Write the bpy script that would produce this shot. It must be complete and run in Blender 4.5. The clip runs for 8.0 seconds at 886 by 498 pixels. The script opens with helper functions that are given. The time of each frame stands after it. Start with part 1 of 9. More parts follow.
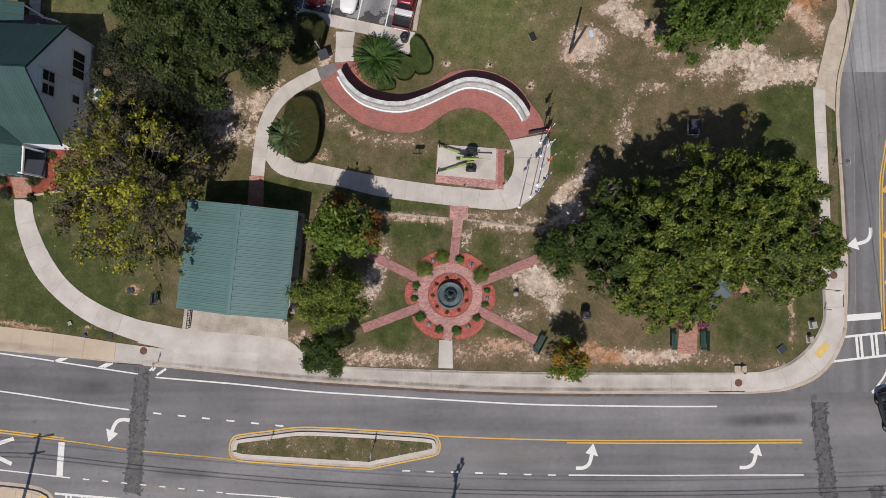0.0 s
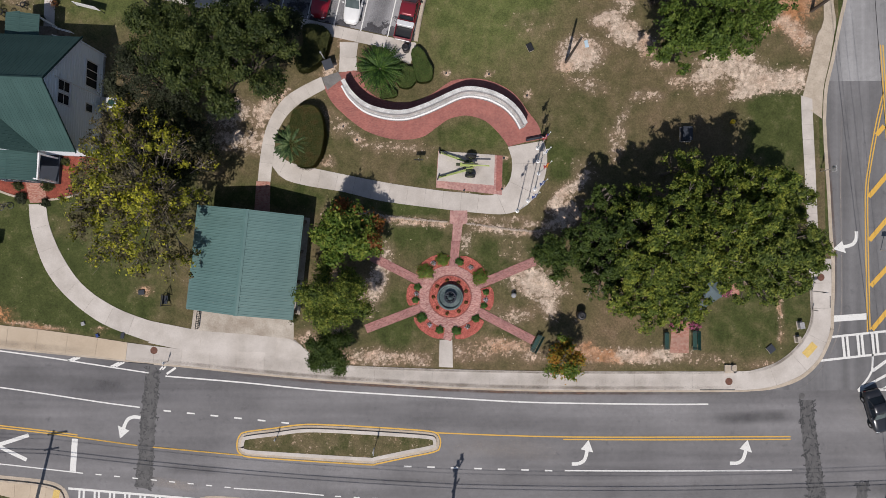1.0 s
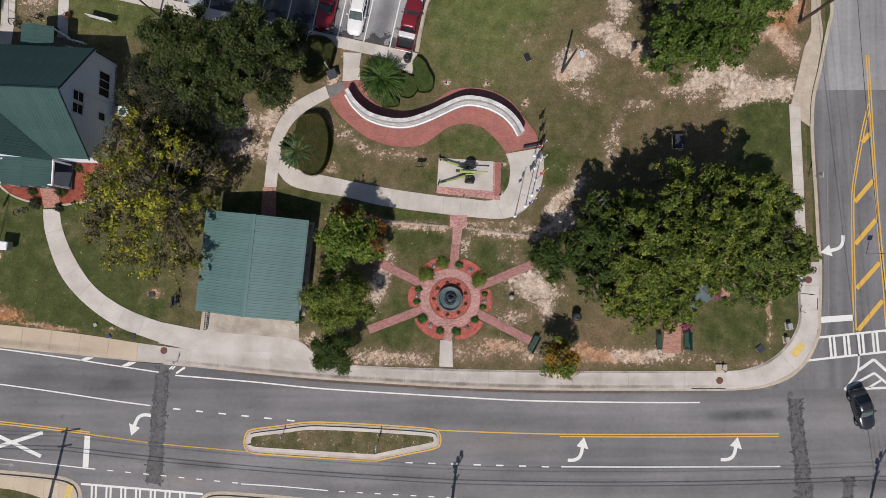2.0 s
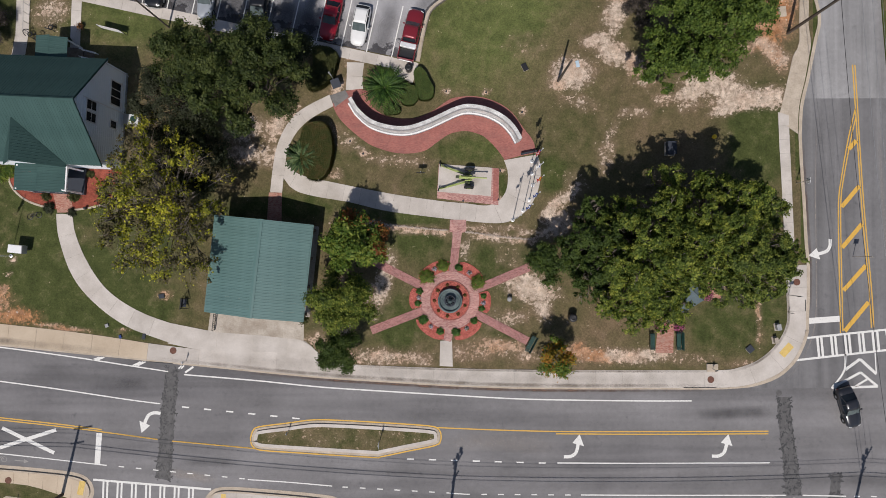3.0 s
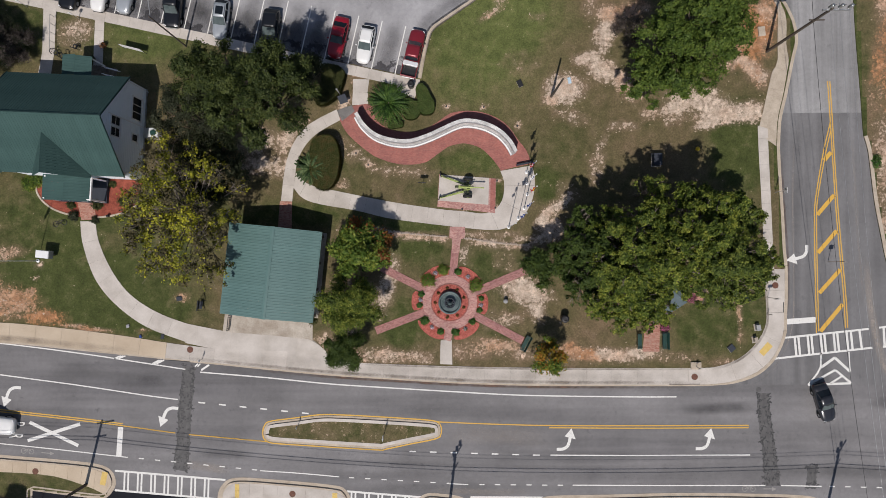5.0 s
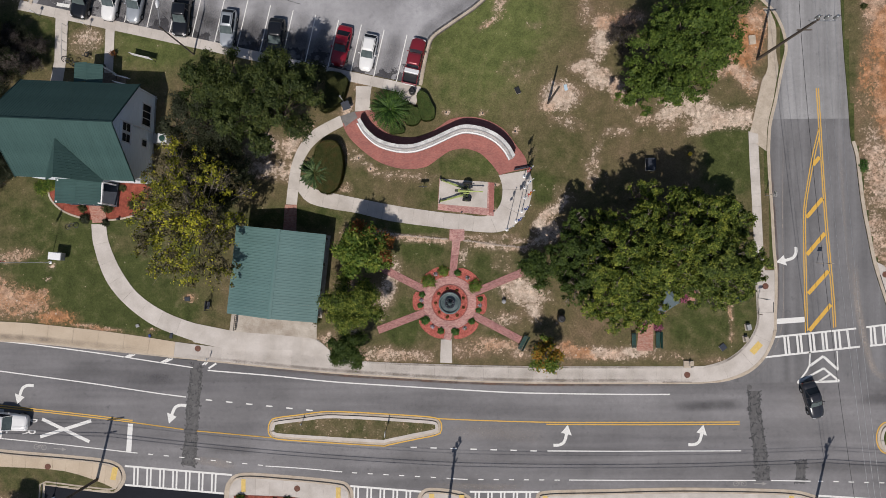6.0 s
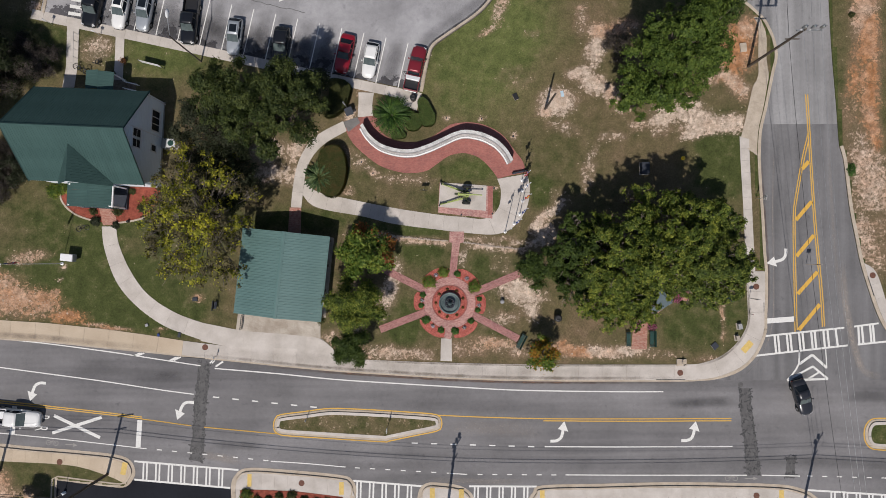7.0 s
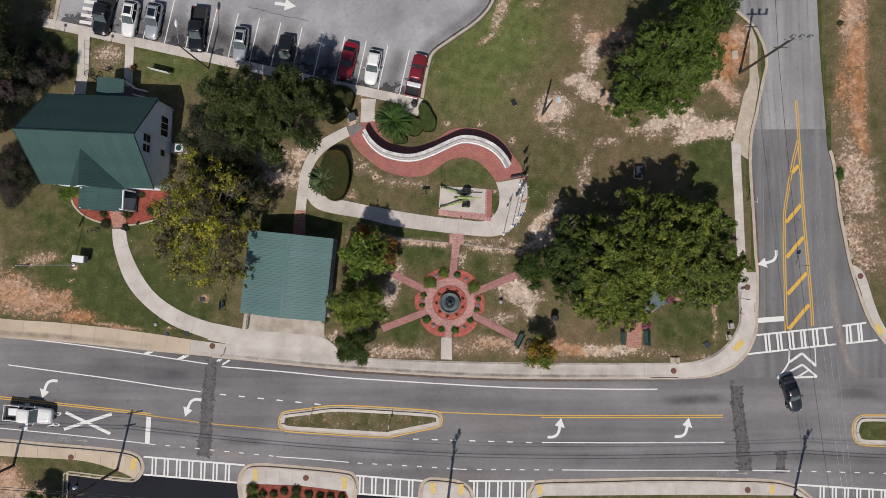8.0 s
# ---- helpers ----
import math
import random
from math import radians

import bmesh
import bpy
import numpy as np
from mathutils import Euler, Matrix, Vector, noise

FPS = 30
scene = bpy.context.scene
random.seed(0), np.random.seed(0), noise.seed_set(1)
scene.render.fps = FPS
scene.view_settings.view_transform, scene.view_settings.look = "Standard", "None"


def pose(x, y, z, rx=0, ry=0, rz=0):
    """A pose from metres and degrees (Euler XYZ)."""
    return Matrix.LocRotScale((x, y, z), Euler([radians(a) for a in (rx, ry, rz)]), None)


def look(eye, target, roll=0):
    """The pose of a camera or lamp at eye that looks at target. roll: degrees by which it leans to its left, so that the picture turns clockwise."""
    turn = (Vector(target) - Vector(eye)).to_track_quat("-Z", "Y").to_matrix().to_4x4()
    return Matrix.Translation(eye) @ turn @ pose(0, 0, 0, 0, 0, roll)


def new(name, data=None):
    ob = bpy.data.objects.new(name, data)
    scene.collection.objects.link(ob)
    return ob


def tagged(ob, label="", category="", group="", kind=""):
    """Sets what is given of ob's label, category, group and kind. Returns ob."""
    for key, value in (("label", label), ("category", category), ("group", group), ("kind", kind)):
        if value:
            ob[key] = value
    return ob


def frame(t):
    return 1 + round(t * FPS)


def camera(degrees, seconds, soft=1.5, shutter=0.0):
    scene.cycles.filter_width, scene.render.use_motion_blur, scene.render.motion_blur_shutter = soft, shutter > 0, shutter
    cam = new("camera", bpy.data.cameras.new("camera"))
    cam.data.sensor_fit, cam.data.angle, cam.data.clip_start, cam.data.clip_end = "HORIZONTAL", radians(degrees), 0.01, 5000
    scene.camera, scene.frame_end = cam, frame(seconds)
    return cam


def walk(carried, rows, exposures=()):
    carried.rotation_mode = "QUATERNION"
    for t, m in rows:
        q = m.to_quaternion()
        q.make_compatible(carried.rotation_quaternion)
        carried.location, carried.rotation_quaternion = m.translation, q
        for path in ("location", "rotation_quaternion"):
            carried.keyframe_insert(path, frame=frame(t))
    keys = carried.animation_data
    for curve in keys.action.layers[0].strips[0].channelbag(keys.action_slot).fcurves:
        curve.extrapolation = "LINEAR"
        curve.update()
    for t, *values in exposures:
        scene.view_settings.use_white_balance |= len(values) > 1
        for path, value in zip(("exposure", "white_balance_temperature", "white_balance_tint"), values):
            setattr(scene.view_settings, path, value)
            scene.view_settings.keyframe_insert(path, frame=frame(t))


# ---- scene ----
cam = camera(73.7, 8.0, soft=0.85)
PATH = [
    (0.0, -0.3363, 3.8144, 57.0500, 0.8419, 0.5371, 0.0175),
    (1.0, -0.3151, 4.0523, 59.0489, 0.8814, 0.5704, 0.0131),
    (2.0, -0.2831, 4.3366, 61.0898, 0.9209, 0.6038, 0.0087),
    (3.0, -0.2422, 4.6172, 63.1512, 0.9605, 0.6371, 0.0044),
    (4.0, -0.1948, 4.8610, 65.2200, 1.0000, 0.6704, 0.0000),
    (5.0, -0.1436, 5.0519, 67.2914, 1.0395, 0.7037, -0.0044),
    (6.0, -0.0916, 5.1907, 69.3692, 1.0791, 0.7371, -0.0087),
    (7.0, -0.0424, 5.2952, 71.4653, 1.1186, 0.7704, -0.0131),
    (8.0, 0.0000, 5.4000, 73.6000, 1.1581, 0.8037, -0.0175),
]
walk(cam, [(t, pose(x, y, z, rx, ry, rz)) for t, x, y, z, rx, ry, rz in PATH], exposures=[(0.0, -0.06, 6400, 13.3), (8.0, -0.11, 6480, 12.8)])

# ---- light: early-afternoon sun from the south, clear sky ----
SUN_EL, SUN_X, SUN_Y = radians(56.0), -0.225, -0.974
world = bpy.data.worlds.new("sky")
world.use_nodes = True
scene.world = world
sky = world.node_tree.nodes.new("ShaderNodeTexSky")
sky.sky_type, sky.sun_disc = "NISHITA", False
sky.sun_elevation, sky.sun_rotation = SUN_EL, math.atan2(SUN_X, SUN_Y)
world.node_tree.links.new(sky.outputs[0], world.node_tree.nodes["Background"].inputs[0])
world.node_tree.nodes["Background"].inputs[1].default_value = 0.062
sun = new("sun", bpy.data.lights.new("sun", "SUN"))
sun.data.energy, sun.data.angle, sun.data.color = 3.8, radians(0.6), (1.0, 0.95, 0.87)
sun.matrix_world = look((SUN_X * math.cos(SUN_EL) * 90, SUN_Y * math.cos(SUN_EL) * 90, math.sin(SUN_EL) * 90), (0, 0, 0))

G = 0.12          # height of the lawns above the road


# ---- materials ----
def nodes_of(name, rough, metal=0.0):
    m = bpy.data.materials.new(name)
    m.use_nodes = True
    nt = m.node_tree
    b = nt.nodes["Principled BSDF"]
    b.inputs["Roughness"].default_value, b.inputs["Metallic"].default_value = rough, metal
    return m, nt, b


def noise_node(nt, coord, scale, detail=4.0, rough=0.55, stretch=None):
    n = nt.nodes.new("ShaderNodeTexNoise")
    n.inputs["Scale"].default_value, n.inputs["Detail"].default_value, n.inputs["Roughness"].default_value = scale, detail, rough
    if stretch:
        mp = nt.nodes.new("ShaderNodeMapping")
        mp.inputs["Scale"].default_value = stretch
        nt.links.new(coord, mp.inputs["Vector"])
        coord = mp.outputs[0]
    nt.links.new(coord, n.inputs["Vector"])
    return n.outputs["Fac"]


def ramp(nt, fac, stops):
    r = nt.nodes.new("ShaderNodeValToRGB")
    while len(r.color_ramp.elements) < len(stops):
        r.color_ramp.elements.new(0.5)
    for e, (p, c) in zip(r.color_ramp.elements, stops):
        e.position, e.color = p, (*c, 1.0)
    nt.links.new(fac, r.inputs[0])
    return r.outputs[0]


def mathn(nt, op, a, b=None, clamp=False):
    n = nt.nodes.new("ShaderNodeMath")
    n.operation, n.use_clamp = op, clamp
    for k, v in enumerate((a, b)):
        if v is None:
            continue
        if isinstance(v, (int, float)):
            n.inputs[k].default_value = v
        else:
            nt.links.new(v, n.inputs[k])
    return n.outputs[0]


def mixc(nt, fac, a, b, how="MIX"):
    n = nt.nodes.new("ShaderNodeMix")
    n.data_type, n.blend_type = "RGBA", how
    for sock, v in ((n.inputs[0], fac), (n.inputs[6], a), (n.inputs[7], b)):
        if isinstance(v, (int, float)):
            sock.default_value = v
        elif isinstance(v, tuple):
            sock.default_value = (*v, 1.0)
        else:
            nt.links.new(v, sock)
    return n.outputs[2]


def coords(nt):
    return nt.nodes.new("ShaderNodeTexCoord").outputs["Object"]


def bump_to(nt, b, height, strength, dist=0.02):
    n = nt.nodes.new("ShaderNodeBump")
    n.inputs["Strength"].default_value, n.inputs["Distance"].default_value = strength, dist
    nt.links.new(height, n.inputs["Height"])
    nt.links.new(n.outputs[0], b.inputs["Normal"])


def grey_scale(nt, fac, lo, hi):
    return ramp(nt, fac, [(0.25, (lo, lo, lo)), (0.75, (hi, hi, hi))])


def surface(name, c1, c2, coarse=0.3, fine=12.0, rough=0.85, bump=0.3, metal=0.0, var=0.0, contrast=0.18, island=False, stretch=None):
    """A material with stains at one scale, grain at another, and a change from piece to piece."""
    m, nt, b = nodes_of(name, rough, metal)
    co = coords(nt)
    big = noise_node(nt, co, coarse, 5.0, 0.6, stretch)
    col = ramp(nt, big, [(0.32, c1), (0.68, c2)])
    grain = noise_node(nt, co, fine, 3.0, 0.6)
    col = mixc(nt, 1.0, col, grey_scale(nt, grain, 1 - contrast, 1 + contrast), "MULTIPLY")
    if var:
        if island:
            rnd = nt.nodes.new("ShaderNodeNewGeometry").outputs["Random Per Island"]
        else:
            rnd = nt.nodes.new("ShaderNodeObjectInfo").outputs["Random"]
        col = mixc(nt, 1.0, col, ramp(nt, rnd, [(0.0, (1 - var,) * 3), (1.0, (1 + var,) * 3)]), "MULTIPLY")
    nt.links.new(col, b.inputs["Base Color"])
    if bump:
        bump_to(nt, b, grain, bump)
    return m


def plain(name, c, rough=0.5, metal=0.0, spread=0.08):
    return surface(name, tuple(v * (1 - spread) for v in c), tuple(min(1, v * (1 + spread)) for v in c), 1.5, 30.0, rough, 0.05, metal, contrast=0.05)


def lawn_material(name, greens, dry, soil, clay):
    """Mown grass with dry stretches; where the sheet's 'bare' value is high the soil shows through in flecks."""
    m, nt, b = nodes_of(name, 0.95)
    b.inputs["Specular IOR Level"].default_value = 0.15
    co = coords(nt)
    big = noise_node(nt, co, 0.09, 5.0, 0.6)
    mid = noise_node(nt, co, 0.7, 6.0, 0.65)
    fine = noise_node(nt, co, 6.0, 5.0, 0.7)
    tiny = noise_node(nt, co, 28.0, 2.0, 0.6)
    green = ramp(nt, mid, [(0.3, greens[0]), (0.7, greens[1])])
    at = nt.nodes.new("ShaderNodeAttribute")
    at.attribute_name = "dry"
    dryness = mathn(nt, "ADD", mathn(nt, "MULTIPLY", mathn(nt, "SUBTRACT", big, 0.5), 1.6), at.outputs["Fac"])
    dryness = mathn(nt, "ADD", dryness, mathn(nt, "MULTIPLY", mathn(nt, "SUBTRACT", mid, 0.5), 1.1), clamp=True)
    af = nt.nodes.new("ShaderNodeAttribute")
    af.attribute_name = "fresh"
    green = mixc(nt, af.outputs["Fac"], green, mixc(nt, 1.0, green, (1.75, 1.7, 1.75), "MULTIPLY"))
    grass = mixc(nt, dryness, green, dry)
    grass = mixc(nt, 1.0, grass, grey_scale(nt, fine, 0.58, 1.42), "MULTIPLY")
    grass = mixc(nt, 1.0, grass, grey_scale(nt, tiny, 0.75, 1.25), "MULTIPLY")
    ab = nt.nodes.new("ShaderNodeAttribute")
    ab.attribute_name = "bare"
    ac = nt.nodes.new("ShaderNodeAttribute")
    ac.attribute_name = "clay"
    stone = noise_node(nt, co, 2.4, 4.0, 0.6)
    warp = nt.nodes.new("ShaderNodeTexNoise")
    warp.inputs["Scale"].default_value, warp.inputs["Detail"].default_value = 1.7, 3.0
    nt.links.new(co, warp.inputs["Vector"])
    clods = nt.nodes.new("ShaderNodeTexVoronoi")
    clods.inputs["Scale"].default_value = 2.3
    nt.links.new(mixc(nt, 0.35, co, warp.outputs["Color"], "ADD"), clods.inputs["Vector"])
    clod = mathn(nt, "SUBTRACT", 0.42, clods.outputs["Distance"])
    crumb = noise_node(nt, co, 6.0, 5.0, 0.7)
    cover = mathn(nt, "ADD", mathn(nt, "MULTIPLY", ab.outputs["Fac"], 1.15), mathn(nt, "MULTIPLY", mathn(nt, "SUBTRACT", stone, 0.5), 1.5))
    cover = mathn(nt, "ADD", cover, mathn(nt, "MULTIPLY", clod, 0.55))
    cover = mathn(nt, "ADD", cover, mathn(nt, "MULTIPLY", mathn(nt, "SUBTRACT", mid, 0.5), 1.0))
    cover = mathn(nt, "ADD", cover, mathn(nt, "MULTIPLY", mathn(nt, "SUBTRACT", crumb, 0.5), 1.5))
    cover = ramp(nt, cover, [(0.46, (0, 0, 0)), (0.62, (0.6, 0.6, 0.6)), (0.9, (1, 1, 1))])
    shade = ramp(nt, clods.outputs["Color"], [(0.0, (0.72, 0.69, 0.66)), (1.0, (1.16, 1.16, 1.16))])
    tone = mathn(nt, "ADD", ac.outputs["Fac"], mathn(nt, "MULTIPLY", mathn(nt, "SUBTRACT", noise_node(nt, co, 0.5, 4.0, 0.6), 0.5), 1.1), clamp=True)
    earth = mixc(nt, tone, soil, clay)
    earth = mixc(nt, 1.0, earth, ramp(nt, noise_node(nt, co, 1.1, 5.0, 0.7), [(0.32, (0.66, 0.62, 0.58)), (0.5, (0.98, 0.96, 0.95)), (0.7, (1.15, 1.14, 1.12))]), "MULTIPLY")
    earth = mixc(nt, 1.0, earth, shade, "MULTIPLY")
    earth = mixc(nt, 1.0, earth, grey_scale(nt, stone, 0.8, 1.15), "MULTIPLY")
    earth = mixc(nt, 1.0, earth, grey_scale(nt, crumb, 0.66, 1.24), "MULTIPLY")
    earth = mixc(nt, 1.0, earth, grey_scale(nt, tiny, 0.82, 1.15), "MULTIPLY")
    thin = mathn(nt, "MULTIPLY", mathn(nt, "ADD", ab.outputs["Fac"], mathn(nt, "MULTIPLY", mathn(nt, "SUBTRACT", mid, 0.55), 1.2)), 0.95, clamp=True)
    litter = mixc(nt, 1.0, mixc(nt, tone, (0.265, 0.2, 0.15), (0.29, 0.17, 0.10)), grey_scale(nt, fine, 0.7, 1.3), "MULTIPLY")
    grass = mixc(nt, mathn(nt, "MULTIPLY", thin, 0.8), grass, litter)
    nt.links.new(mixc(nt, cover, grass, earth), b.inputs["Base Color"])
    bump_to(nt, b, mathn(nt, "ADD", fine, tiny), 0.7, 0.05)
    return m


def leaf_material(name, c1, c2, c3):
    m, nt, b = nodes_of(name, 0.62)
    rnd = nt.nodes.new("ShaderNodeNewGeometry").outputs["Random Per Island"]
    co = coords(nt)
    patch = noise_node(nt, co, 0.55, 3.0, 0.6)
    clump = noise_node(nt, co, 1.9, 2.0, 0.5)
    f = mathn(nt, "ADD", mathn(nt, "MULTIPLY", rnd, 0.28), mathn(nt, "MULTIPLY", patch, 0.75))
    f = mathn(nt, "ADD", f, mathn(nt, "MULTIPLY", clump, 1.1))
    f = mathn(nt, "SUBTRACT", f, 0.56, clamp=True)
    col = ramp(nt, f, [(0.2, c1), (0.48, c2), (0.78, c3)])
    nt.links.new(col, b.inputs["Base Color"])
    b.inputs["Specular IOR Level"].default_value = 0.25
    tr = nt.nodes.new("ShaderNodeBsdfTranslucent")
    nt.links.new(mixc(nt, 1.0, col, (1.15, 1.25, 0.6), "MULTIPLY"), tr.inputs["Color"])
    mx = nt.nodes.new("ShaderNodeMixShader")
    mx.inputs[0].default_value = 0.24
    nt.links.new(b.outputs[0], mx.inputs[1])
    nt.links.new(tr.outputs[0], mx.inputs[2])
    nt.links.new(mx.outputs[0], nt.nodes["Material Output"].inputs["Surface"])
    return m


def brick_material(name, c1, c2, mortar, angle=0.0):
    m, nt, b = nodes_of(name, 0.9)
    co = coords(nt)
    mp = nt.nodes.new("ShaderNodeMapping")
    mp.inputs["Rotation"].default_value = (0, 0, angle)
    nt.links.new(co, mp.inputs["Vector"])
    br = nt.nodes.new("ShaderNodeTexBrick")
    br.inputs["Scale"].default_value, br.inputs["Mortar Size"].default_value = 1.0, 0.006
    br.inputs["Brick Width"].default_value, br.inputs["Row Height"].default_value = 0.2, 0.1
    br.inputs["Color1"].default_value, br.inputs["Color2"].default_value, br.inputs["Mortar"].default_value = (*c1, 1), (*c2, 1), (*mortar, 1)
    nt.links.new(mp.outputs[0], br.inputs["Vector"])
    big = noise_node(nt, co, 0.6, 5.0, 0.65)
    col = mixc(nt, 1.0, br.outputs["Color"], ramp(nt, big, [(0.3, (0.78, 0.8, 0.82)), (0.7, (1.15, 1.12, 1.1))]), "MULTIPLY")
    nt.links.new(col, b.inputs["Base Color"])
    bump_to(nt, b, br.outputs["Fac"], -0.3, 0.01)
    return m


def asphalt_material(name, lo, hi, tint=(1.0, 0.985, 0.975), streak=(0.02, 0.35, 1.0), heads=None):
    m, nt, b = nodes_of(name, 0.9)
    co = coords(nt)
    stain = noise_node(nt, co, 0.12, 5.0, 0.6)
    lanes = noise_node(nt, co, 1.0, 4.0, 0.6, streak)
    grain = noise_node(nt, co, 35.0, 2.0, 0.7)
    f = mathn(nt, "ADD", mathn(nt, "MULTIPLY", stain, 0.45), mathn(nt, "MULTIPLY", lanes, 0.55))
    col = ramp(nt, f, [(0.36, tuple(lo * k for k in tint)), (0.64, tuple(hi * k for k in tint))])
    col = mixc(nt, 1.0, col, grey_scale(nt, noise_node(nt, co, 2.2, 5.0, 0.65), 0.9, 1.1), "MULTIPLY")
    col = mixc(nt, 1.0, col, grey_scale(nt, grain, 0.78, 1.22), "MULTIPLY")
    oil = noise_node(nt, co, 0.8, 6.0, 0.7)
    col = mixc(nt, 1.0, col, ramp(nt, oil, [(0.60, (1, 1, 1)), (0.72, (0.70, 0.70, 0.71))]), "MULTIPLY")
    skid = noise_node(nt, co, 1.0, 4.0, 0.55, tuple(v * 0.45 for v in streak))
    col = mixc(nt, 1.0, col, ramp(nt, skid, [(0.28, (0.56, 0.56, 0.58)), (0.45, (1, 1, 1)), (0.62, (1, 1, 1)), (0.75, (1.1, 1.08, 1.07))]), "MULTIPLY")
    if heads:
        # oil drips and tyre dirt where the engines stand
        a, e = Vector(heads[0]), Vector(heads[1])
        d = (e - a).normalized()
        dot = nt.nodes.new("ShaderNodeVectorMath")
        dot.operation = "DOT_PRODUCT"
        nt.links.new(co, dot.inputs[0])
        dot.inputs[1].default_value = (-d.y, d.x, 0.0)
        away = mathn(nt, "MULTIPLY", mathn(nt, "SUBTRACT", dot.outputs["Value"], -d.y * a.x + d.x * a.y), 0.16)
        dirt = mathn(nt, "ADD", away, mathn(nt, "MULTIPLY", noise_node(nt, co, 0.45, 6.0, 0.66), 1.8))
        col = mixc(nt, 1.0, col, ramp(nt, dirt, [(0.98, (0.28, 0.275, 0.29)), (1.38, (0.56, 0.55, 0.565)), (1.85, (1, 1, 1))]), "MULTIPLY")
    nt.links.new(col, b.inputs["Base Color"])
    bump_to(nt, b, grain, 0.25, 0.01)
    return m


def tar_material():
    m, nt, b = nodes_of("patched_asphalt", 0.85)
    co = coords(nt)
    n = noise_node(nt, co, 2.4, 6.0, 0.75, (1.0, 0.5, 1.0))
    col = ramp(nt, n, [(0.30, (0.075, 0.073, 0.074)), (0.5, (0.105, 0.102, 0.102)), (0.72, (0.150, 0.145, 0.143))])
    nt.links.new(col, b.inputs["Base Color"])
    return m


def paint_material(name, c, worn):
    m, nt, b = nodes_of(name, 0.75)
    co = coords(nt)
    n = noise_node(nt, co, 7.0, 5.0, 0.7)
    nt.links.new(ramp(nt, n, [(0.33, worn), (0.44, c), (0.8, tuple(v * 0.92 for v in c))]), b.inputs["Base Color"])
    return m


def film_material(name, c, break_up=1.4, scale=0.9):
    """A thin film of dirt that lets the road show through: dense along its middle, broken up by noise."""
    m, nt, b = nodes_of(name, 0.95)
    co = coords(nt)
    nt.links.new(mixc(nt, 1.0, c, grey_scale(nt, noise_node(nt, co, 6.0, 4.0, 0.65), 0.8, 1.2), "MULTIPLY"), b.inputs["Base Color"])
    at = nt.nodes.new("ShaderNodeAttribute")
    at.attribute_name = "film"
    blot = mathn(nt, "ADD", 1.0, mathn(nt, "MULTIPLY", mathn(nt, "SUBTRACT", noise_node(nt, co, scale, 6.0, 0.65), 0.5), break_up * 2))
    clear = nt.nodes.new("ShaderNodeBsdfTransparent")
    mx = nt.nodes.new("ShaderNodeMixShader")
    nt.links.new(mathn(nt, "MULTIPLY", at.outputs["Fac"], blot, clamp=True), mx.inputs[0])
    nt.links.new(clear.outputs[0], mx.inputs[1])
    nt.links.new(b.outputs[0], mx.inputs[2])
    nt.links.new(mx.outputs[0], nt.nodes["Material Output"].inputs["Surface"])
    return m


def car_paint(name, c, metal=0.2):
    m, nt, b = nodes_of(name, 0.3, metal)
    b.inputs["Coat Weight"].default_value = 0.6
    b.inputs["Coat Roughness"].default_value = 0.08
    co = coords(nt)
    n = noise_node(nt, co, 1.2, 3.0)
    nt.links.new(ramp(nt, n, [(0.3, tuple(v * 0.9 for v in c)), (0.7, c)]), b.inputs["Base Color"])
    return m


LAWN = lawn_material("lawn_grass", ((0.045, 0.057, 0.018), (0.090, 0.104, 0.034)), (0.190, 0.134, 0.083), (0.66, 0.555, 0.46), (0.47, 0.24, 0.118))
CLOD = surface("dry_soil_clods", (0.36, 0.27, 0.20), (0.60, 0.49, 0.39), 0.4, 9.0, 0.95, 0.4, var=0.12, island=True)
ASPHALT = asphalt_material("road_asphalt", 0.129, 0.240, (1.0, 0.968, 0.985))
ASPHALT_NS = asphalt_material("street_asphalt", 0.115, 0.212, (1.0, 0.98, 1.0), streak=(0.7, 0.02, 1.0))
ASPHALT_OLD = asphalt_material("old_asphalt", 0.185, 0.335, (1.0, 0.985, 0.99), streak=(0.9, 0.02, 1.0))
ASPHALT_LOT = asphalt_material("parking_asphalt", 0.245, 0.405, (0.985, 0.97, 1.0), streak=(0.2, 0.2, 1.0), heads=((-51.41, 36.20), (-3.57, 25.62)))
ASPHALT_DARK = asphalt_material("fresh_asphalt", 0.016, 0.024, (0.85, 0.92, 1.2), (0.2, 0.2, 1.0))
ASPHALT_DARK.node_tree.nodes["Principled BSDF"].inputs["Specular IOR Level"].default_value = 0.15
TAR = tar_material()
TAR_BLACK = surface("sealing_tar", (0.028, 0.028, 0.030), (0.055, 0.054, 0.056), 2.0, 14.0, 0.6, 0.1)
SOOT = film_material("tyre_soot", (0.045, 0.044, 0.048), 0.9, 0.5)
DUST = film_material("pale_sand_dust", (0.42, 0.37, 0.33))
CLAY_WASH = film_material("reddish_gutter_dirt", (0.15, 0.095, 0.072), 1.8, 0.7)
GRIME = film_material("pavement_grime", (0.23, 0.195, 0.16), 1.9, 0.45)
WHITE_LINE = paint_material("white_road_paint", (0.75, 0.74, 0.71), (0.42, 0.41, 0.40))
FADED_LINE = paint_material("faded_road_paint", (0.30, 0.285, 0.27), (0.17, 0.165, 0.165))
YELLOW_LINE = paint_material("yellow_road_paint", (0.68, 0.40, 0.07), (0.40, 0.27, 0.09))
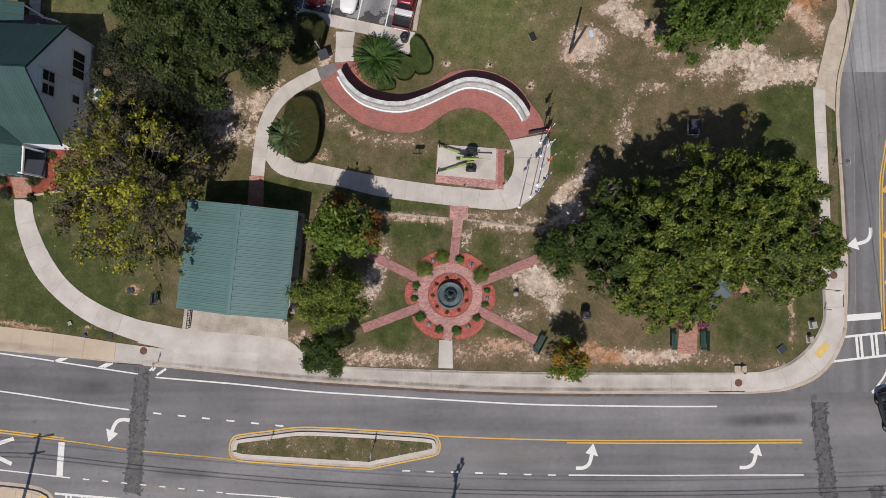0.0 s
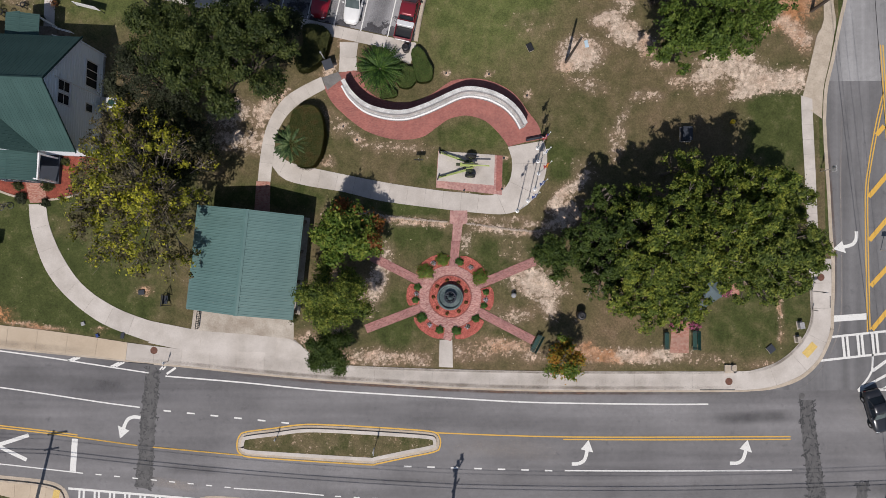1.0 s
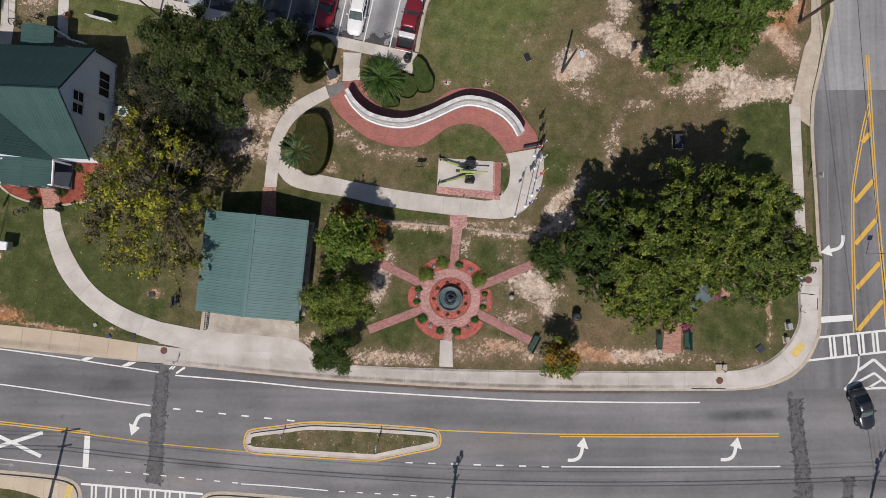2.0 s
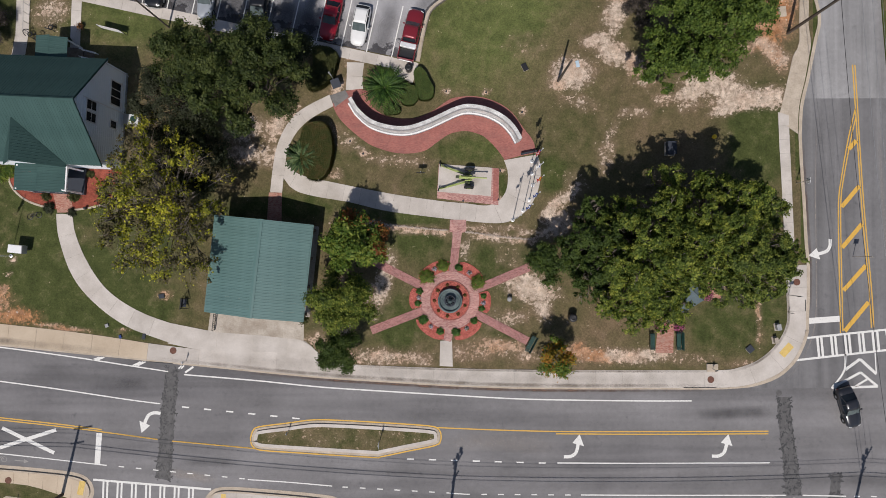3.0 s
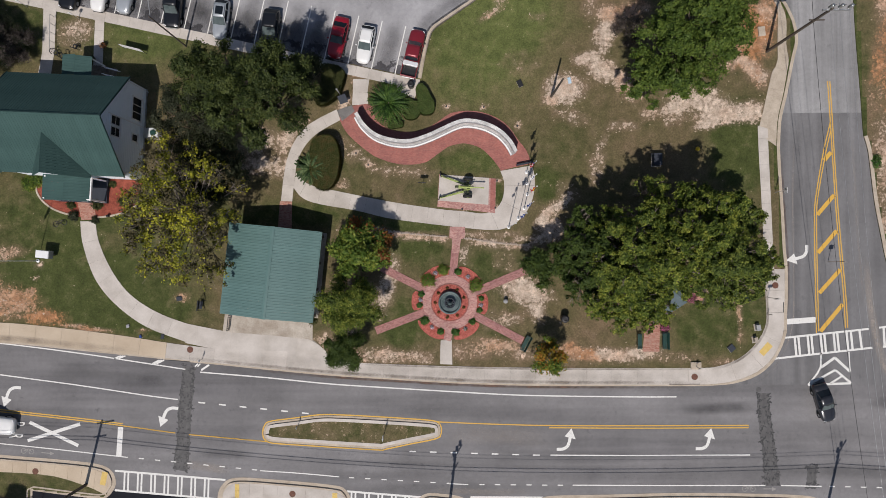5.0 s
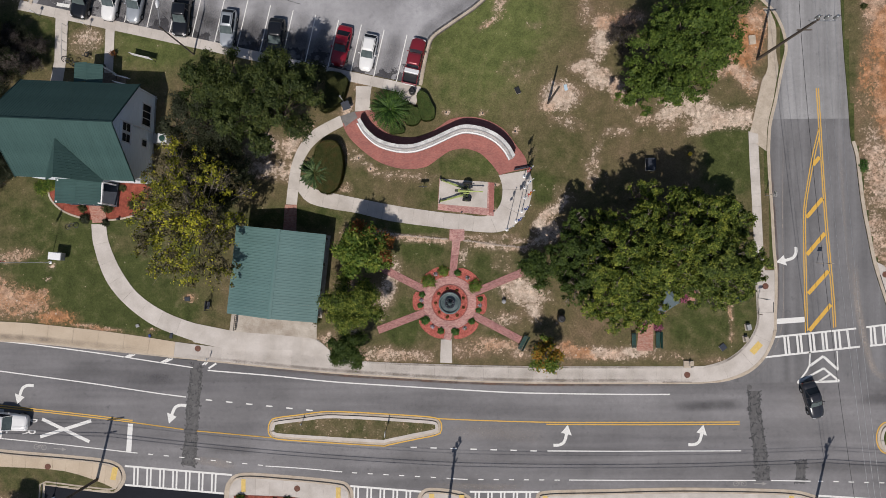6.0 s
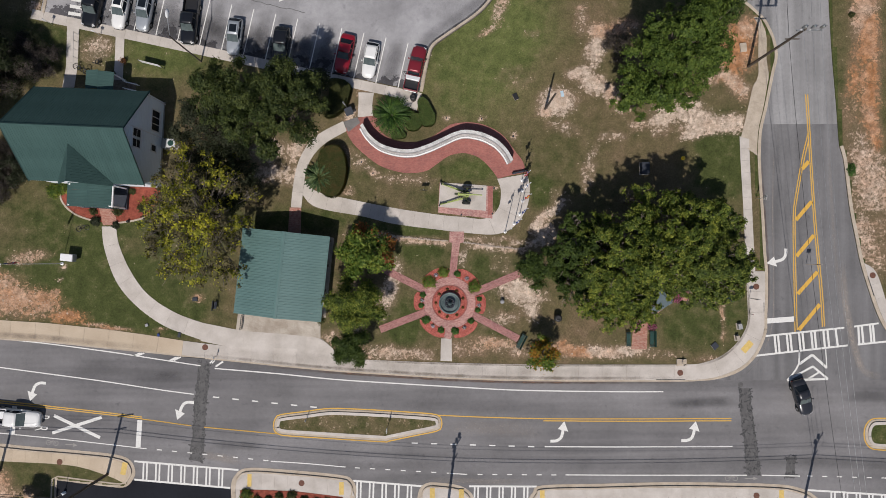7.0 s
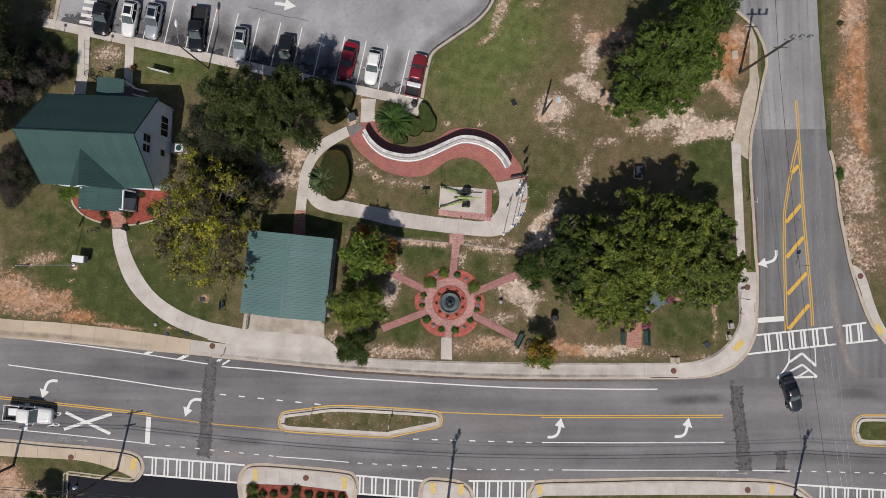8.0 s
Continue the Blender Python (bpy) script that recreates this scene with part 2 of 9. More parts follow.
CONCRETE = surface("walk_concrete", (0.445, 0.402, 0.360), (0.585, 0.538, 0.495), 0.5, 9.0, 0.92, 0.2, var=0.045, contrast=0.08)
CONCRETE_DIRTY = surface("stained_concrete", (0.30, 0.25, 0.20), (0.50, 0.45, 0.39), 0.55, 7.0, 0.92, 0.2, var=0.05)
TAN_CONCRETE = surface("tan_concrete", (0.45, 0.36, 0.265), (0.55, 0.455, 0.345), 0.35, 8.0, 0.92, 0.2, var=0.05, contrast=0.09)
KERB = surface("kerb_concrete", (0.38, 0.315, 0.245), (0.52, 0.445, 0.36), 0.8, 10.0, 0.92, 0.2)
CUSTARD = surface("tactile_yellow", (0.62, 0.44, 0.13), (0.70, 0.51, 0.18), 2.0, 14.0, 0.8, 0.4)
IRON = surface("rusty_iron", (0.11, 0.045, 0.03), (0.17, 0.075, 0.05), 3.0, 18.0, 0.8, 0.4)
BRICK = brick_material("path_brick", (0.33, 0.145, 0.130), (0.52, 0.30, 0.265), (0.43, 0.30, 0.27))
BRICK_RED = brick_material("plaza_brick", (0.30, 0.105, 0.09), (0.385, 0.15, 0.125), (0.26, 0.135, 0.115))
BRICK_OLD = brick_material("worn_brick", (0.33, 0.12, 0.085), (0.46, 0.26, 0.20), (0.36, 0.27, 0.22))
MULCH = surface("red_mulch", (0.27, 0.060, 0.045), (0.47, 0.135, 0.105), 3.5, 11.0, 0.95, 1.0, contrast=0.62)
MULCH_DARK = surface("dark_red_mulch", (0.17, 0.036, 0.022), (0.31, 0.08, 0.05), 2.5, 16.0, 0.95, 0.9, contrast=0.4)
ROOF = surface("green_metal_roof", (0.084, 0.158, 0.150), (0.108, 0.190, 0.180), 0.4, 6.0, 0.42, 0.03, 0.0, var=0.05, contrast=0.05)
ROOF_HOUSE = surface("dark_green_metal_roof", (0.040, 0.078, 0.074), (0.052, 0.097, 0.091), 0.4, 6.0, 0.7, 0.03, 0.0, var=0.05, contrast=0.05)
ROOF_HOUSE.node_tree.nodes["Principled BSDF"].inputs["Specular IOR Level"].default_value = 0.06
WHITE = surface("white_paint", (0.70, 0.71, 0.72), (0.80, 0.80, 0.80), 0.7, 12.0, 0.6, 0.05, contrast=0.04)
SIDING = surface("white_siding", (0.83, 0.89, 0.95), (0.87, 0.925, 0.975), 0.5, 14.0, 0.6, 0.05, contrast=0.04)
WALL_STONE = surface("white_wall_stone", (0.44, 0.43, 0.42), (0.70, 0.69, 0.675), 1.3, 9.0, 0.85, 0.2, var=0.07)
SANDSTONE = surface("tan_edging_stone", (0.33, 0.265, 0.215), (0.54, 0.455, 0.385), 1.6, 10.0, 0.9, 0.2, var=0.12)
GRANITE = surface("grey_stone", (0.26, 0.26, 0.27), (0.40, 0.40, 0.40), 2.0, 14.0, 0.7, 0.1)
WOOD = surface("weathered_wood", (0.10, 0.075, 0.055), (0.19, 0.15, 0.115), 1.0, 14.0, 0.9, 0.3, stretch=(3, 3, 0.3))
POLE = surface("creosoted_wood", (0.055, 0.043, 0.034), (0.105, 0.085, 0.07), 1.0, 14.0, 0.9, 0.3, stretch=(3, 3, 0.3))
BARK = surface("bark", (0.085, 0.065, 0.05), (0.17, 0.14, 0.115), 2.0, 16.0, 0.95, 0.6)
GLASS = surface("dark_window_glass", (0.012, 0.016, 0.022), (0.018, 0.024, 0.032), 0.8, 5.0, 0.08, 0.0, contrast=0.02)
GLASS.node_tree.nodes["Principled BSDF"].inputs["Specular IOR Level"].default_value = 0.04
BLACK = plain("black_metal", (0.02, 0.02, 0.022), 0.45)
RUBBER = plain("tyre_rubber", (0.018, 0.018, 0.018), 0.85)
STEEL = plain("grey_steel", (0.42, 0.43, 0.44), 0.4, 0.7)
ALU = plain("white_aluminium", (0.74, 0.75, 0.76), 0.35, 0.2)
BENCH_GREEN = plain("dark_green_paint", (0.012, 0.055, 0.045), 0.45, spread=0.2)
FOUNTAIN = surface("weathered_bronze_stone", (0.04, 0.06, 0.062), (0.12, 0.16, 0.158), 1.2, 14.0, 0.55, 0.2)
WATER = surface("still_water", (0.055, 0.078, 0.08), (0.15, 0.185, 0.185), 0.8, 6.0, 0.06, 0.05)
ARMY = surface("olive_lime_paint", (0.25, 0.31, 0.08), (0.40, 0.47, 0.16), 2.0, 12.0, 0.6, 0.1)
BLUE = plain("blue_cloth", (0.022, 0.05, 0.20), 0.8)
PALE_BLUE = plain("pale_blue_plastic", (0.45, 0.58, 0.68), 0.5)
RED = plain("red_cloth", (0.34, 0.035, 0.04), 0.8)
PINK = surface("pink_flower", (0.38, 0.06, 0.17), (0.54, 0.15, 0.29), 8.0, 30.0, 0.8, 0.2)
WHITE_FLOWER = surface("white_purple_flower", (0.25, 0.12, 0.28), (0.68, 0.62, 0.66), 9.0, 30.0, 0.8, 0.2)
YELLOW = plain("yellow_plastic", (0.80, 0.55, 0.02), 0.5)
SLATE = surface("blue_grey_shingle", (0.075, 0.105, 0.12), (0.11, 0.145, 0.16), 1.0, 12.0, 0.8, 0.2)
JOINT = plain("dark_joint", (0.29, 0.26, 0.23), 0.95)
SLATE_PAVING = surface("slate_paving", (0.14, 0.135, 0.13), (0.21, 0.20, 0.195), 1.5, 10.0, 0.85, 0.2)
CAR_GLASS = surface("windscreen_glass", (0.06, 0.08, 0.082), (0.12, 0.145, 0.145), 0.9, 5.0, 0.1, 0.0, contrast=0.03)
ARMY_DARK = plain("dark_olive_paint", (0.035, 0.045, 0.018), 0.6)
TABLE_GREY = plain("dark_grey_panel", (0.028, 0.034, 0.048), 0.75)
OAK = leaf_material("oak_leaf", (0.028, 0.048, 0.009), (0.090, 0.130, 0.019), (0.28, 0.305, 0.052))
OAK_DEEP = leaf_material("deep_oak_leaf", (0.028, 0.048, 0.010), (0.082, 0.118, 0.021), (0.235, 0.265, 0.052))
STREET_OAK = leaf_material("street_tree_leaf", (0.030, 0.056, 0.009), (0.072, 0.116, 0.019), (0.150, 0.200, 0.036))
SAGO = leaf_material("sago_leaf", (0.013, 0.034, 0.007), (0.036, 0.080, 0.013), (0.095, 0.16, 0.03))
TWIG = surface("pale_twigs", (0.15, 0.125, 0.105), (0.25, 0.215, 0.185), 2.0, 16.0, 0.95, 0.4)
LOT_OAK = leaf_material("dark_olive_leaf", (0.019, 0.032, 0.008), (0.043, 0.062, 0.015), (0.098, 0.118, 0.031))
HEDGE_BROWN = leaf_material("bronze_hedge_leaf", (0.050, 0.062, 0.016), (0.074, 0.084, 0.022), (0.118, 0.084, 0.030))
HEDGE_GREEN = leaf_material("green_hedge_leaf", (0.054, 0.088, 0.022), (0.08, 0.122, 0.03), (0.108, 0.15, 0.042))
BLUE_PALM = leaf_material("blue_palm_leaf", (0.018, 0.036, 0.013), (0.050, 0.088, 0.030), (0.13, 0.175, 0.07))
PINE_OAK = leaf_material("deep_green_leaf", (0.022, 0.042, 0.009), (0.048, 0.078, 0.015), (0.085, 0.122, 0.023))
GREY_LEAF = leaf_material("grey_green_leaf", (0.017, 0.022, 0.011), (0.031, 0.038, 0.018), (0.060, 0.068, 0.037))
CEDAR = leaf_material("dark_cedar_leaf", (0.010, 0.016, 0.006), (0.021, 0.029, 0.010), (0.042, 0.050, 0.018))
YELLOW_LEAF = leaf_material("yellowing_leaf", (0.080, 0.090, 0.012), (0.20, 0.207, 0.021), (0.49, 0.46, 0.042))
MAPLE = leaf_material("maple_leaf", (0.036, 0.074, 0.010), (0.090, 0.145, 0.020), (0.235, 0.27, 0.045))
RED_LEAF = leaf_material("reddening_leaf", (0.11, 0.06, 0.014), (0.20, 0.065, 0.02), (0.24, 0.13, 0.026))
ORANGE_LEAF = leaf_material("orange_leaf", (0.12, 0.11, 0.014), (0.27, 0.18, 0.018), (0.34, 0.12, 0.022))
LIGHT_SHRUB = leaf_material("light_shrub_leaf", (0.075, 0.115, 0.018), (0.13, 0.18, 0.03), (0.19, 0.235, 0.045))
PALM = leaf_material("palm_leaf", (0.030, 0.075, 0.014), (0.058, 0.125, 0.025), (0.10, 0.18, 0.038))
HEDGE = leaf_material("hedge_leaf", (0.032, 0.040, 0.011), (0.058, 0.066, 0.019), (0.092, 0.092, 0.030))
BRUSH = leaf_material("dry_brush", (0.032, 0.026, 0.022), (0.066, 0.054, 0.048), (0.13, 0.106, 0.095))
DRY_LEAF = leaf_material("dry_tan_leaf", (0.040, 0.036, 0.018), (0.085, 0.074, 0.036), (0.15, 0.125, 0.06))


# ---- building helpers ----
rng = random.Random(7)


def mesh_object(name, bm, material, parent=None, smooth=False):
    me = bpy.data.meshes.new(name)
    bm.normal_update()
    bm.to_mesh(me)
    bm.free()
    for m in (material if isinstance(material, (list, tuple)) else [material]):
        me.materials.append(m)
    if smooth:
        me.shade_smooth()
    ob = new(name, me)
    ob.parent = parent
    return ob


def part(name, bm, material, parent, label="", smooth=False):
    ob = mesh_object(name, bm, material, parent, smooth)
    return tagged(ob, label)


def thing(name, label, category, group="", m=None):
    ob = new(name)
    ob.empty_display_size = 0.3
    if m is not None:
        ob.matrix_basis = m
    return tagged(ob, label, category, group)


def piece(name, mesh, parent, m=None):
    """One more object on a mesh that several pieces share."""
    ob = new(name, mesh)
    ob.parent = parent
    if m is not None:
        ob.matrix_basis = m
    return ob


def box(bm, sx, sy, sz, m=None, bevel=0.0):
    """A box with its base at z = 0."""
    r = bmesh.ops.create_cube(bm, size=1.0, matrix=(m or Matrix()) @ Matrix.Translation((0, 0, sz / 2)) @ Matrix.Diagonal((sx, sy, sz, 1)))
    if bevel:
        edges = {e for v in r["verts"] for e in v.link_edges}
        bmesh.ops.bevel(bm, geom=list(edges), offset=bevel, segments=2, affect="EDGES", profile=0.5)
    return bm


def rod(bm, a, b, r1, r2=None, seg=8):
    """A round bar from a to b."""
    a, b = Vector(a), Vector(b)
    q = (b - a).to_track_quat("Z", "Y").to_matrix().to_4x4()
    bmesh.ops.create_cone(bm, cap_ends=True, segments=seg, radius1=r1, radius2=r1 if r2 is None else r2, depth=(b - a).length,
                          matrix=Matrix.Translation((a + b) / 2) @ q)
    return bm


def turned(bm, profile, seg=32, m=None):
    """A body of revolution from (radius, height) pairs."""
    m = m or Matrix()
    rings = []
    for r, z in profile:
        if r < 1e-4:
            rings.append([bm.verts.new(m @ Vector((0, 0, z)))])
        else:
            rings.append([bm.verts.new(m @ Vector((r * math.cos(2 * math.pi * k / seg), r * math.sin(2 * math.pi * k / seg), z))) for k in range(seg)])
    for lo, hi in zip(rings, rings[1:]):
        for k in range(seg):
            j = (k + 1) % seg
            if len(lo) == 1 and len(hi) > 1:
                bm.faces.new((lo[0], hi[j], hi[k]))
            elif len(hi) == 1 and len(lo) > 1:
                bm.faces.new((lo[k], lo[j], hi[0]))
            elif len(lo) > 1:
                bm.faces.new((lo[k], lo[j], hi[j], hi[k]))
    return bm


def prism(bm, pts, z0, z1):
    """A slab with that outline between two heights."""
    area = sum(a[0] * b[1] - b[0] * a[1] for a, b in zip(pts, pts[1:] + pts[:1]))
    if area < 0:
        pts = pts[::-1]
    top = [bm.verts.new((x, y, z1)) for x, y in pts]
    low = [bm.verts.new((x, y, z0)) for x, y in pts]
    n = len(pts)
    f = bm.faces.new(top)
    f.normal_update()
    for k in range(n):
        j = (k + 1) % n
        bm.faces.new((low[k], low[j], top[j], top[k]))
    if n > 4:
        bmesh.ops.triangulate(bm, faces=[f], ngon_method="EAR_CLIP")
    return bm


def smooth_line(pts, step=0.6, closed=False):
    """Points at even steps along a soft curve through pts."""
    p = [Vector((x, y)) for x, y in pts]
    n = len(p)
    dense = []
    for k in range(n if closed else n - 1):
        if closed:
            a, b, c, d = p[k - 1], p[k], p[(k + 1) % n], p[(k + 2) % n]
        else:
            b, c = p[k], p[k + 1]
            a = p[k - 1] if k else b * 2 - c
            d = p[k + 2] if k + 2 < n else c * 2 - b
        for i in range(10):
            t = i / 10
            dense.append(0.5 * (2 * b + (c - a) * t + (2 * a - 5 * b + 4 * c - d) * t * t + (3 * b - a - 3 * c + d) * t ** 3))
    dense.append(p[0] if closed else p[-1])
    total = sum((b - a).length for a, b in zip(dense, dense[1:]))
    return resample(dense, max(2, round(total / step)))[: -1 if closed else None]


def resample(line, n):
    line = [Vector(v) for v in line]
    run = [0.0]
    for a, b in zip(line, line[1:]):
        run.append(run[-1] + (b - a).length)
    out = []
    k = 0
    for i in range(n + 1):
        s = run[-1] * i / n
        while k < len(line) - 2 and run[k + 1] < s:
            k += 1
        w = (s - run[k]) / max(1e-9, run[k + 1] - run[k])
        v = line[k].lerp(line[k + 1], min(1, max(0, w)))
        out.append((v.x, v.y))
    return out


def offset(line, d):
    """A line beside another: d metres to its left."""
    out = []
    for k, (x, y) in enumerate(line):
        a, b = line[max(0, k - 1)], line[min(len(line) - 1, k + 1)]
        t = Vector((b[0] - a[0], b[1] - a[1])).normalized()
        out.append((x - t.y * d, y + t.x * d))
    return out


def band(bm, left, right, z0, z1):
    """A strip between two lines with equally many points."""
    n = len(left)
    rows = [[bm.verts.new((*l, z1)), bm.verts.new((*r, z1)), bm.verts.new((*r, z0)), bm.verts.new((*l, z0))] for l, r in zip(left, right)]
    for a, b in zip(rows, rows[1:]):
        bm.faces.new((a[0], a[1], b[1], b[0]))
        bm.faces.new((a[1], a[2], b[2], b[1]))
        bm.faces.new((a[3], a[0], b[0], b[3]))
    bm.faces.new(rows[0][::-1])
    bm.faces.new(rows[-1])
    bmesh.ops.recalc_face_normals(bm, faces=bm.faces[:])
    return bm


def strip(bm, line, width, z0, z1):
    return band(bm, offset(line, width / 2), offset(line, -width / 2), z0, z1)


def structure(name, bm, material, label, category):
    return tagged(mesh_object(name, bm, material), label, category, kind="structure")


def slab_walk(name, left, right, length, z0, z1, material, label, joint=0.010):
    """A walk of cast slabs, each a piece of its own, on a darker bed that shows in the joints."""
    count = max(len(left), len(right), 24) - 1
    left, far, right, k = resample(left, count), resample(right, 500), [], 0
    for i, p in enumerate(left):
        a, b = left[max(0, i - 1)], left[min(count, i + 1)]
        d = Vector((b[0] - a[0], b[1] - a[1])).normalized()
        best = min(range(k, min(501, k + 60)), key=lambda j: abs((far[j][0] - p[0]) * d.x + (far[j][1] - p[1]) * d.y) + 0.25 * math.hypot(far[j][0] - p[0], far[j][1] - p[1]))
        k = 0 if i == 0 else 500 if i == count else best
        right.append(far[k])
    bm = band(bmesh.new(), left, right, z0, z1 - 0.02)
    walk_bed = structure(name, bm, JOINT, label, "pavement")
    total = sum((Vector(b) - Vector(a)).length for a, b in zip(left, left[1:]))
    n = max(1, round(total / length))
    along = [0.0]
    for a, b in zip(left, left[1:]):
        along.append(along[-1] + (Vector(b) - Vector(a)).length)
    sub = max(1, math.ceil(len(left) / n / 2))
    ends = resample(left, n * sub)
    L, R, j = [], [], 0
    for x, y in ends:
        while j < count - 1 and along[j + 1] < along[-1] * len(L) / (n * sub):
            j += 1
        w = (along[-1] * len(L) / (n * sub) - along[j]) / max(1e-9, along[j + 1] - along[j])
        L.append((x, y))
        R.append(tuple(Vector(right[j]).lerp(Vector(right[j + 1]), min(1, max(0, w)))))
    for k in range(n):
        l, r = L[k * sub:(k + 1) * sub + 1], R[k * sub:(k + 1) * sub + 1]
        f = joint / max(0.3, length)
        l = [tuple(Vector(l[0]).lerp(Vector(l[1]), f * sub)), *l[1:-1], tuple(Vector(l[-1]).lerp(Vector(l[-2]), f * sub))]
        r = [tuple(Vector(r[0]).lerp(Vector(r[1]), f * sub)), *r[1:-1], tuple(Vector(r[-1]).lerp(Vector(r[-2]), f * sub))]
        dz = rng.uniform(-0.004, 0.004)
        part("slab", band(bmesh.new(), l, r, z0 + 0.005, z1 + dz), material, walk_bed)
    return walk_bed


def inside(pts, x, y):
    hit = False
    for (ax, ay), (bx, by) in zip(pts, pts[1:] + pts[:1]):
        if (ay > y) != (by > y) and x < (bx - ax) * (y - ay) / (by - ay) + ax:
            hit = not hit
    return hit


def dryness(ob, value, bare=0.0):
    """Gives a grass piece its share of dry grass and bare soil."""
    n = len(ob.data.vertices)
    for key, v in (("dry", value), ("bare", bare), ("clay", 0.3), ("fresh", 0.0)):
        ob.data.attributes.new(key, "FLOAT", "POINT").data.foreach_set("value", np.full(n, v, np.float32))
    return ob


def lawn(name, x0, x1, y0, y1, step, keep, z, patches, label, dry_share, lush=(), fresh=()):
    """A sheet of grass. patches: x, y, half length, half width, turn in degrees, strength, share of clay."""
    nx, ny = round((x1 - x0) / step), round((y1 - y0) / step)
    xs = [x0 + (x1 - x0) * i / nx for i in range(nx + 1)]
    ys = [y0 + (y1 - y0) * j / ny for j in range(ny + 1)]
    used, verts, faces = {}, [], []

    def at(i, j):
        if (i, j) not in used:
            used[i, j] = len(verts)
            verts.append((xs[i], ys[j], z + 0.008 * noise.noise((xs[i] * 0.2, ys[j] * 0.2, 0.0))))
        return used[i, j]
    for i in range(nx):
        for j in range(ny):
            if keep((xs[i] + xs[i + 1]) / 2, (ys[j] + ys[j + 1]) / 2):
                faces.append((at(i, j), at(i + 1, j), at(i + 1, j + 1), at(i, j + 1)))
    me = bpy.data.meshes.new(name)
    me.from_pydata(verts, [], faces)
    v = np.array(verts)
    bare, clay, dry = np.zeros(len(v)), np.zeros(len(v)), np.full(len(v), float(dry_share))
    for px, py, a, b, turn, strength, red in patches:
        c, s = math.cos(radians(turn)), math.sin(radians(turn))
        dx, dy = v[:, 0] - px, v[:, 1] - py
        d = np.hypot((dx * c + dy * s) / a, (dy * c - dx * s) / b)
        w = np.clip(1.45 - d, 0, 1) * strength
        clay = np.where(w > bare, red, clay)
        bare = np.maximum(bare, w)
        dry = np.maximum(dry, np.clip(1.9 - d, 0, 1) * 0.75)
    for px, py, a, b, amount in lush:
        dry -= np.clip(1.5 - np.hypot((v[:, 0] - px) / a, (v[:, 1] - py) / b), 0, 1) * amount
    pale = np.zeros(len(v))
    for px, py, a, b, amount in fresh:
        pale = np.maximum(pale, np.clip(1.6 - np.hypot((v[:, 0] - px) / a, (v[:, 1] - py) / b), 0, 1) * amount)
    for key, values in (("bare", bare), ("clay", clay), ("dry", dry), ("fresh", pale)):
        me.attributes.new(key, "FLOAT", "POINT").data.foreach_set("value", values.astype(np.float32))
    me.materials.append(LAWN)
    me.shade_smooth()
    return tagged(new(name, me), label, "ground", kind="structure")


# ---- ground, streets, kerbs and walks ----
KERB_S = [(-86.99, -0.70), (-71.04, -2.53), (-56.63, -4.14), (-49.47, -4.61), (-42.33, -5.32), (-35.20, -6.01), (-30.73, -6.50), (-25.98, -6.94), (-21.02, -7.44), (-13.97, -8.07), (-6.93, -8.51), (0.08, -8.91), (7.08, -9.14), (14.06, -9.19), (21.01, -9.18), (27.95, -9.16), (29.69, -9.08)]
KERB_C = [(29.69, -9.08), (31.42, -8.84), (33.15, -8.31), (34.89, -7.41), (36.29, -5.99), (37.14, -4.35), (37.57, -2.96)]
KERB_E = [(37.57, -2.96), (37.58, -1.43), (37.68, 0.80), (37.71, 4.14), (37.53, 6.31), (37.35, 10.50), (37.11, 14.64), (36.99, 17.87)]
KERB_N = [(36.99, 17.87), (37.20, 20.97), (37.86, 23.78), (38.37, 26.25), (38.74, 28.02), (39.18, 29.99), (38.92, 31.84), (38.45, 33.11), (37.77, 34.39), (36.73, 35.46), (35.69, 36.39), (34.30, 37.40), (31.16, 39.06)]
EDGE_E = [(45.10, 56.44), (45.32, 46.43), (45.56, 37.89), (45.86, 30.88), (46.33, 23.89), (46.63, 19.11), (47.07, 17.42), (47.68, 11.89), (48.31, 8.25), (48.93, 4.98), (49.98, 1.36), (51.04, -1.63), (52.25, -3.63), (54.21, -5.71), (58.29, -7.63), (66.48, -8.58), (82.81, -9.09), (103.08, -9.31)]

bm = prism(bmesh.new(), [(-900, -900), (900, -900), (900, 900), (-900, 900)], -0.4, -0.06)
structure("ground", bm, LAWN, "grassy ground that runs to the horizon", "ground")
street_y = -9.0
bm = prism(bmesh.new(), [(-140, -60), (140, -60), (140, street_y), (24, street_y), (24, 6), (-140, 6)], -0.05, 0.0)
structure("road", bm, ASPHALT, "worn grey asphalt main road with painted lanes", "road")
seam = (42.15, 21.72)
bm = prism(bmesh.new(), [(24, street_y), (140, street_y), (140, seam[1]), (24, seam[1])], -0.05, 0.0)
structure("road_1", bm, ASPHALT_NS, "grey asphalt side street with yellow hatching", "road")
bm = prism(bmesh.new(), [(24, seam[1]), (140, seam[1]), (140, 130), (24, 130)], -0.05, 0.0)
structure("road_2", bm, ASPHALT_OLD, "paler old asphalt of the side street", "road")
bm = prism(bmesh.new(), [(-47.98, -20.93), (-38.18, -21.23), (-26.58, -22.15), (-11.67, -23.53), (-2.72, -24.04), (41.59, -24.35), (41.09, -65.60), (-47.40, -66.78)], 0.001, 0.006)
structure("parking_lot_1", bm, ASPHALT_DARK, "fresh black asphalt of the forecourt", "road")

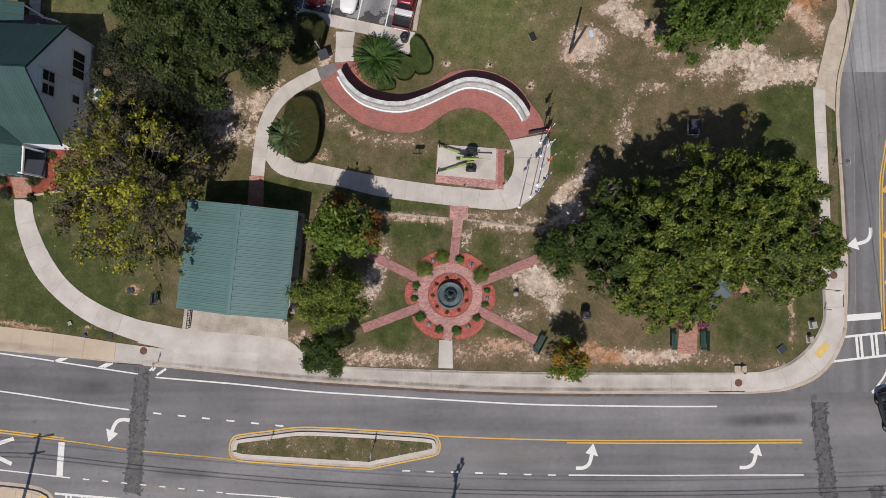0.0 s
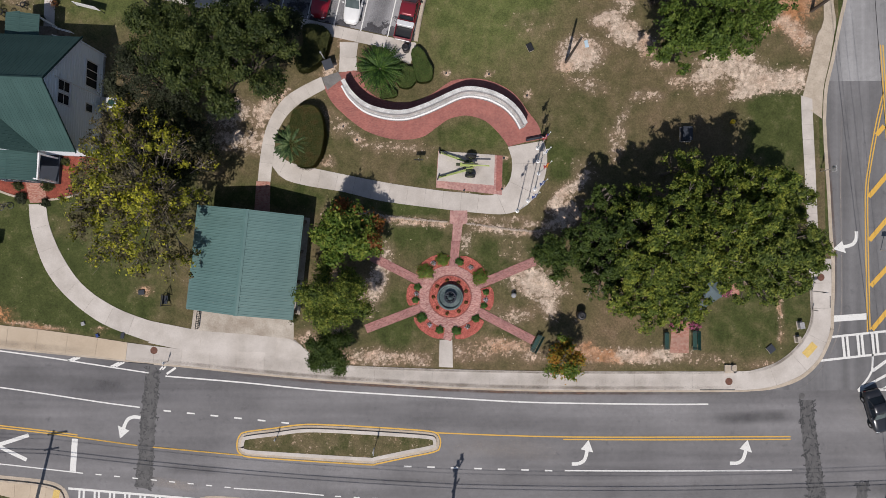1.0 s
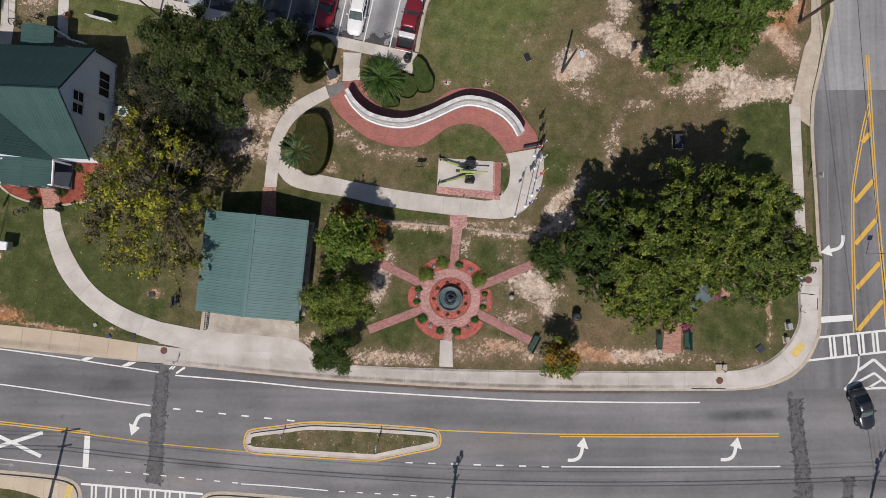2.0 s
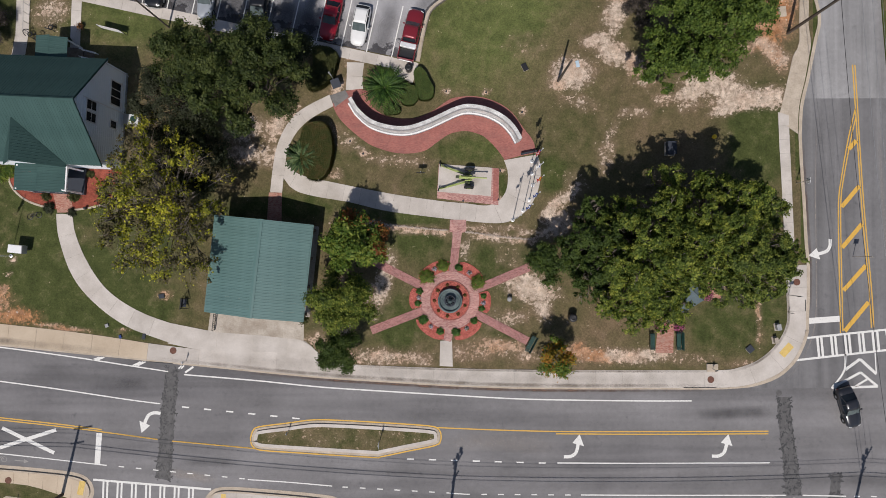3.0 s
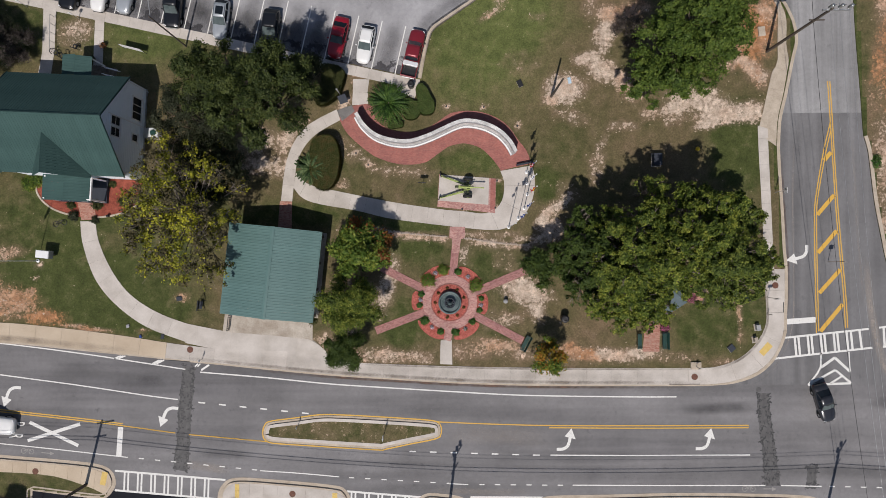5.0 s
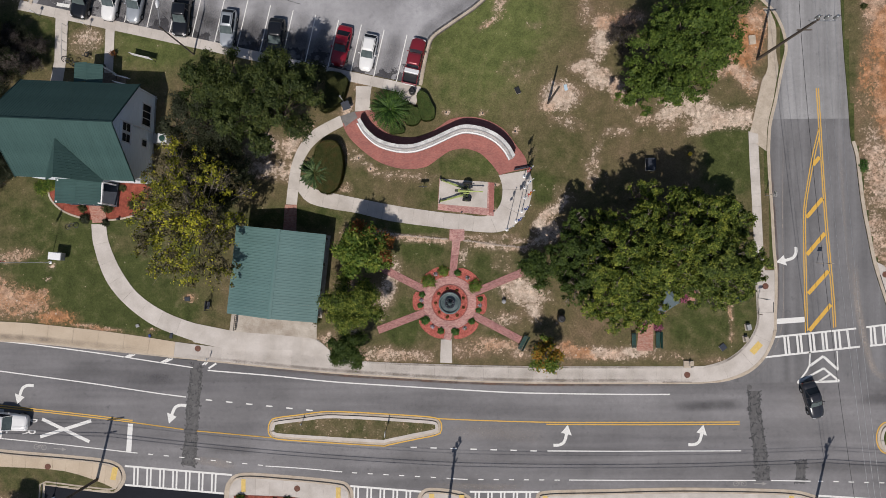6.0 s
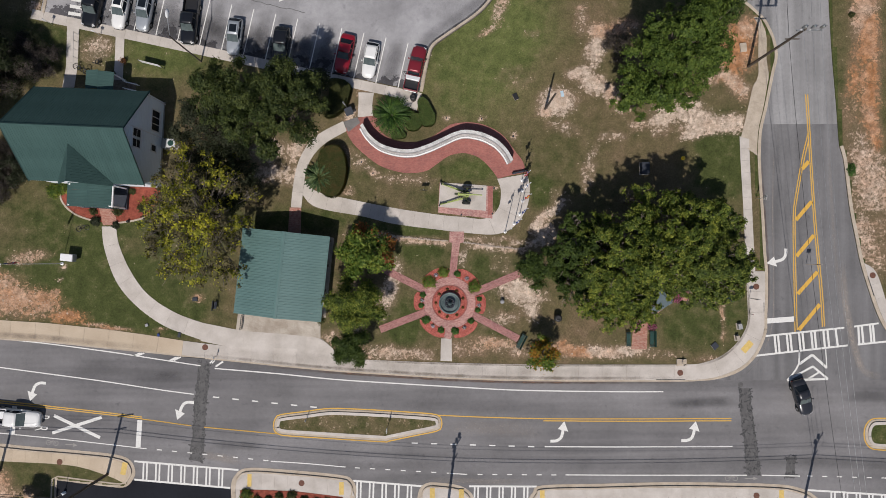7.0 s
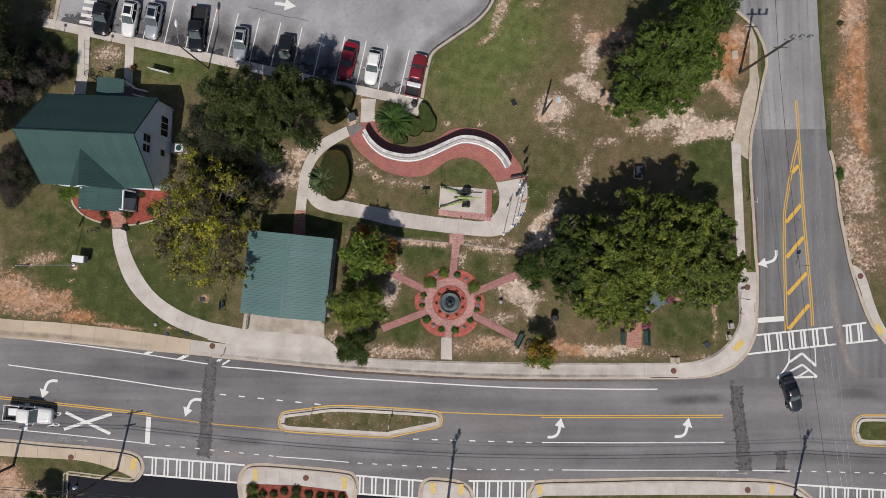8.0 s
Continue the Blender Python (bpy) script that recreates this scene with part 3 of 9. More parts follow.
north_line = smooth_line(KERB_S, 0.7) + smooth_line(KERB_C, 0.7)[1:] + smooth_line(KERB_E, 0.7)[1:] + smooth_line(KERB_N, 0.7)[1:]
inner = offset(north_line, 0.45)
PARK = inner + [(30.0, 130.0), (-140.0, 130.0), (-140.0, inner[0][1])]
PATCHES = []   # x, y, half length, half width, turn, strength, clay
PATCHES += [
    (*(-7.39, 1.89), 3.3, 1.0, 75, 0.75, 0.0), (*(-9.20, 0.49), 1.8, 0.8, 70, 0.6, 0.0), (*(-11.70, -2.57), 1.5, 0.8, 0, 0.45, 0.2),
    (*(8.14, 1.61), 2.6, 1.5, -12, 1.0, 0.05), (*(9.52, -0.33), 2.0, 1.0, -60, 0.8, 0.0), (*(10.08, 1.06), 1.5, 1.0, 0, 0.75, 0.0), (*(5.91, -1.72), 2.2, 1.0, 10, 0.5, 0.15),
    (*(1.34, 5.65), 1.2, 0.5, 80, 0.65, 0.0), (*(6.48, 4.67), 1.8, 1.4, 0, 0.3, 0.2),
    (*(2.05, -5.30), 3.0, 0.9, -4, 0.5, 0.35), (*(5.33, -4.59), 2.8, 0.8, -6, 0.8, 0.55), (*(7.57, -5.64), 2.5, 0.8, -8, 0.45, 0.3),
]
PATCHES += [
    (13.2, -4.8, 1.0, 0.5, 20, 0.85, 0.9), (14.9, -5.6, 2.6, 0.75, -6, 1.0, 0.75), (18.3, -5.7, 3.0, 0.75, -4, 0.95, 0.2), (21.2, -5.5, 2.4, 0.65, 2, 0.9, 0.1), (22.6, -4.9, 0.9, 0.4, 0, 0.7, 0.1),
    (*(24.95, -5.95), 3.0, 0.6, 0, 0.4, 0.25),
    (*(-7.62, -5.80), 3.0, 0.9, -4, 0.75, 0.25), (*(-4.47, -5.94), 3.0, 0.8, -5, 0.6, 0.2), (*(-10.08, -6.02), 2.0, 0.8, 0, 0.6, 0.3), (*(-14.66, -4.28), 1.0, 1.3, 20, 0.7, 0.25), (*(1.14, -5.09), 1.8, 0.6, -4, 0.5, 0.3),
]
PATCHES += [
    (12.89, 24.53, 2.2, 1.7, 5, 1.0, 0.03), (11.58, 23.35, 1.1, 0.7, 10, 1.0, 0.35), (17.35, 26.62, 2.2, 1.2, -25, 1.0, 0.05), (19.30, 25.43, 1.4, 0.9, -60, 1.0, 0.3), (15.52, 28.08, 1.7, 0.8, 15, 0.9, 0.05),
    (17.43, 30.69, 2.2, 1.2, 75, 0.9, 0.05), (18.01, 33.08, 1.6, 1.0, -20, 1.0, 0.5), (20.52, 33.49, 2.2, 1.0, 10, 0.8, 0.6), (15.79, 35.92, 0.6, 0.4, 0, 0.7, 0.4), (15.78, 34.36, 2.0, 0.8, 80, 0.4, 0.1),
]
PATCHES += [
    (*(6.14, 36.40), 2.6, 0.8, 70, 0.72, 0.25), (*(4.45, 33.16), 1.9, 0.5, 30, 0.6, 0.4), (*(10.20, 37.51), 1.0, 0.5, 0, 0.6, 0.3), (*(9.63, 32.84), 1.2, 0.5, 0, 0.4, 0.3), (*(7.93, 27.64), 2.4, 1.2, 0, 0.25, 0.2), (20.73, 23.45, 1.3, 0.5, 0, 0.5, 0.2),
    (25.68, 22.38, 2.0, 1.0, 20, 0.95, 0.05), (25.2, 21.0, 1.2, 0.8, 0, 0.55, 0.05), (29.6, 22.4, 2.6, 1.0, 0, 0.95, 0.03), (22.81, 21.60, 1.5, 0.8, 0, 0.5, 0.2), (19.41, 20.30, 1.9, 0.7, 5, 0.5, 0.1), (16.78, 17.67, 2.0, 0.5, 60, 0.55, 0.05), (13.66, 21.36, 2.4, 0.8, -15, 0.42, 0.15),
]
PATCHES += [
    (27.25, 23.69, 2.7, 1.3, 8, 1.0, 0.03), (29.07, 23.82, 1.2, 0.8, 0, 0.95, 0.03), (31.14, 21.58, 3.7, 1.15, 3, 0.97, 0.05), (34.0, 21.84, 1.7, 1.3, 0, 0.92, 0.08), (29.31, 20.54, 2.0, 0.6, 14, 0.9, 0.05),
    (*(34.32, 30.60), 3.6, 2.3, 70, 1.0, 0.95), (*(35.73, 33.12), 1.8, 1.5, 60, 0.9, 0.7), (34.04, 26.83, 2.6, 1.0, -55, 0.92, 0.5), (32.49, 28.15, 1.6, 0.9, -40, 0.85, 0.4), (31.18, 27.1, 1.3, 0.8, 0, 0.6, 0.3), (35.08, 25.77, 1.1, 0.8, 0, 0.8, 0.2),
]
PATCHES += [
    (*(-54.63, 1.31), 5.0, 2.3, -22, 0.9, 0.7), (*(-50.08, 0.19), 3.0, 1.8, -10, 0.8, 0.8), (*(-46.66, -1.49), 2.6, 1.0, -5, 0.85, 1.0), (*(-41.83, -2.83), 3.0, 0.35, -7, 0.9, 0.7), (*(-48.25, 1.37), 0.6, 0.5, 0, 0.8, 0.6), (-47.2, 4.4, 0.5, 0.4, 0, 0.7, 0.2), (-47.6, 2.9, 0.35, 0.3, 0, 0.7, 0.5), (*(-51.57, 5.66), 2.8, 0.8, 10, 0.65, 0.45), (-57.6, 6.5, 1.3, 3.0, 0, 0.36, 0.1), (*(-30.73, 0.76), 0.8, 0.6, 0, 0.6, 0.6), (*(-52.34, -0.38), 6.0, 1.2, -8, 0.6, 0.7), (*(-35.06, -3.16), 0.9, 0.3, 0, 0.6, 0.7),
]
PATCHES += [
    (*(-21.88, 16.04), 1.8, 1.2, 0, 0.75, 0.05), (*(-19.62, 15.75), 1.3, 1.2, 20, 0.65, 0.05), (*(-23.14, 15.90), 1.6, 1.2, 0, 0.5, 0.1), (*(-22.17, 18.73), 2.3, 1.4, 10, 0.8, 0.05), (*(-18.79, 18.72), 1.8, 1.0, 60, 0.85, 0.15), (*(-17.11, 20.13), 1.3, 0.6, 45, 0.8, 0.2),
    (*(-5.58, 15.16), 3.4, 0.6, -4, 0.5, 0.15), (*(-9.51, 16.15), 1.6, 0.5, -25, 0.55, 0.15), (*(-12.59, 13.63), 1.0, 0.5, 0, 0.7, 0.2), (*(-10.49, 16.99), 1.0, 0.4, -60, 0.6, 0.2), (*(-12.04, 17.72), 1.8, 0.9, -60, 0.4, 0.2),
]
PATCHES += [
    (10.66, 10.02, 1.9, 0.7, 50, 0.9, 0.05), (11.28, 8.45, 1.9, 1.3, 40, 0.9, 0.05), (10.03, 7.3, 1.2, 0.8, 0, 0.7, 0.05), (12.61, 11.49, 2.2, 0.6, 45, 0.7, 0.05), (*(16.52, 15.81), 2.4, 0.9, 80, 0.45, 0.1), (*(7.88, 7.59), 2.6, 0.3, -12, 0.6, 0.05), (*(2.59, 8.07), 1.0, 0.4, 0, 0.5, 0.2), (*(13.18, 12.74), 1.2, 1.5, 60, 0.35, 0.1),
]
PATCHES += [
    (*(-9.21, 8.36), 3.0, 0.42, -6, 0.85, 0.3), (*(-5.02, 7.83), 3.6, 0.42, -6, 0.85, 0.3), (*(-1.95, 7.55), 2.2, 0.42, -5, 0.85, 0.3), (*(4.26, 6.90), 3.0, 0.38, -6, 0.75, 0.2), (*(7.04, 6.62), 2.4, 0.42, -6, 0.75, 0.2), (*(3.43, 7.87), 2.4, 0.5, -4, 0.5, 0.2), (*(-12.28, 4.95), 0.9, 4.0, 0, 0.6, 0.3),
    (*(-43.35, 31.29), 2.1, 1.5, 20, 0.6, 0.1), (*(-51.13, 36.61), 1.0, 0.6, 0, 0.8, 0.5), (*(-10.65, 25.74), 0.8, 1.4, 0, 0.55, 0.25), (*(-12.33, 22.93), 1.2, 0.6, 40, 0.7, 0.3),
]
PATCHES += [
    (*(32.47, -1.42), 0.35, 3.6, 5, 0.55, 0.55), (*(31.39, -6.63), 2.5, 0.5, 0, 0.35, 0.3), (*(29.37, 3.00), 2.0, 2.0, 0, 0.5, 0.2), (*(18.11, 1.89), 3.0, 3.0, 0, 0.35, 0.2), (*(22.47, 6.24), 7.0, 5.0, 0, 0.3, 0.15),
]
SPOTS = [(-0.61, 22.55), (3.67, 22.45), (7.49, 20.28), (-9.51, 15.87), (-10.91, 17.22), (5.16, 14.01), (4.96, 10.94), (1.20, 10.81)]   # ground spotlights, each in a small bare spot
PATCHES += [(x, y, 0.42, 0.36, 20, 0.85, 0.25) for x, y in SPOTS]
lawn("lawn", -100, 44, -16, 84, 0.5, lambda x, y: inside(PARK, x, y), G - 0.012, PATCHES, "mown park lawn with dry stretches and bare sandy soil", 0.50,
     lush=[(*(-45.96, 6.27), 15.0, 10.0, 0.25), (*(-32.37, 1.33), 7.0, 5.0, 0.3), (*(2.23, 30.28), 6.0, 6.0, 0.45), (*(7.18, 35.24), 7.0, 6.0, 0.4), (*(33.00, 17.44), 3.0, 5.0, 0.6), (*(-42.44, 11.24), 8.0, 4.0, 0.4), (*(-47.34, 2.73), 9.0, 4.0, 0.4), (*(-39.45, -1.50), 7.0, 2.0, 0.5), (*(31.42, -2.82), 5.0, 4.0, 0.5), (*(-4.12, 6.96), 3.0, 2.0, 0.3), (*(-16.83, 10.14), 8.0, 1.5, 0.5), (*(-5.52, -1.46), 2.0, 3.0, 0.4), (4.5, 4.8, 4.0, 2.0, 0.35), (2.2, 16.3, 3.6, 1.5, 0.6), (5.4, 12.6, 0.6, 2.0, 0.6), (-1.5, 13.0, 2.0, 1.6, 0.25), (10.8, 13.6, 1.3, 2.0, 0.55), (-6.0, 9.0, 6.0, 0.6, 0.6), (-5.2, 5.4, 3.5, 2.0, 0.22), (4.6, -3.4, 3.0, 1.6, 0.3), (-4.5, -3.6, 3.0, 1.3, 0.3), (*(-34.76, 30.47), 6.0, 3.0, 0.5), (-49.5, 32.5, 5.0, 4.0, 0.5)],
     fresh=[(3.0, 27.0, 7.5, 5.0, 0.9), (6.0, 34.0, 7.0, 6.0, 1.0), (5.0, 23.5, 8.0, 1.6, 0.6), (-36.0, 30.5, 6.0, 3.0, 0.5), (2.5, 16.2, 3.0, 2.0, 0.35)])
east_line = smooth_line(EDGE_E, 0.8)
EAST = offset(east_line, 0.4) + [(140.0, 80.0), (50.0, 110.0)]
EAST_PATCHES = [(*(49.86, 36.13), 4.5, 1.7, 85, 0.85, 0.5), (*(50.3, 32.20), 4.5, 1.3, 88, 0.9, 0.9), (*(48.93, 28.57), 5.0, 1.2, 80, 0.6, 0.95), (*(50.3, 26.05), 6.0, 1.3, 88, 0.8, 0.9), (*(50.4, 22.15), 5.0, 1.1, -80, 0.8, 0.85), (*(48.04, 24.38), 4.0, 1.0, 80, 0.4, 0.6), (*(50.11, 15.17), 6.0, 2.6, -80, 0.7, 0.3), (*(49.19, 8.25), 5.0, 1.8, -80, 0.6, 0.3), (*(52.20, 8.25), 6.0, 1.5, -70, 0.4, 0.3), (*(50.53, 6.04), 3.0, 1.4, -60, 0.5, 0.3), (60.0, 45.0, 12.0, 5.0, 90, 0.6, 0.4), (66.0, 20.0, 14.0, 5.0, 90, 0.5, 0.4)]
lawn("lawn_1", 42, 100, -14, 84, 0.5, lambda x, y: inside(EAST, x, y), G - 0.012, EAST_PATCHES, "rough grass verge with a worn strip of orange clay", 0.45)

# clods of dry earth lying on the bare stretches
clod_bm = bmesh.new()
clod_rng = random.Random(77)
for px, py, a, b, turn, strength, red in PATCHES:
    if strength < 0.4 or red > 0.8:
        continue
    c, s = math.cos(radians(turn)), math.sin(radians(turn))
    for _ in range(int(16 * a * b * strength)):
        u, v = clod_rng.gauss(0, 0.6) * a, clod_rng.gauss(0, 0.6) * b
        x, y = px + u * c - v * s, py + u * s + v * c
        if not inside(PARK, x, y) or abs(y) > 80:
            continue
        r = min(0.13, 0.032 * math.exp(abs(clod_rng.gauss(0, 0.6))))
        n = clod_rng.choice((5, 6, 7))
        phase = clod_rng.uniform(0, 6.28)
        low, top = [], []
        for k in range(n):
            ang = phase + 6.283 * k / n
            q = r * clod_rng.uniform(0.75, 1.25)
            low.append(clod_bm.verts.new((x + q * math.cos(ang), y + q * math.sin(ang), G - 0.03)))
            top.append(clod_bm.verts.new((x + q * 0.62 * math.cos(ang), y + q * 0.62 * math.sin(ang), G - 0.012 + r * clod_rng.uniform(0.35, 0.6))))
        clod_bm.faces.new(top)
        for k in range(n):
            clod_bm.faces.new((low[k], low[(k + 1) % n], top[(k + 1) % n], top[k]))
clods = mesh_object("soil_clods", clod_bm, CLOD)
tagged(clods, "pale dry clods of earth scattered on the bare soil", "soil", kind="stuff")
for name, line, side in (("verge", north_line, 0.16), ("verge_1", east_line, 0.0)):
    dryness(structure(name, band(bmesh.new(), offset(line, 1.0), offset(line, side), -0.04, G - 0.022), LAWN, "strip of grass along the kerb", "ground"), -0.1)
# kerbs: real steps with a gutter pan in front
for name, line in (("kerb_1", smooth_line(KERB_S, 0.7)), ("kerb_2", smooth_line(KERB_C, 0.35)), ("kerb_3", smooth_line(KERB_E, 0.7)), ("kerb_4", smooth_line(KERB_N, 0.5))):
    bm = band(bmesh.new(), offset(line, 0.16), line, -0.04, 0.145)
    ob = structure(name, bm, KERB, "stained concrete kerb along the road", "kerb")
    if name == "kerb_2":
        wide_edge = offset(line, -0.26)
        edge = [(p[0] + (q[0] - p[0]) * f, p[1] + (q[1] - p[1]) * f) for k, (p, q) in enumerate(zip(line, wide_edge)) for f in [0.15 + 0.85 * min(1.0, k / 12)]]
    else:
        edge = offset(line, -0.04 if name == "kerb_1" else -0.26)
    part("gutter", band(bmesh.new(), line, edge, -0.04, 0.012), KERB, ob)
line = east_line[next(k for k, p in enumerate(east_line) if p[1] < (46.55, 19.09)[1]):]
ob = structure("kerb_5", band(bmesh.new(), offset(line, 0.4), line, -0.04, 0.145), KERB, "concrete kerb and gutter of the far side", "kerb")

# walk along the main road: its width follows the kerb
kerb_line = offset(smooth_line(KERB_S, 0.6), 0.165)
WIDTHS = [(-60.0, 2.2), (-42.25, -5.51, 2.15), (-37.84, -6.00, 2.0), (-33.02, -6.41, 1.75), (-26.64, -6.89, 1.6), (-19.58, -7.50, 2.1), (-15.70, -7.85, 2.3), (-14.22, -7.98, 1.45), (-6.92, -8.45, 1.55), (0.08, -8.86, 1.75), (7.07, -9.12, 1.85), (40.0, 1.85)]
wide = [(row[0], row[-1]) for row in WIDTHS]
back_line = [(p[0] + (q[0] - p[0]) * w, p[1] + (q[1] - p[1]) * w) for p, q, w in zip(kerb_line, offset(kerb_line, 1.0), np.interp([p[0] for p in kerb_line], [r[0] for r in wide], [r[1] for r in wide]))]
c1 = next(k for k, p in enumerate(kerb_line) if p[0] > -33.2)
c2 = next(k for k, p in enumerate(kerb_line) if p[0] > (-14.08, -7.98)[0])
slab_walk("pavement", back_line[:c1 + 1], kerb_line[:c1 + 1], 3.0, G - 0.1, G + 0.03, TAN_CONCRETE, "stained concrete pavement beside the road")
slab_walk("pavement_2", back_line[c1:c2 + 1], kerb_line[c1:c2 + 1], 2.9, G - 0.1, G + 0.03, CONCRETE, "pale concrete driveway apron by the road")
slab_walk("pavement_1", back_line[c2:], kerb_line[c2:], 2.9, G - 0.1, G + 0.03, CONCRETE, "pale concrete pavement beside the park")
bm = prism(bmesh.new(), [(-27.50, -5.17), (-26.23, -4.57), (-25.83, -1.20), (-25.27, -0.64), (-15.80, -1.61), (-15.79, -4.42), (-14.87, -5.96), (-19.58, -7.08), (-26.64, -6.40)], G - 0.1, G + 0.024)
slab_walk("floor_1", [(-28.81, -2.78), (-25.36, -3.21), (-20.16, -3.58), (-15.68, -4.06), (-14.14, -5.47)], [(-30.39, -4.41), (-27.26, -5.06), (-20.15, -5.70), (-15.67, -6.07), (-13.70, -6.50)], 3.6, G - 0.1, G + 0.0285, CONCRETE, "pale concrete slabs of the driveway")
structure("floor", bm, CONCRETE_DIRTY, "rain-stained concrete floor in front of the pavilion", "floor")
# corner and side-street walk
corner_back = smooth_line([(28.96, -7.19), (30.69, -6.77), (32.22, -6.15), (33.75, -4.96), (34.87, -3.51), (35.44, -1.98), (35.46, -0.59), (35.40, 1.01), (35.30, 4.01)], 0.5)
front = offset(smooth_line(KERB_C, 0.35) + smooth_line([(37.57, -2.96), (37.58, -1.43), (37.68, 0.80), (37.71, 4.00)], 0.5)[1:], 0.165)
slab_walk("pavement_3", corner_back, front, 2.4, G - 0.1, G + 0.03, CONCRETE, "pale concrete pavement turning the corner")
left = smooth_line([(35.37, 4.01), (35.20, 7.63), (34.98, 13.23), (34.80, 16.73), (34.70, 20.25)], 0.6)
right = smooth_line([(36.40, 4.01), (36.24, 7.63), (36.05, 13.23), (35.91, 16.73), (35.81, 19.89)], 0.6)
slab_walk("pavement_4", left, right, 1.5, G - 0.1, G + 0.03, CONCRETE, "narrow concrete pavement along the side street")
left = smooth_line([(34.69, 19.40), (35.34, 22.00), (36.00, 24.82), (36.44, 26.58), (37.00, 27.28), (37.03, 30.11), (37.07, 33.64), (36.52, 34.71)], 0.6)
right = smooth_line([(36.76, 17.92), (36.93, 20.94), (37.59, 23.75), (38.03, 26.22), (38.33, 27.63), (38.00, 29.39), (38.03, 32.57), (37.22, 34.70)], 0.6)
n = max(len(left), len(right))
slab_walk("pavement_5", resample(left, n), resample(right, n), 2.6, G - 0.1, G + 0.034, KERB, "stained tan concrete driveway entrance off the side street")
left = smooth_line([(48.92, 5.12), (50.15, 4.56), (50.96, 3.45), (52.14, -0.37), (53.34, -2.93), (55.50, -5.00), (60.94, -6.92), (69.11, -7.93)], 0.7)
line = [p for p in east_line if (48.92, 5.12)[1] >= p[1]]
right = offset(resample(line[: len(line) // 2], 60), 0.42)
slab_walk("pavement_6", resample(left, 60), right, 1.8, G - 0.1, G + 0.03, CONCRETE, "concrete pavement on the far corner")

# islands of pavement on the south side of the main road
def island(name, outline, walk_l, walk_r, label, grass=None, patches=(), paving=CONCRETE):
    """A raised island: gutter pan, kerb, slabs, and a grass strip where it has one."""
    line = smooth_line(outline, 0.4, closed=True)
    area = sum(a[0] * b[1] - b[0] * a[1] for a, b in zip(line, line[1:] + line[:1]))
    line = line if area > 0 else line[::-1]
    loop = line + line[:1]
    core = offset(line + line[:2], 0.56)[1:-1]
    ob = structure(name, prism(bmesh.new(), core, -0.04, G + 0.01), paving, label, "pavement")
    part("gutter", band(bmesh.new(), offset(loop, 0.45), loop, -0.04, 0.014), KERB, ob)
    part("kerb", band(bmesh.new(), offset(loop, 0.6), offset(loop, 0.43), -0.04, 0.16), KERB, ob)
    a, b = smooth_line(walk_l, 0.7), smooth_line(walk_r, 0.7)
    n = max(3, round(sum((Vector(q) - Vector(p)).length for p, q in zip(a, a[1:])) / 1.6))
    a, b = resample(a, n), resample(b, n)
    for k in range(n):
        f = 0.006
        l = [Vector(a[k]).lerp(Vector(a[k + 1]), f), Vector(a[k + 1]).lerp(Vector(a[k]), f)]
        r = [Vector(b[k]).lerp(Vector(b[k + 1]), f), Vector(b[k + 1]).lerp(Vector(b[k]), f)]
        part("slab", band(bmesh.new(), [tuple(v) for v in l], [tuple(v) for v in r], 0.0, G + 0.03), paving, ob)
    if grass:
        xs, ys = [p[0] for p in grass], [p[1] for p in grass]
        lawn("lawn_2", min(xs), max(xs), min(ys), max(ys), 0.15, lambda x, y: inside(grass, x, y), G + 0.016, patches, "grass strip behind the pavement", 0.25)
    return ob


island("pavement_7", [(-85.21, -15.17), (-67.19, -16.16), (-56.45, -16.76), (-50.80, -17.26), (-45.10, -17.69), (-40.62, -18.16), (-38.91, -18.79), (-38.26, -19.83), (-38.33, -20.88), (-39.45, -22.07), (-42.14, -21.95), (-46.41, -21.44), (-47.69, -21.29), (-47.76, -21.31), (-47.77, -21.62), (-47.85, -25.40), (-47.76, -32.36), (-84.81, -32.61)],
       [(-85.05, -15.84), (-56.34, -17.35), (-49.22, -17.88), (-45.02, -18.21), (-40.69, -18.76), (-38.98, -19.45)], [(-85.02, -17.32), (-56.32, -18.89), (-49.20, -19.21), (-45.01, -19.61), (-41.02, -20.85), (-39.24, -21.68)], "concrete pavement with a grass verge behind it",
       [(-77.82, -17.09), (-56.33, -18.33), (-49.21, -18.72), (-45.01, -19.12), (-41.17, -20.36), (-39.18, -21.54), (-39.53, -21.85), (-42.08, -21.69), (-48.00, -21.02), (-48.00, -29.52), (-77.56, -29.71)], [(*(-55.92, -21.90), 2.2, 2.6, 60, 0.95, 0.6), (*(-54.82, -23.99), 2.5, 2.0, 30, 0.8, 0.5), (*(-51.99, -23.28), 2.0, 1.2, 0, 0.5, 0.4)], TAN_CONCRETE)
island("pavement_8", [(-26.58, -22.22), (-26.17, -20.68), (-24.55, -19.70), (-19.55, -19.92), (-13.36, -20.49), (-11.96, -21.04), (-11.40, -22.28), (-11.81, -24.50), (-11.94, -29.35), (-25.13, -29.43), (-26.28, -24.58)],
       [(-25.70, -21.20), (-24.44, -20.29), (-19.52, -20.47), (-13.55, -21.07), (-12.01, -21.82)], [(-26.05, -22.17), (-24.43, -22.16), (-19.51, -22.28), (-13.54, -22.87), (-11.65, -22.93)], "kerbed island with concrete paving and a mulched bed")
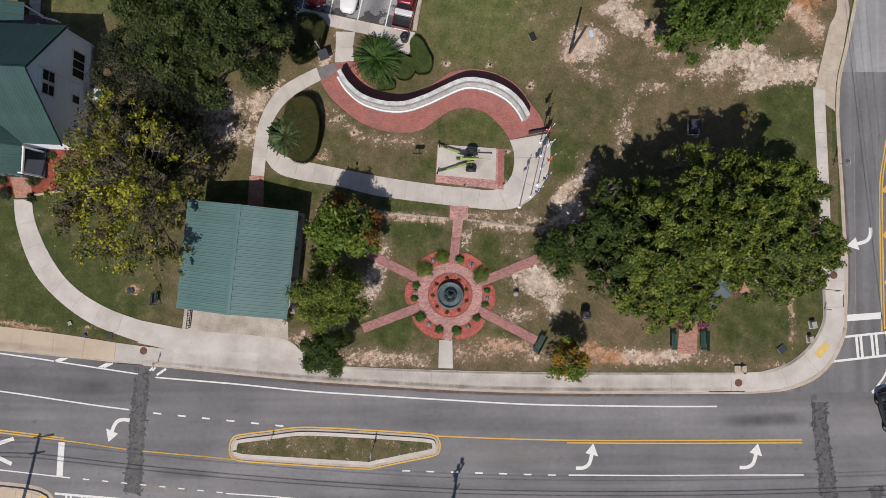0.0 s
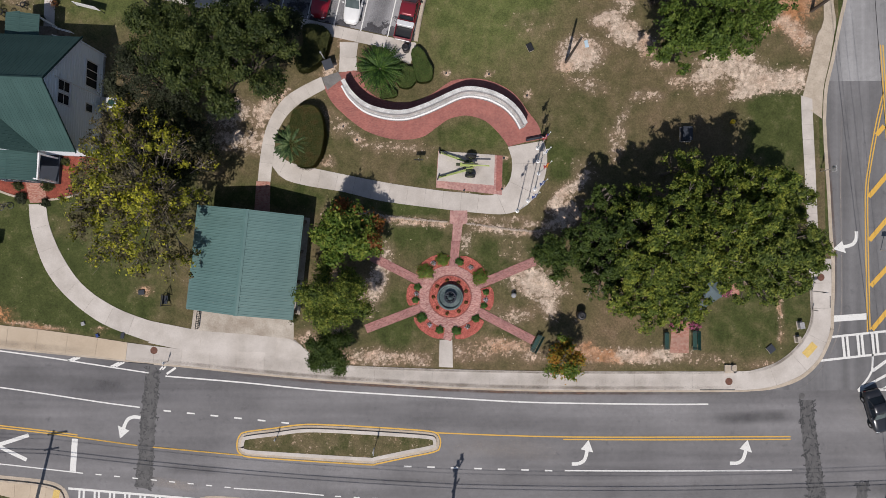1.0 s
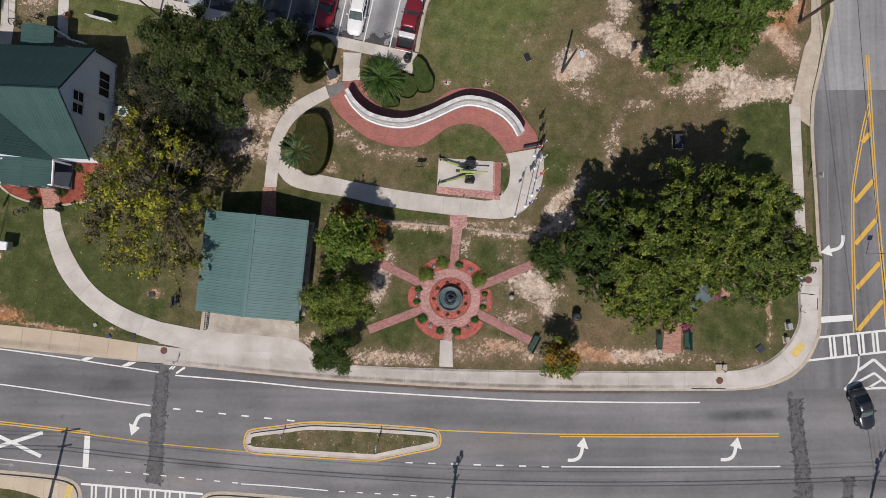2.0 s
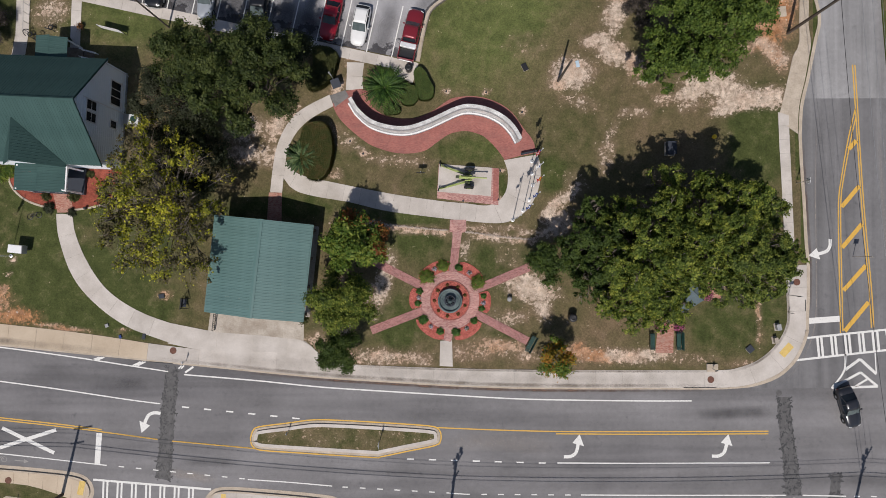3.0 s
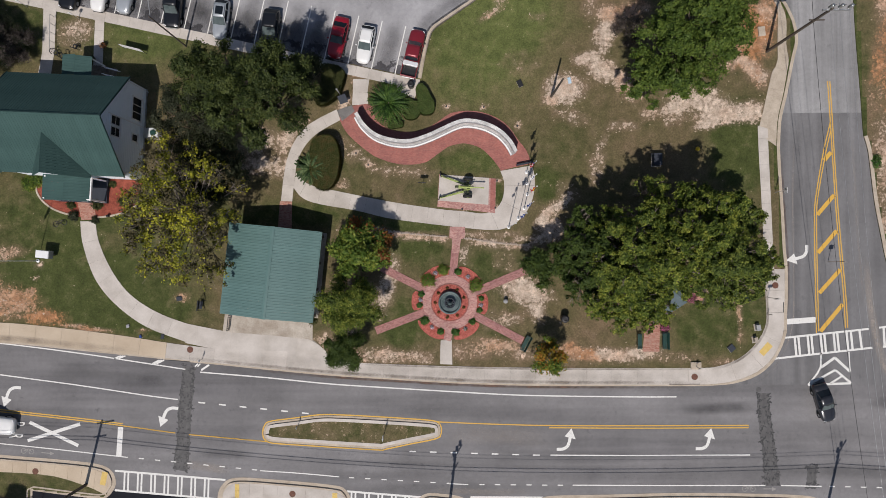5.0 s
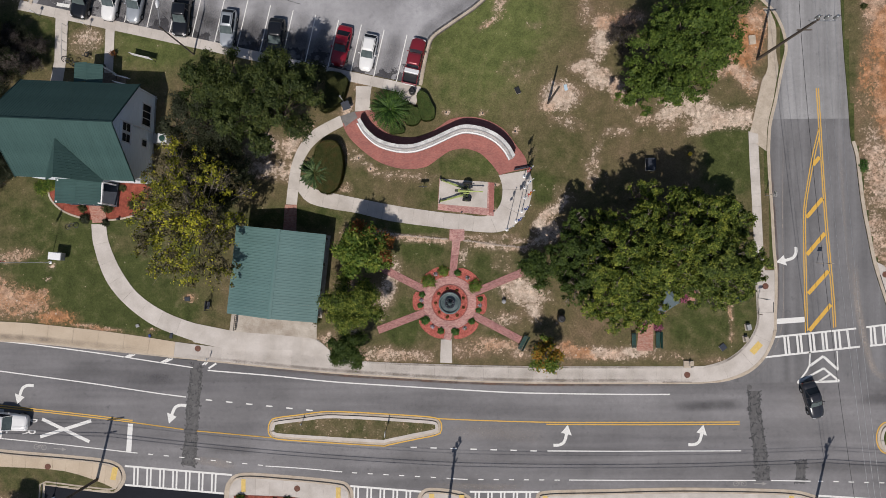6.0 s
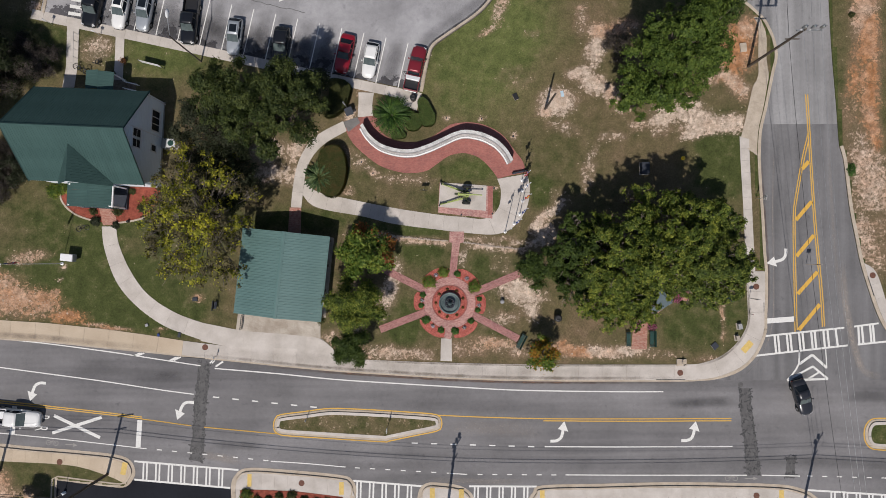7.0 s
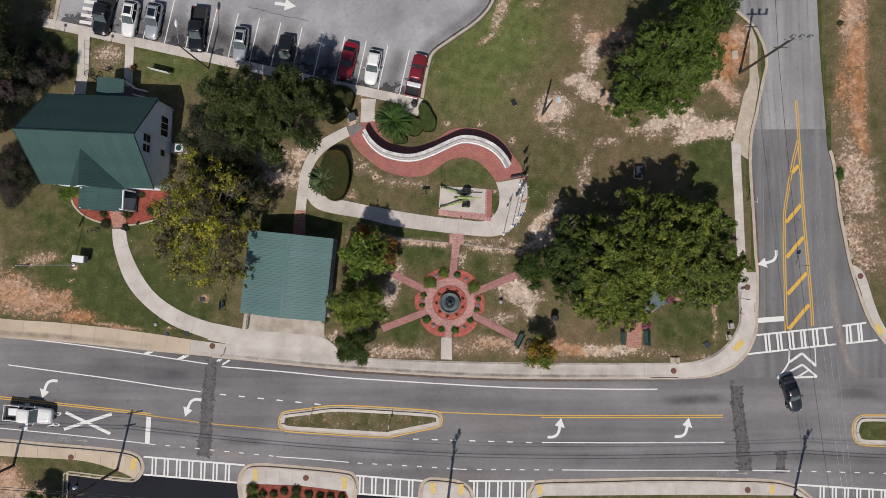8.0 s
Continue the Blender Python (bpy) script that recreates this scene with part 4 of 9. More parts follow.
island("pavement_9", [(-3.97, -22.52), (-3.07, -21.44), (-1.32, -21.37), (1.19, -21.77), (2.59, -22.90), (2.86, -25.12), (2.72, -29.26), (-3.76, -29.30), (-4.11, -25.15)],
       [(-3.41, -22.47), (-2.71, -21.99), (-0.97, -21.91), (0.98, -22.31), (2.03, -23.00)], [(-3.83, -23.44), (-2.92, -23.44), (-0.97, -23.43), (1.12, -23.56), (2.44, -23.83)], "small kerbed island with concrete paving")
island("pavement_10", [(9.27, -23.84), (9.76, -22.45), (10.87, -21.62), (18.03, -21.38), (26.26, -21.16), (35.23, -21.23), (39.29, -21.38), (41.07, -21.68), (42.65, -22.29), (44.21, -23.59), (45.01, -25.23), (41.54, -29.01), (9.81, -29.21)],
       [(10.09, -22.96), (11.13, -22.19), (17.99, -21.95), (26.22, -21.78), (34.69, -21.80), (39.22, -21.92), (41.55, -22.52)], [(9.81, -23.99), (10.99, -23.51), (17.98, -23.40), (26.20, -23.29), (34.67, -23.24), (39.20, -23.29), (42.09, -23.27)], "long kerbed strip of concrete pavement and grass",
       [(10.36, -23.23), (17.99, -22.99), (26.21, -22.88), (34.68, -22.83), (40.17, -22.87), (43.45, -23.61), (43.40, -27.58), (10.35, -27.78)])

# grass median with its kerb
def median(name, outline, dry=0.38, bare=0.2):
    line = smooth_line(outline, 0.35, closed=True)
    area = sum(a[0] * b[1] - b[0] * a[1] for a, b in zip(line, line[1:] + line[:1]))
    line = line if area > 0 else line[::-1]
    loop = line + line[:1]
    core = offset(line + line[:2], 0.5)[1:-1]
    ob = dryness(structure(name, prism(bmesh.new(), core, -0.02, 0.13), LAWN, "patchy grass on the traffic island", "ground"), dry, bare)
    part("kerb", band(bmesh.new(), offset(loop, 0.62), offset(loop, 0.28), -0.04, 0.15), CONCRETE, ob, "pale concrete kerb")
    part("gutter", band(bmesh.new(), offset(loop, 0.30), loop, -0.04, 0.02), KERB, ob)
    part("edge_line", band(bmesh.new(), offset(loop, -0.06), offset(loop, -0.2), 0.001, 0.009), YELLOW_LINE, ob, "yellow painted line round the island")
    return ob


median("median", [(-21.33, -14.49), (-21.14, -13.82), (-20.58, -13.43), (-17.70, -13.04), (-14.77, -12.67), (-11.98, -12.71), (-9.19, -12.84), (-5.01, -13.08), (-2.09, -13.32), (-1.40, -13.70), (-1.29, -14.50), (-1.73, -15.06), (-4.73, -15.70), (-7.65, -16.32), (-8.07, -16.38), (-11.97, -16.17), (-16.43, -15.91), (-19.78, -15.70), (-20.76, -15.54), (-21.24, -15.16)])
median("median_1", [(49.26, -15.28), (49.44, -14.46), (49.91, -13.86), (50.60, -13.64), (53.04, -13.63), (55.76, -13.62), (59.84, -13.66), (59.77, -17.43), (55.71, -17.28), (52.99, -17.18), (50.41, -17.06), (49.73, -16.73), (49.36, -16.10)], 0.0, 0.0)


# ---- painted road markings ----
def marking(name, lines, material, label, kind="structure"):
    """lines: (points, width)."""
    bm = bmesh.new()
    for k, (pts, w) in enumerate(lines):
        strip(bm, pts if len(pts) == 2 else smooth_line(pts, 0.8), w, 0.001, 0.010 + 0.0006 * (k % 3))
    return tagged(mesh_object(name, bm, material), label, "road marking", kind=kind)


def dashes(name, a, b, n, length, width, material, label):
    """n separate dashes with even gaps from a to b."""
    a, b = Vector(a), Vector(b)
    d = (b - a).normalized()
    bm = strip(bmesh.new(), [(0, 0), (length, 0)], width, 0.001, 0.010)
    holder = tagged(new(name), label, "road marking", kind="structure")
    dash = mesh_object("dash", bm, material, holder)
    for k in range(n):
        p = a.lerp(b, k / max(1, n - 1))
        m = Matrix.Translation((p.x, p.y, 0)) @ Matrix.Rotation(math.atan2(d.y, d.x), 4, "Z") @ Matrix.Translation((-length / 2, 0, 0))
        if k == 0:
            dash.matrix_basis = m
        else:
            piece("dash", dash.data, holder, m)
    return holder


marking("edge_line", [([(-78.27, -2.12), (-63.82, -3.52), (-52.05, -4.49), (-42.32, -5.67), (-35.20, -6.72), (-30.37, -7.44)], 0.13)], WHITE_LINE, "white edge line of the road")
marking("edge_line", [([(-28.66, -7.76), (-21.02, -8.37), (-13.96, -9.05), (-6.93, -9.49), (0.08, -9.89), (7.08, -10.25), (14.05, -10.38), (21.01, -10.43), (25.38, -10.41)], 0.14)], WHITE_LINE, "white edge line of the road")
for a, b, n in (((-38.26, -6.22), (-37.52, -5.92), 3), ((-33.93, -6.82), (-33.07, -6.40), 3), ((-29.11, -7.13), (-28.79, -6.80), 2), ((-28.54, -7.54), (-27.64, -6.93), 1)):
    strokes = [([(a[0] + 0.27 * (i - (n - 1) / 2), a[1]), (b[0] + 0.27 * (i - (n - 1) / 2), b[1])], 0.15 if n > 1 else 0.22) for i in range(n)]
    marking("hatch_bar", strokes, WHITE_LINE, "short white slanting strokes on the edge line")
marking("lane_line", [([(-55.58, -7.60), (-49.42, -8.40), (-42.28, -9.33), (-35.16, -10.37), (-31.19, -10.88)], 0.13)], WHITE_LINE, "white lane line of the turning lane")
dashes("dashed_line", (-28.46, -11.23), (-16.63, -12.38), 6, 0.78, 0.15, WHITE_LINE, "short white dashes across the turning lane")
dashes("dashed_line", (-4.40, -16.66), (9.57, -17.02), 7, 0.75, 0.15, WHITE_LINE, "short white dashes across the turning lane")
marking("lane_line", [([(11.17, -17.01), (20.96, -17.01), (33.55, -16.89)], 0.14)], WHITE_LINE, "white lane line of the turning lane")
marking("bike_lane_line", [([(-74.42, -13.93), (-60.76, -15.09), (-53.82, -15.73), (-45.76, -16.50), (-36.87, -17.45)], 0.11)], WHITE_LINE, "white line of the cycle lane")
dashes("dashed_line", (-35.31, -17.58), (-22.37, -18.79), 8, 0.6, 0.11, WHITE_LINE, "small white dashes of the cycle lane")
marking("bike_lane_line", [([(-21.74, -18.89), (-17.44, -19.15), (-12.74, -19.54)], 0.11)], WHITE_LINE, "white line of the cycle lane")
dashes("dashed_line", (-11.33, -19.64), (-0.27, -20.22), 7, 0.6, 0.11, WHITE_LINE, "small white dashes of the cycle lane")
marking("bike_lane_line", [([(-0.27, -20.25), (1.89, -20.35)], 0.11)], WHITE_LINE, "white line of the cycle lane")
dashes("dashed_line", (3.43, -20.34), (12.27, -20.37), 6, 0.6, 0.11, WHITE_LINE, "small white dashes of the cycle lane")
marking("bike_lane_line", [([(13.66, -20.36), (20.94, -20.36), (27.86, -20.33), (35.24, -20.30)], 0.12), ([(36.96, -20.29), (39.92, -20.34), (41.50, -20.37)], 0.12)], WHITE_LINE, "white line of the cycle lane")
dashes("dashed_line", (42.67, -20.36), (53.16, -20.59), 7, 0.6, 0.11, WHITE_LINE, "small white dashes of the cycle lane")
# yellow lines of the main road
marking("yellow_line", [([(-78.11, -9.49), (-56.52, -11.57), (-49.37, -12.31), (-42.24, -13.06), (-37.47, -13.64)], 0.12), ([(-78.11, -9.70), (-56.52, -11.83), (-49.37, -12.55), (-42.24, -13.30), (-37.47, -13.85)], 0.12)], YELLOW_LINE, "double yellow centre line")
marking("yellow_line", [([(-37.47, -13.88), (-31.44, -14.67)], 0.12)], YELLOW_LINE, "single yellow line beside the turning lane")
marking("yellow_line", [([(-29.88, -14.84), (-25.22, -15.24), (-20.98, -15.61)], 0.12)], YELLOW_LINE, "single yellow line beside the turning lane")
marking("yellow_line", [([(-1.67, -13.31), (4.28, -13.53), (11.25, -13.68), (20.98, -13.67), (33.45, -13.58)], 0.12), ([(11.04, -13.93), (20.98, -13.94), (33.44, -13.85)], 0.12)], YELLOW_LINE, "double yellow centre line")
# yellow lines and hatching of the side street
marking("yellow_line", [([(42.70, 25.32), (42.94, 20.95), (43.15, 16.73), (43.53, 9.73), (44.18, 1.36), (44.37, -2.67)], 0.12), ([(42.95, 25.31), (43.18, 20.95), (43.37, 16.73), (43.77, 9.73), (44.43, 1.36), (44.62, -2.60)], 0.12)], YELLOW_LINE, "double yellow centre line of the side street")
marking("yellow_line", [([(42.94, 20.60), (42.17, 17.44), (41.39, 13.23), (41.07, 10.78), (41.03, 6.24), (41.12, -3.23)], 0.12), ([(42.99, 19.68), (42.45, 17.43), (41.63, 13.23), (41.31, 10.78), (41.27, 6.24), (41.37, -3.02)], 0.12)], YELLOW_LINE, "double yellow line round the hatching")
for a, b in (((41.39, 10.15), (43.28, 12.38)), ((41.40, 5.82), (43.51, 8.33)), ((41.49, 1.29), (43.87, 3.93)), ((41.57, -3.02), (44.10, 0.04)), ((42.22, 16.31), (43.00, 17.22))):
    marking("hatch_bar", [([a, b], 0.45)], YELLOW_LINE, "wide yellow bar of the hatching")
# stop bars
marking("stop_bar", [([(-53.05, -12.39), (-53.32, -15.76)], 0.62)], WHITE_LINE, "wide white stop bar")
marking("stop_bar", [([(-37.72, -14.02), (-37.90, -17.28)], 0.60)], WHITE_LINE, "wide white stop bar")
marking("stop_bar", [([(37.72, -1.95), (41.11, -1.70)], 0.62)], WHITE_LINE, "wide white stop bar of the side street")
marking("rail_cross", [([(-48.21, -13.50), (-42.56, -16.14)], 0.38), ([(-48.40, -15.60), (-42.38, -13.69)], 0.38)], WHITE_LINE, "worn white cross painted on the road")
for u, v in ((-49.64, -13.71), (-49.83, -15.05)):
    cu = bpy.data.curves.new("road_letter", "FONT")
    cu.body, cu.size, cu.extrude, cu.align_x, cu.align_y = "R", 1.05, 0.004, "CENTER", "CENTER"
    cu.materials.append(WHITE_LINE)
    ob = tagged(new("road_letter", cu), "white letter painted on the road", "road marking", kind="structure")
    ob.matrix_basis = Matrix.Translation((u, v, 0.008)) @ Matrix.Rotation(radians(-93), 4, "Z") @ Matrix.Diagonal((1, 2.2, 1, 1))


def crosswalk(name, rails, bars, width, label):
    holder = tagged(new(name), label, "crosswalk", kind="structure")
    for a, b in rails:
        part("rail", strip(bmesh.new(), [a, b], 0.22, 0.001, 0.010), WHITE_LINE, holder)
    for a, b in bars:
        part("bar", strip(bmesh.new(), [a, b], width, 0.001, 0.012), WHITE_LINE, holder)
    return holder


def ladder(top, low, places):
    """Bars between two rails at the given places along x."""
    out = []
    for x in places:
        ya, yb = [l[0][1] + (l[1][1] - l[0][1]) * (x - l[0][0]) / (l[1][0] - l[0][0]) for l in (top, low)]
        out.append(((x, ya), (x - 0.06, yb)))
    return out


def pairs(first, step, n, gap):
    return [first + step * k + d for k in range(n) for d in (0.0, gap)]


top, low = [(-38.34, -18.96), (-25.68, -19.95)], [(-38.32, -21.16), (-26.65, -22.11)]
crosswalk("crosswalk", [top, low], ladder(top, low, pairs((-37.20, -19.76)[0], 1.53, 7, 0.43)), 0.2, "white ladder crosswalk over the forecourt driveway")
top, low = [(-11.82, -21.17), (-3.49, -21.79)], [(-11.53, -23.39), (-4.11, -23.91)]
crosswalk("crosswalk", [top, low], ladder(top, low, pairs((-11.32, -22.42)[0], 1.52, 5, 0.45)), 0.2, "white ladder crosswalk over a driveway")
top, low = [(2.13, -21.77), (10.25, -21.76)], [(2.72, -23.87), (9.13, -23.84)]
crosswalk("crosswalk", [top, low], ladder(top, low, pairs((2.80, -22.35)[0], 1.48, 5, 0.42)), 0.2, "white ladder crosswalk over a driveway")
top, low = [(42.38, -22.02), (55.31, -22.77)], [(43.79, -24.41), (55.27, -25.03)]
crosswalk("crosswalk", [top, low], ladder(top, low, pairs((45.18, -22.83)[0], 1.48, 6, 0.42)), 0.2, "white ladder crosswalk at the junction")
top, low = [(37.49, -3.76), (46.96, -2.74)], [(35.87, -6.16), (47.34, -4.85)]
bars = [((38.67, -3.65), (38.85, -5.80)), ((39.08, -3.58), (39.26, -5.73)), ((40.12, -3.51), (40.30, -5.66)), ((40.53, -3.44), (40.72, -5.59)), ((41.57, -3.30), (41.75, -5.45)), ((41.99, -3.30), (42.17, -5.45)), ((43.02, -3.16), (43.20, -5.31)), ((43.44, -3.16), (43.62, -5.24)), ((44.47, -3.02), (44.65, -5.17)), ((44.96, -2.95), (45.14, -5.10)), ((45.92, -2.88), (46.17, -4.96))]
crosswalk("crosswalk", [top, low], bars, 0.25, "white ladder crosswalk over the side street")
bars = [((49.03, -2.46), (49.20, -4.68)), ((50.00, -2.32), (50.17, -4.61)), ((50.34, -2.32), (50.51, -4.54)), ((48.62, -2.53), (48.72, -4.75))]
crosswalk("crosswalk", [[(48.13, -2.60), (51.03, -2.21)], [(48.52, -4.75), (52.37, -4.33)]], bars, 0.25, "white ladder crosswalk over the side street")
marking("chevron", [([(40.12, -9.02), (44.95, -8.84)], 0.25), ([(40.12, -9.02), (43.18, -7.36)], 0.25), ([(43.18, -7.36), (44.95, -8.84)], 0.25), ([(42.61, -8.85), (43.86, -8.08)], 0.22), ([(41.59, -7.08), (43.13, -5.97)], 0.3), ([(43.13, -5.97), (44.83, -7.53)], 0.3), ([(40.12, -9.02), (40.96, -8.02), (41.53, -7.05), (41.61, -5.45)], 0.2), ([(44.72, -5.31), (44.83, -7.53)], 0.12)], WHITE_LINE, "white painted chevrons of the traffic island")


def turn_arrow(m, mirror=1):
    """A bent lane arrow: starts along +x and turns to +y."""
    bm = bmesh.new()
    stem = smooth_line([(0, 0), (0.7, 0.02), (1.25, 0.35), (1.5, 1.0), (1.55, 1.35)], 0.2)
    strip(bm, stem, 0.34, 0.001, 0.010)
    prism(bm, [(0.95, 1.42), (2.16, 1.06), (1.76, 2.32)], 0.001, 0.0104)
    if mirror < 0:
        for v in bm.verts:
            v.co.x = -v.co.x
        bmesh.ops.reverse_faces(bm, faces=bm.faces[:])
    ob = mesh_object("turn_arrow", bm, WHITE_LINE)
    ob.matrix_basis = m
    return tagged(ob, "white bent arrow painted on the lane", "road marking", "turn arrows", "structure")


def at(p, turn):
    return Matrix.Translation((*p, 0)) @ Matrix.Rotation(radians(turn), 4, "Z")


turn_arrow(at((11.87, -16.35), 2))
turn_arrow(at((27.48, -16.22), 0))
turn_arrow(at((-49.26, -9.60), 176))
turn_arrow(at((-31.14, -11.90), 173))
turn_arrow(Matrix.Translation((*(40.13, 6.72), 0)) @ Matrix(((0, -1, 0, 0), (-1, 0, 0, 0), (0, 0, 1, 0), (0, 0, 0, 1))))
bm = strip(bmesh.new(), [(0, 0), (1.4, 0)], 0.4, 0.001, 0.010)
prism(bm, [(1.3, -0.75), (2.7, 0.0), (1.3, 0.75)], 0.001, 0.0104)
lot_arrow = tagged(mesh_object("lot_arrow", bm, WHITE_LINE), "straight white arrow in the parking lot", "road marking", kind="structure")
lot_arrow.matrix_basis = at((-22.19, 37.86), -9) @ Matrix.Translation((0, 0, G + 0.01))

# repaired trenches and worn tar
def tar_patch(left, right, label, dabs, ends=False):
    """A strip of newer asphalt with curling dabs of sealing tar, thickest along both edges."""
    a, b = smooth_line(left, 0.25), smooth_line(right, 0.25)
    n = max(len(a), len(b))
    a, b = resample(a, n), resample(b, n)
    a = [(x + rng.uniform(-0.07, 0.07), y) for x, y in a]
    b = [(x + rng.uniform(-0.07, 0.07), y) for x, y in b]
    ob = structure("road_patch", band(bmesh.new(), a, b, -0.01, 0.004), TAR, label, "road")
    verts, faces = [], []
    for _ in range(dabs):
        u = rng.random()
        if ends:
            u = rng.choice((rng.uniform(0, 0.3), rng.uniform(0.75, 1.0)))
        k = min(len(a) - 1, int(u * len(a)))
        f = min(0.97, max(0.03, rng.choice((abs(rng.gauss(0.0, 0.12)), 1 - abs(rng.gauss(0.0, 0.12)), rng.random()))))
        x, y = a[k][0] + (b[k][0] - a[k][0]) * f, a[k][1] + (b[k][1] - a[k][1]) * f + rng.uniform(-0.1, 0.1)
        h = rng.choice((rng.uniform(0, 6.28), 1.57 + rng.gauss(0, 0.5)))
        wide, bend = rng.uniform(0.02, 0.06), rng.uniform(-0.9, 0.9)
        steps = rng.randint(2, 7)
        z = 0.0065 + rng.random() * 0.002
        first = len(verts)
        for j in range(steps + 1):
            w = wide * (0.35 + math.sin(math.pi * (j + 0.5) / (steps + 1))) * rng.uniform(0.7, 1.3)
            verts += [(x - math.sin(h) * w, y + math.cos(h) * w, z), (x + math.sin(h) * w, y - math.cos(h) * w, z)]
            if j:
                q = first + 2 * j
                faces.append((q - 2, q - 1, q + 1, q))
            x, y, h = x + math.cos(h) * 0.065, y + math.sin(h) * 0.065, h + bend * rng.uniform(0.3, 1.0)
    me = bpy.data.meshes.new("tar_dabs")
    me.from_pydata(verts, [], faces)
    me.materials.append(TAR_BLACK)
    smear = new("tar_dabs", me)
    smear.parent = ob
    tagged(smear, "black curling smears of sealing tar")
    return ob


tar_patch([(-30.58, -6.96), (-30.97, -10.30), (-31.22, -14.19), (-31.61, -18.77)], [(-29.22, -7.23), (-29.43, -10.29), (-29.73, -14.19), (-29.98, -19.04)], "dark tar-smeared trench across the road", 300)
tar_patch([(34.38, -9.99), (34.44, -12.32), (34.87, -16.16), (35.18, -20.32)], [(35.67, -9.98), (35.92, -12.32), (36.43, -16.15), (36.87, -20.31)], "dark tar-smeared trench across the junction", 260)
tar_patch([(39.95, -18.15), (39.75, -20.51)], [(41.05, -18.05), (40.86, -20.68)], "small tar-smeared patch in the road", 60, True)

# soot, sand and washed-out clay lying on the asphalt
def stain(line, width, strength, material, label, z=0.005):
    """A film along a line, fading to both sides and to both ends."""
    pts = smooth_line(line, 0.5)
    across = [-1.0, -0.6, -0.25, 0.25, 0.6, 1.0]
    n = len(pts)
    verts, film = [], []
    for u in across:
        for k, (x, y) in enumerate(offset(pts, u * width / 2)):
            verts.append((x, y, z))
            film.append(strength * (1 - abs(u)) ** 0.8 * min(1.0, 4 * k / n, 4 * (n - 1 - k) / n))
    faces = [(i * n + k + n, i * n + k, i * n + k + 1, i * n + k + n + 1) for i in range(len(across) - 1) for k in range(n - 1)]
    me = bpy.data.meshes.new("road_stain")
    me.from_pydata(verts, [], [f[::-1] for f in faces])
    me.attributes.new("film", "FLOAT", "POINT").data.foreach_set("value", np.array(film, np.float32))
    me.materials.append(material)
    return tagged(new("road_stain", me), label, "stain", kind="structure")


for line, width, strength in (([(25.5, -11.9), (30.3, -11.66), (34.6, -11.5)], 1.5, 0.40), ([(-29.2, -16.85), (-25.7, -17.02), (-22.3, -17.12)], 1.3, 0.3), ([(-36.2, -8.65), (-32.5, -8.64)], 1.2, 0.16),
                              ([(-14.0, -11.3), (-2.32, -11.94), (6.78, -12.25), (20.0, -12.4)], 1.9, 0.13), ([(-46.0, -7.1), (-38.0, -8.3), (-31.9, -9.3)], 2.0, 0.12), ([(-26.0, -18.2), (-11.4, -19.3), (2.2, -19.2), (33.0, -19.4)], 1.5, 0.14),
                              ([(46.4, -11.2), (50.2, -10.94), (54.0, -11.7)], 1.6, 0.25), ([(37.0, -18.5), (47.0, -18.7), (55.0, -19.2)], 1.5, 0.2), ([(-22.0, -17.6), (-8.0, -18.0), (8.0, -18.4), (30.0, -18.4)], 0.8, 0.12)):
    stain(line, width, strength, SOOT, "dark tyre soot along the lane")
for line, width, strength in (([(-1.2, -14.9), (4.5, -14.75), (11.5, -15.3)], 2.4, 0.22), ([(46.8, 5.5), (47.1, 0.8), (47.5, -2.0), (48.2, -5.3), (49.2, -7.86), (51.6, -8.8)], 1.1, 0.6), ([(-30.4, -18.1), (-25.0, -18.95)], 1.2, 0.45),
                              ([(38.92, 20.5), (38.63, 12.14), (38.65, 3.6), (38.45, -2.2), (37.19, -5.82), (35.36, -8.15), (33.4, -9.3)], 0.14, 0.55), ([(45.3, 20.0), (45.9, 8.0), (46.6, -1.0)], 0.5, 0.22), ([(-3.0, -21.0), (4.0, -21.2), (9.0, -21.2)], 0.9, 0.3)):
    stain(line, width, strength, DUST, "pale sand blown over the asphalt")
for line, width, strength in ((offset(smooth_line([(-24.0, -7.15), (-13.97, -8.07), (-6.93, -8.51), (0.08, -8.91), (7.08, -9.14), (14.06, -9.19), (28.5, -9.14)], 1.0), -0.16), 0.42, 0.75),
                              (offset(smooth_line([(37.60, -2.0), (37.71, 4.14), (37.35, 10.50), (36.99, 17.87)], 1.0), -0.34), 0.35, 0.5)):
    stain(line, width, strength, CLAY_WASH, "reddish dirt washed into the gutter")


# iron covers and tactile plates
def round_cover(p, r, z, label="rusty round iron cover set in concrete"):
    bm = turned(bmesh.new(), [(r, -0.02), (r, 0.012), (r * 0.9, 0.018), (r * 0.86, 0.010), (0, 0.012)], 20)
    ob = tagged(mesh_object("manhole_cover", bm, IRON), label, "manhole", "manhole covers")
    ob.matrix_basis = Matrix.Translation((*p, z))
    return ob


for p in ((-29.77, -5.18), (27.36, -8.13), (36.49, 2.16), (36.26, -22.65), (-18.00, -21.44), (-47.36, -19.03), (50.31, 3.52)):
    round_cover(p, 0.36, G + 0.03)
round_cover((34.59, -9.56), 0.3, 0.0, "dark round iron cover in the road").data.materials[0] = TAR


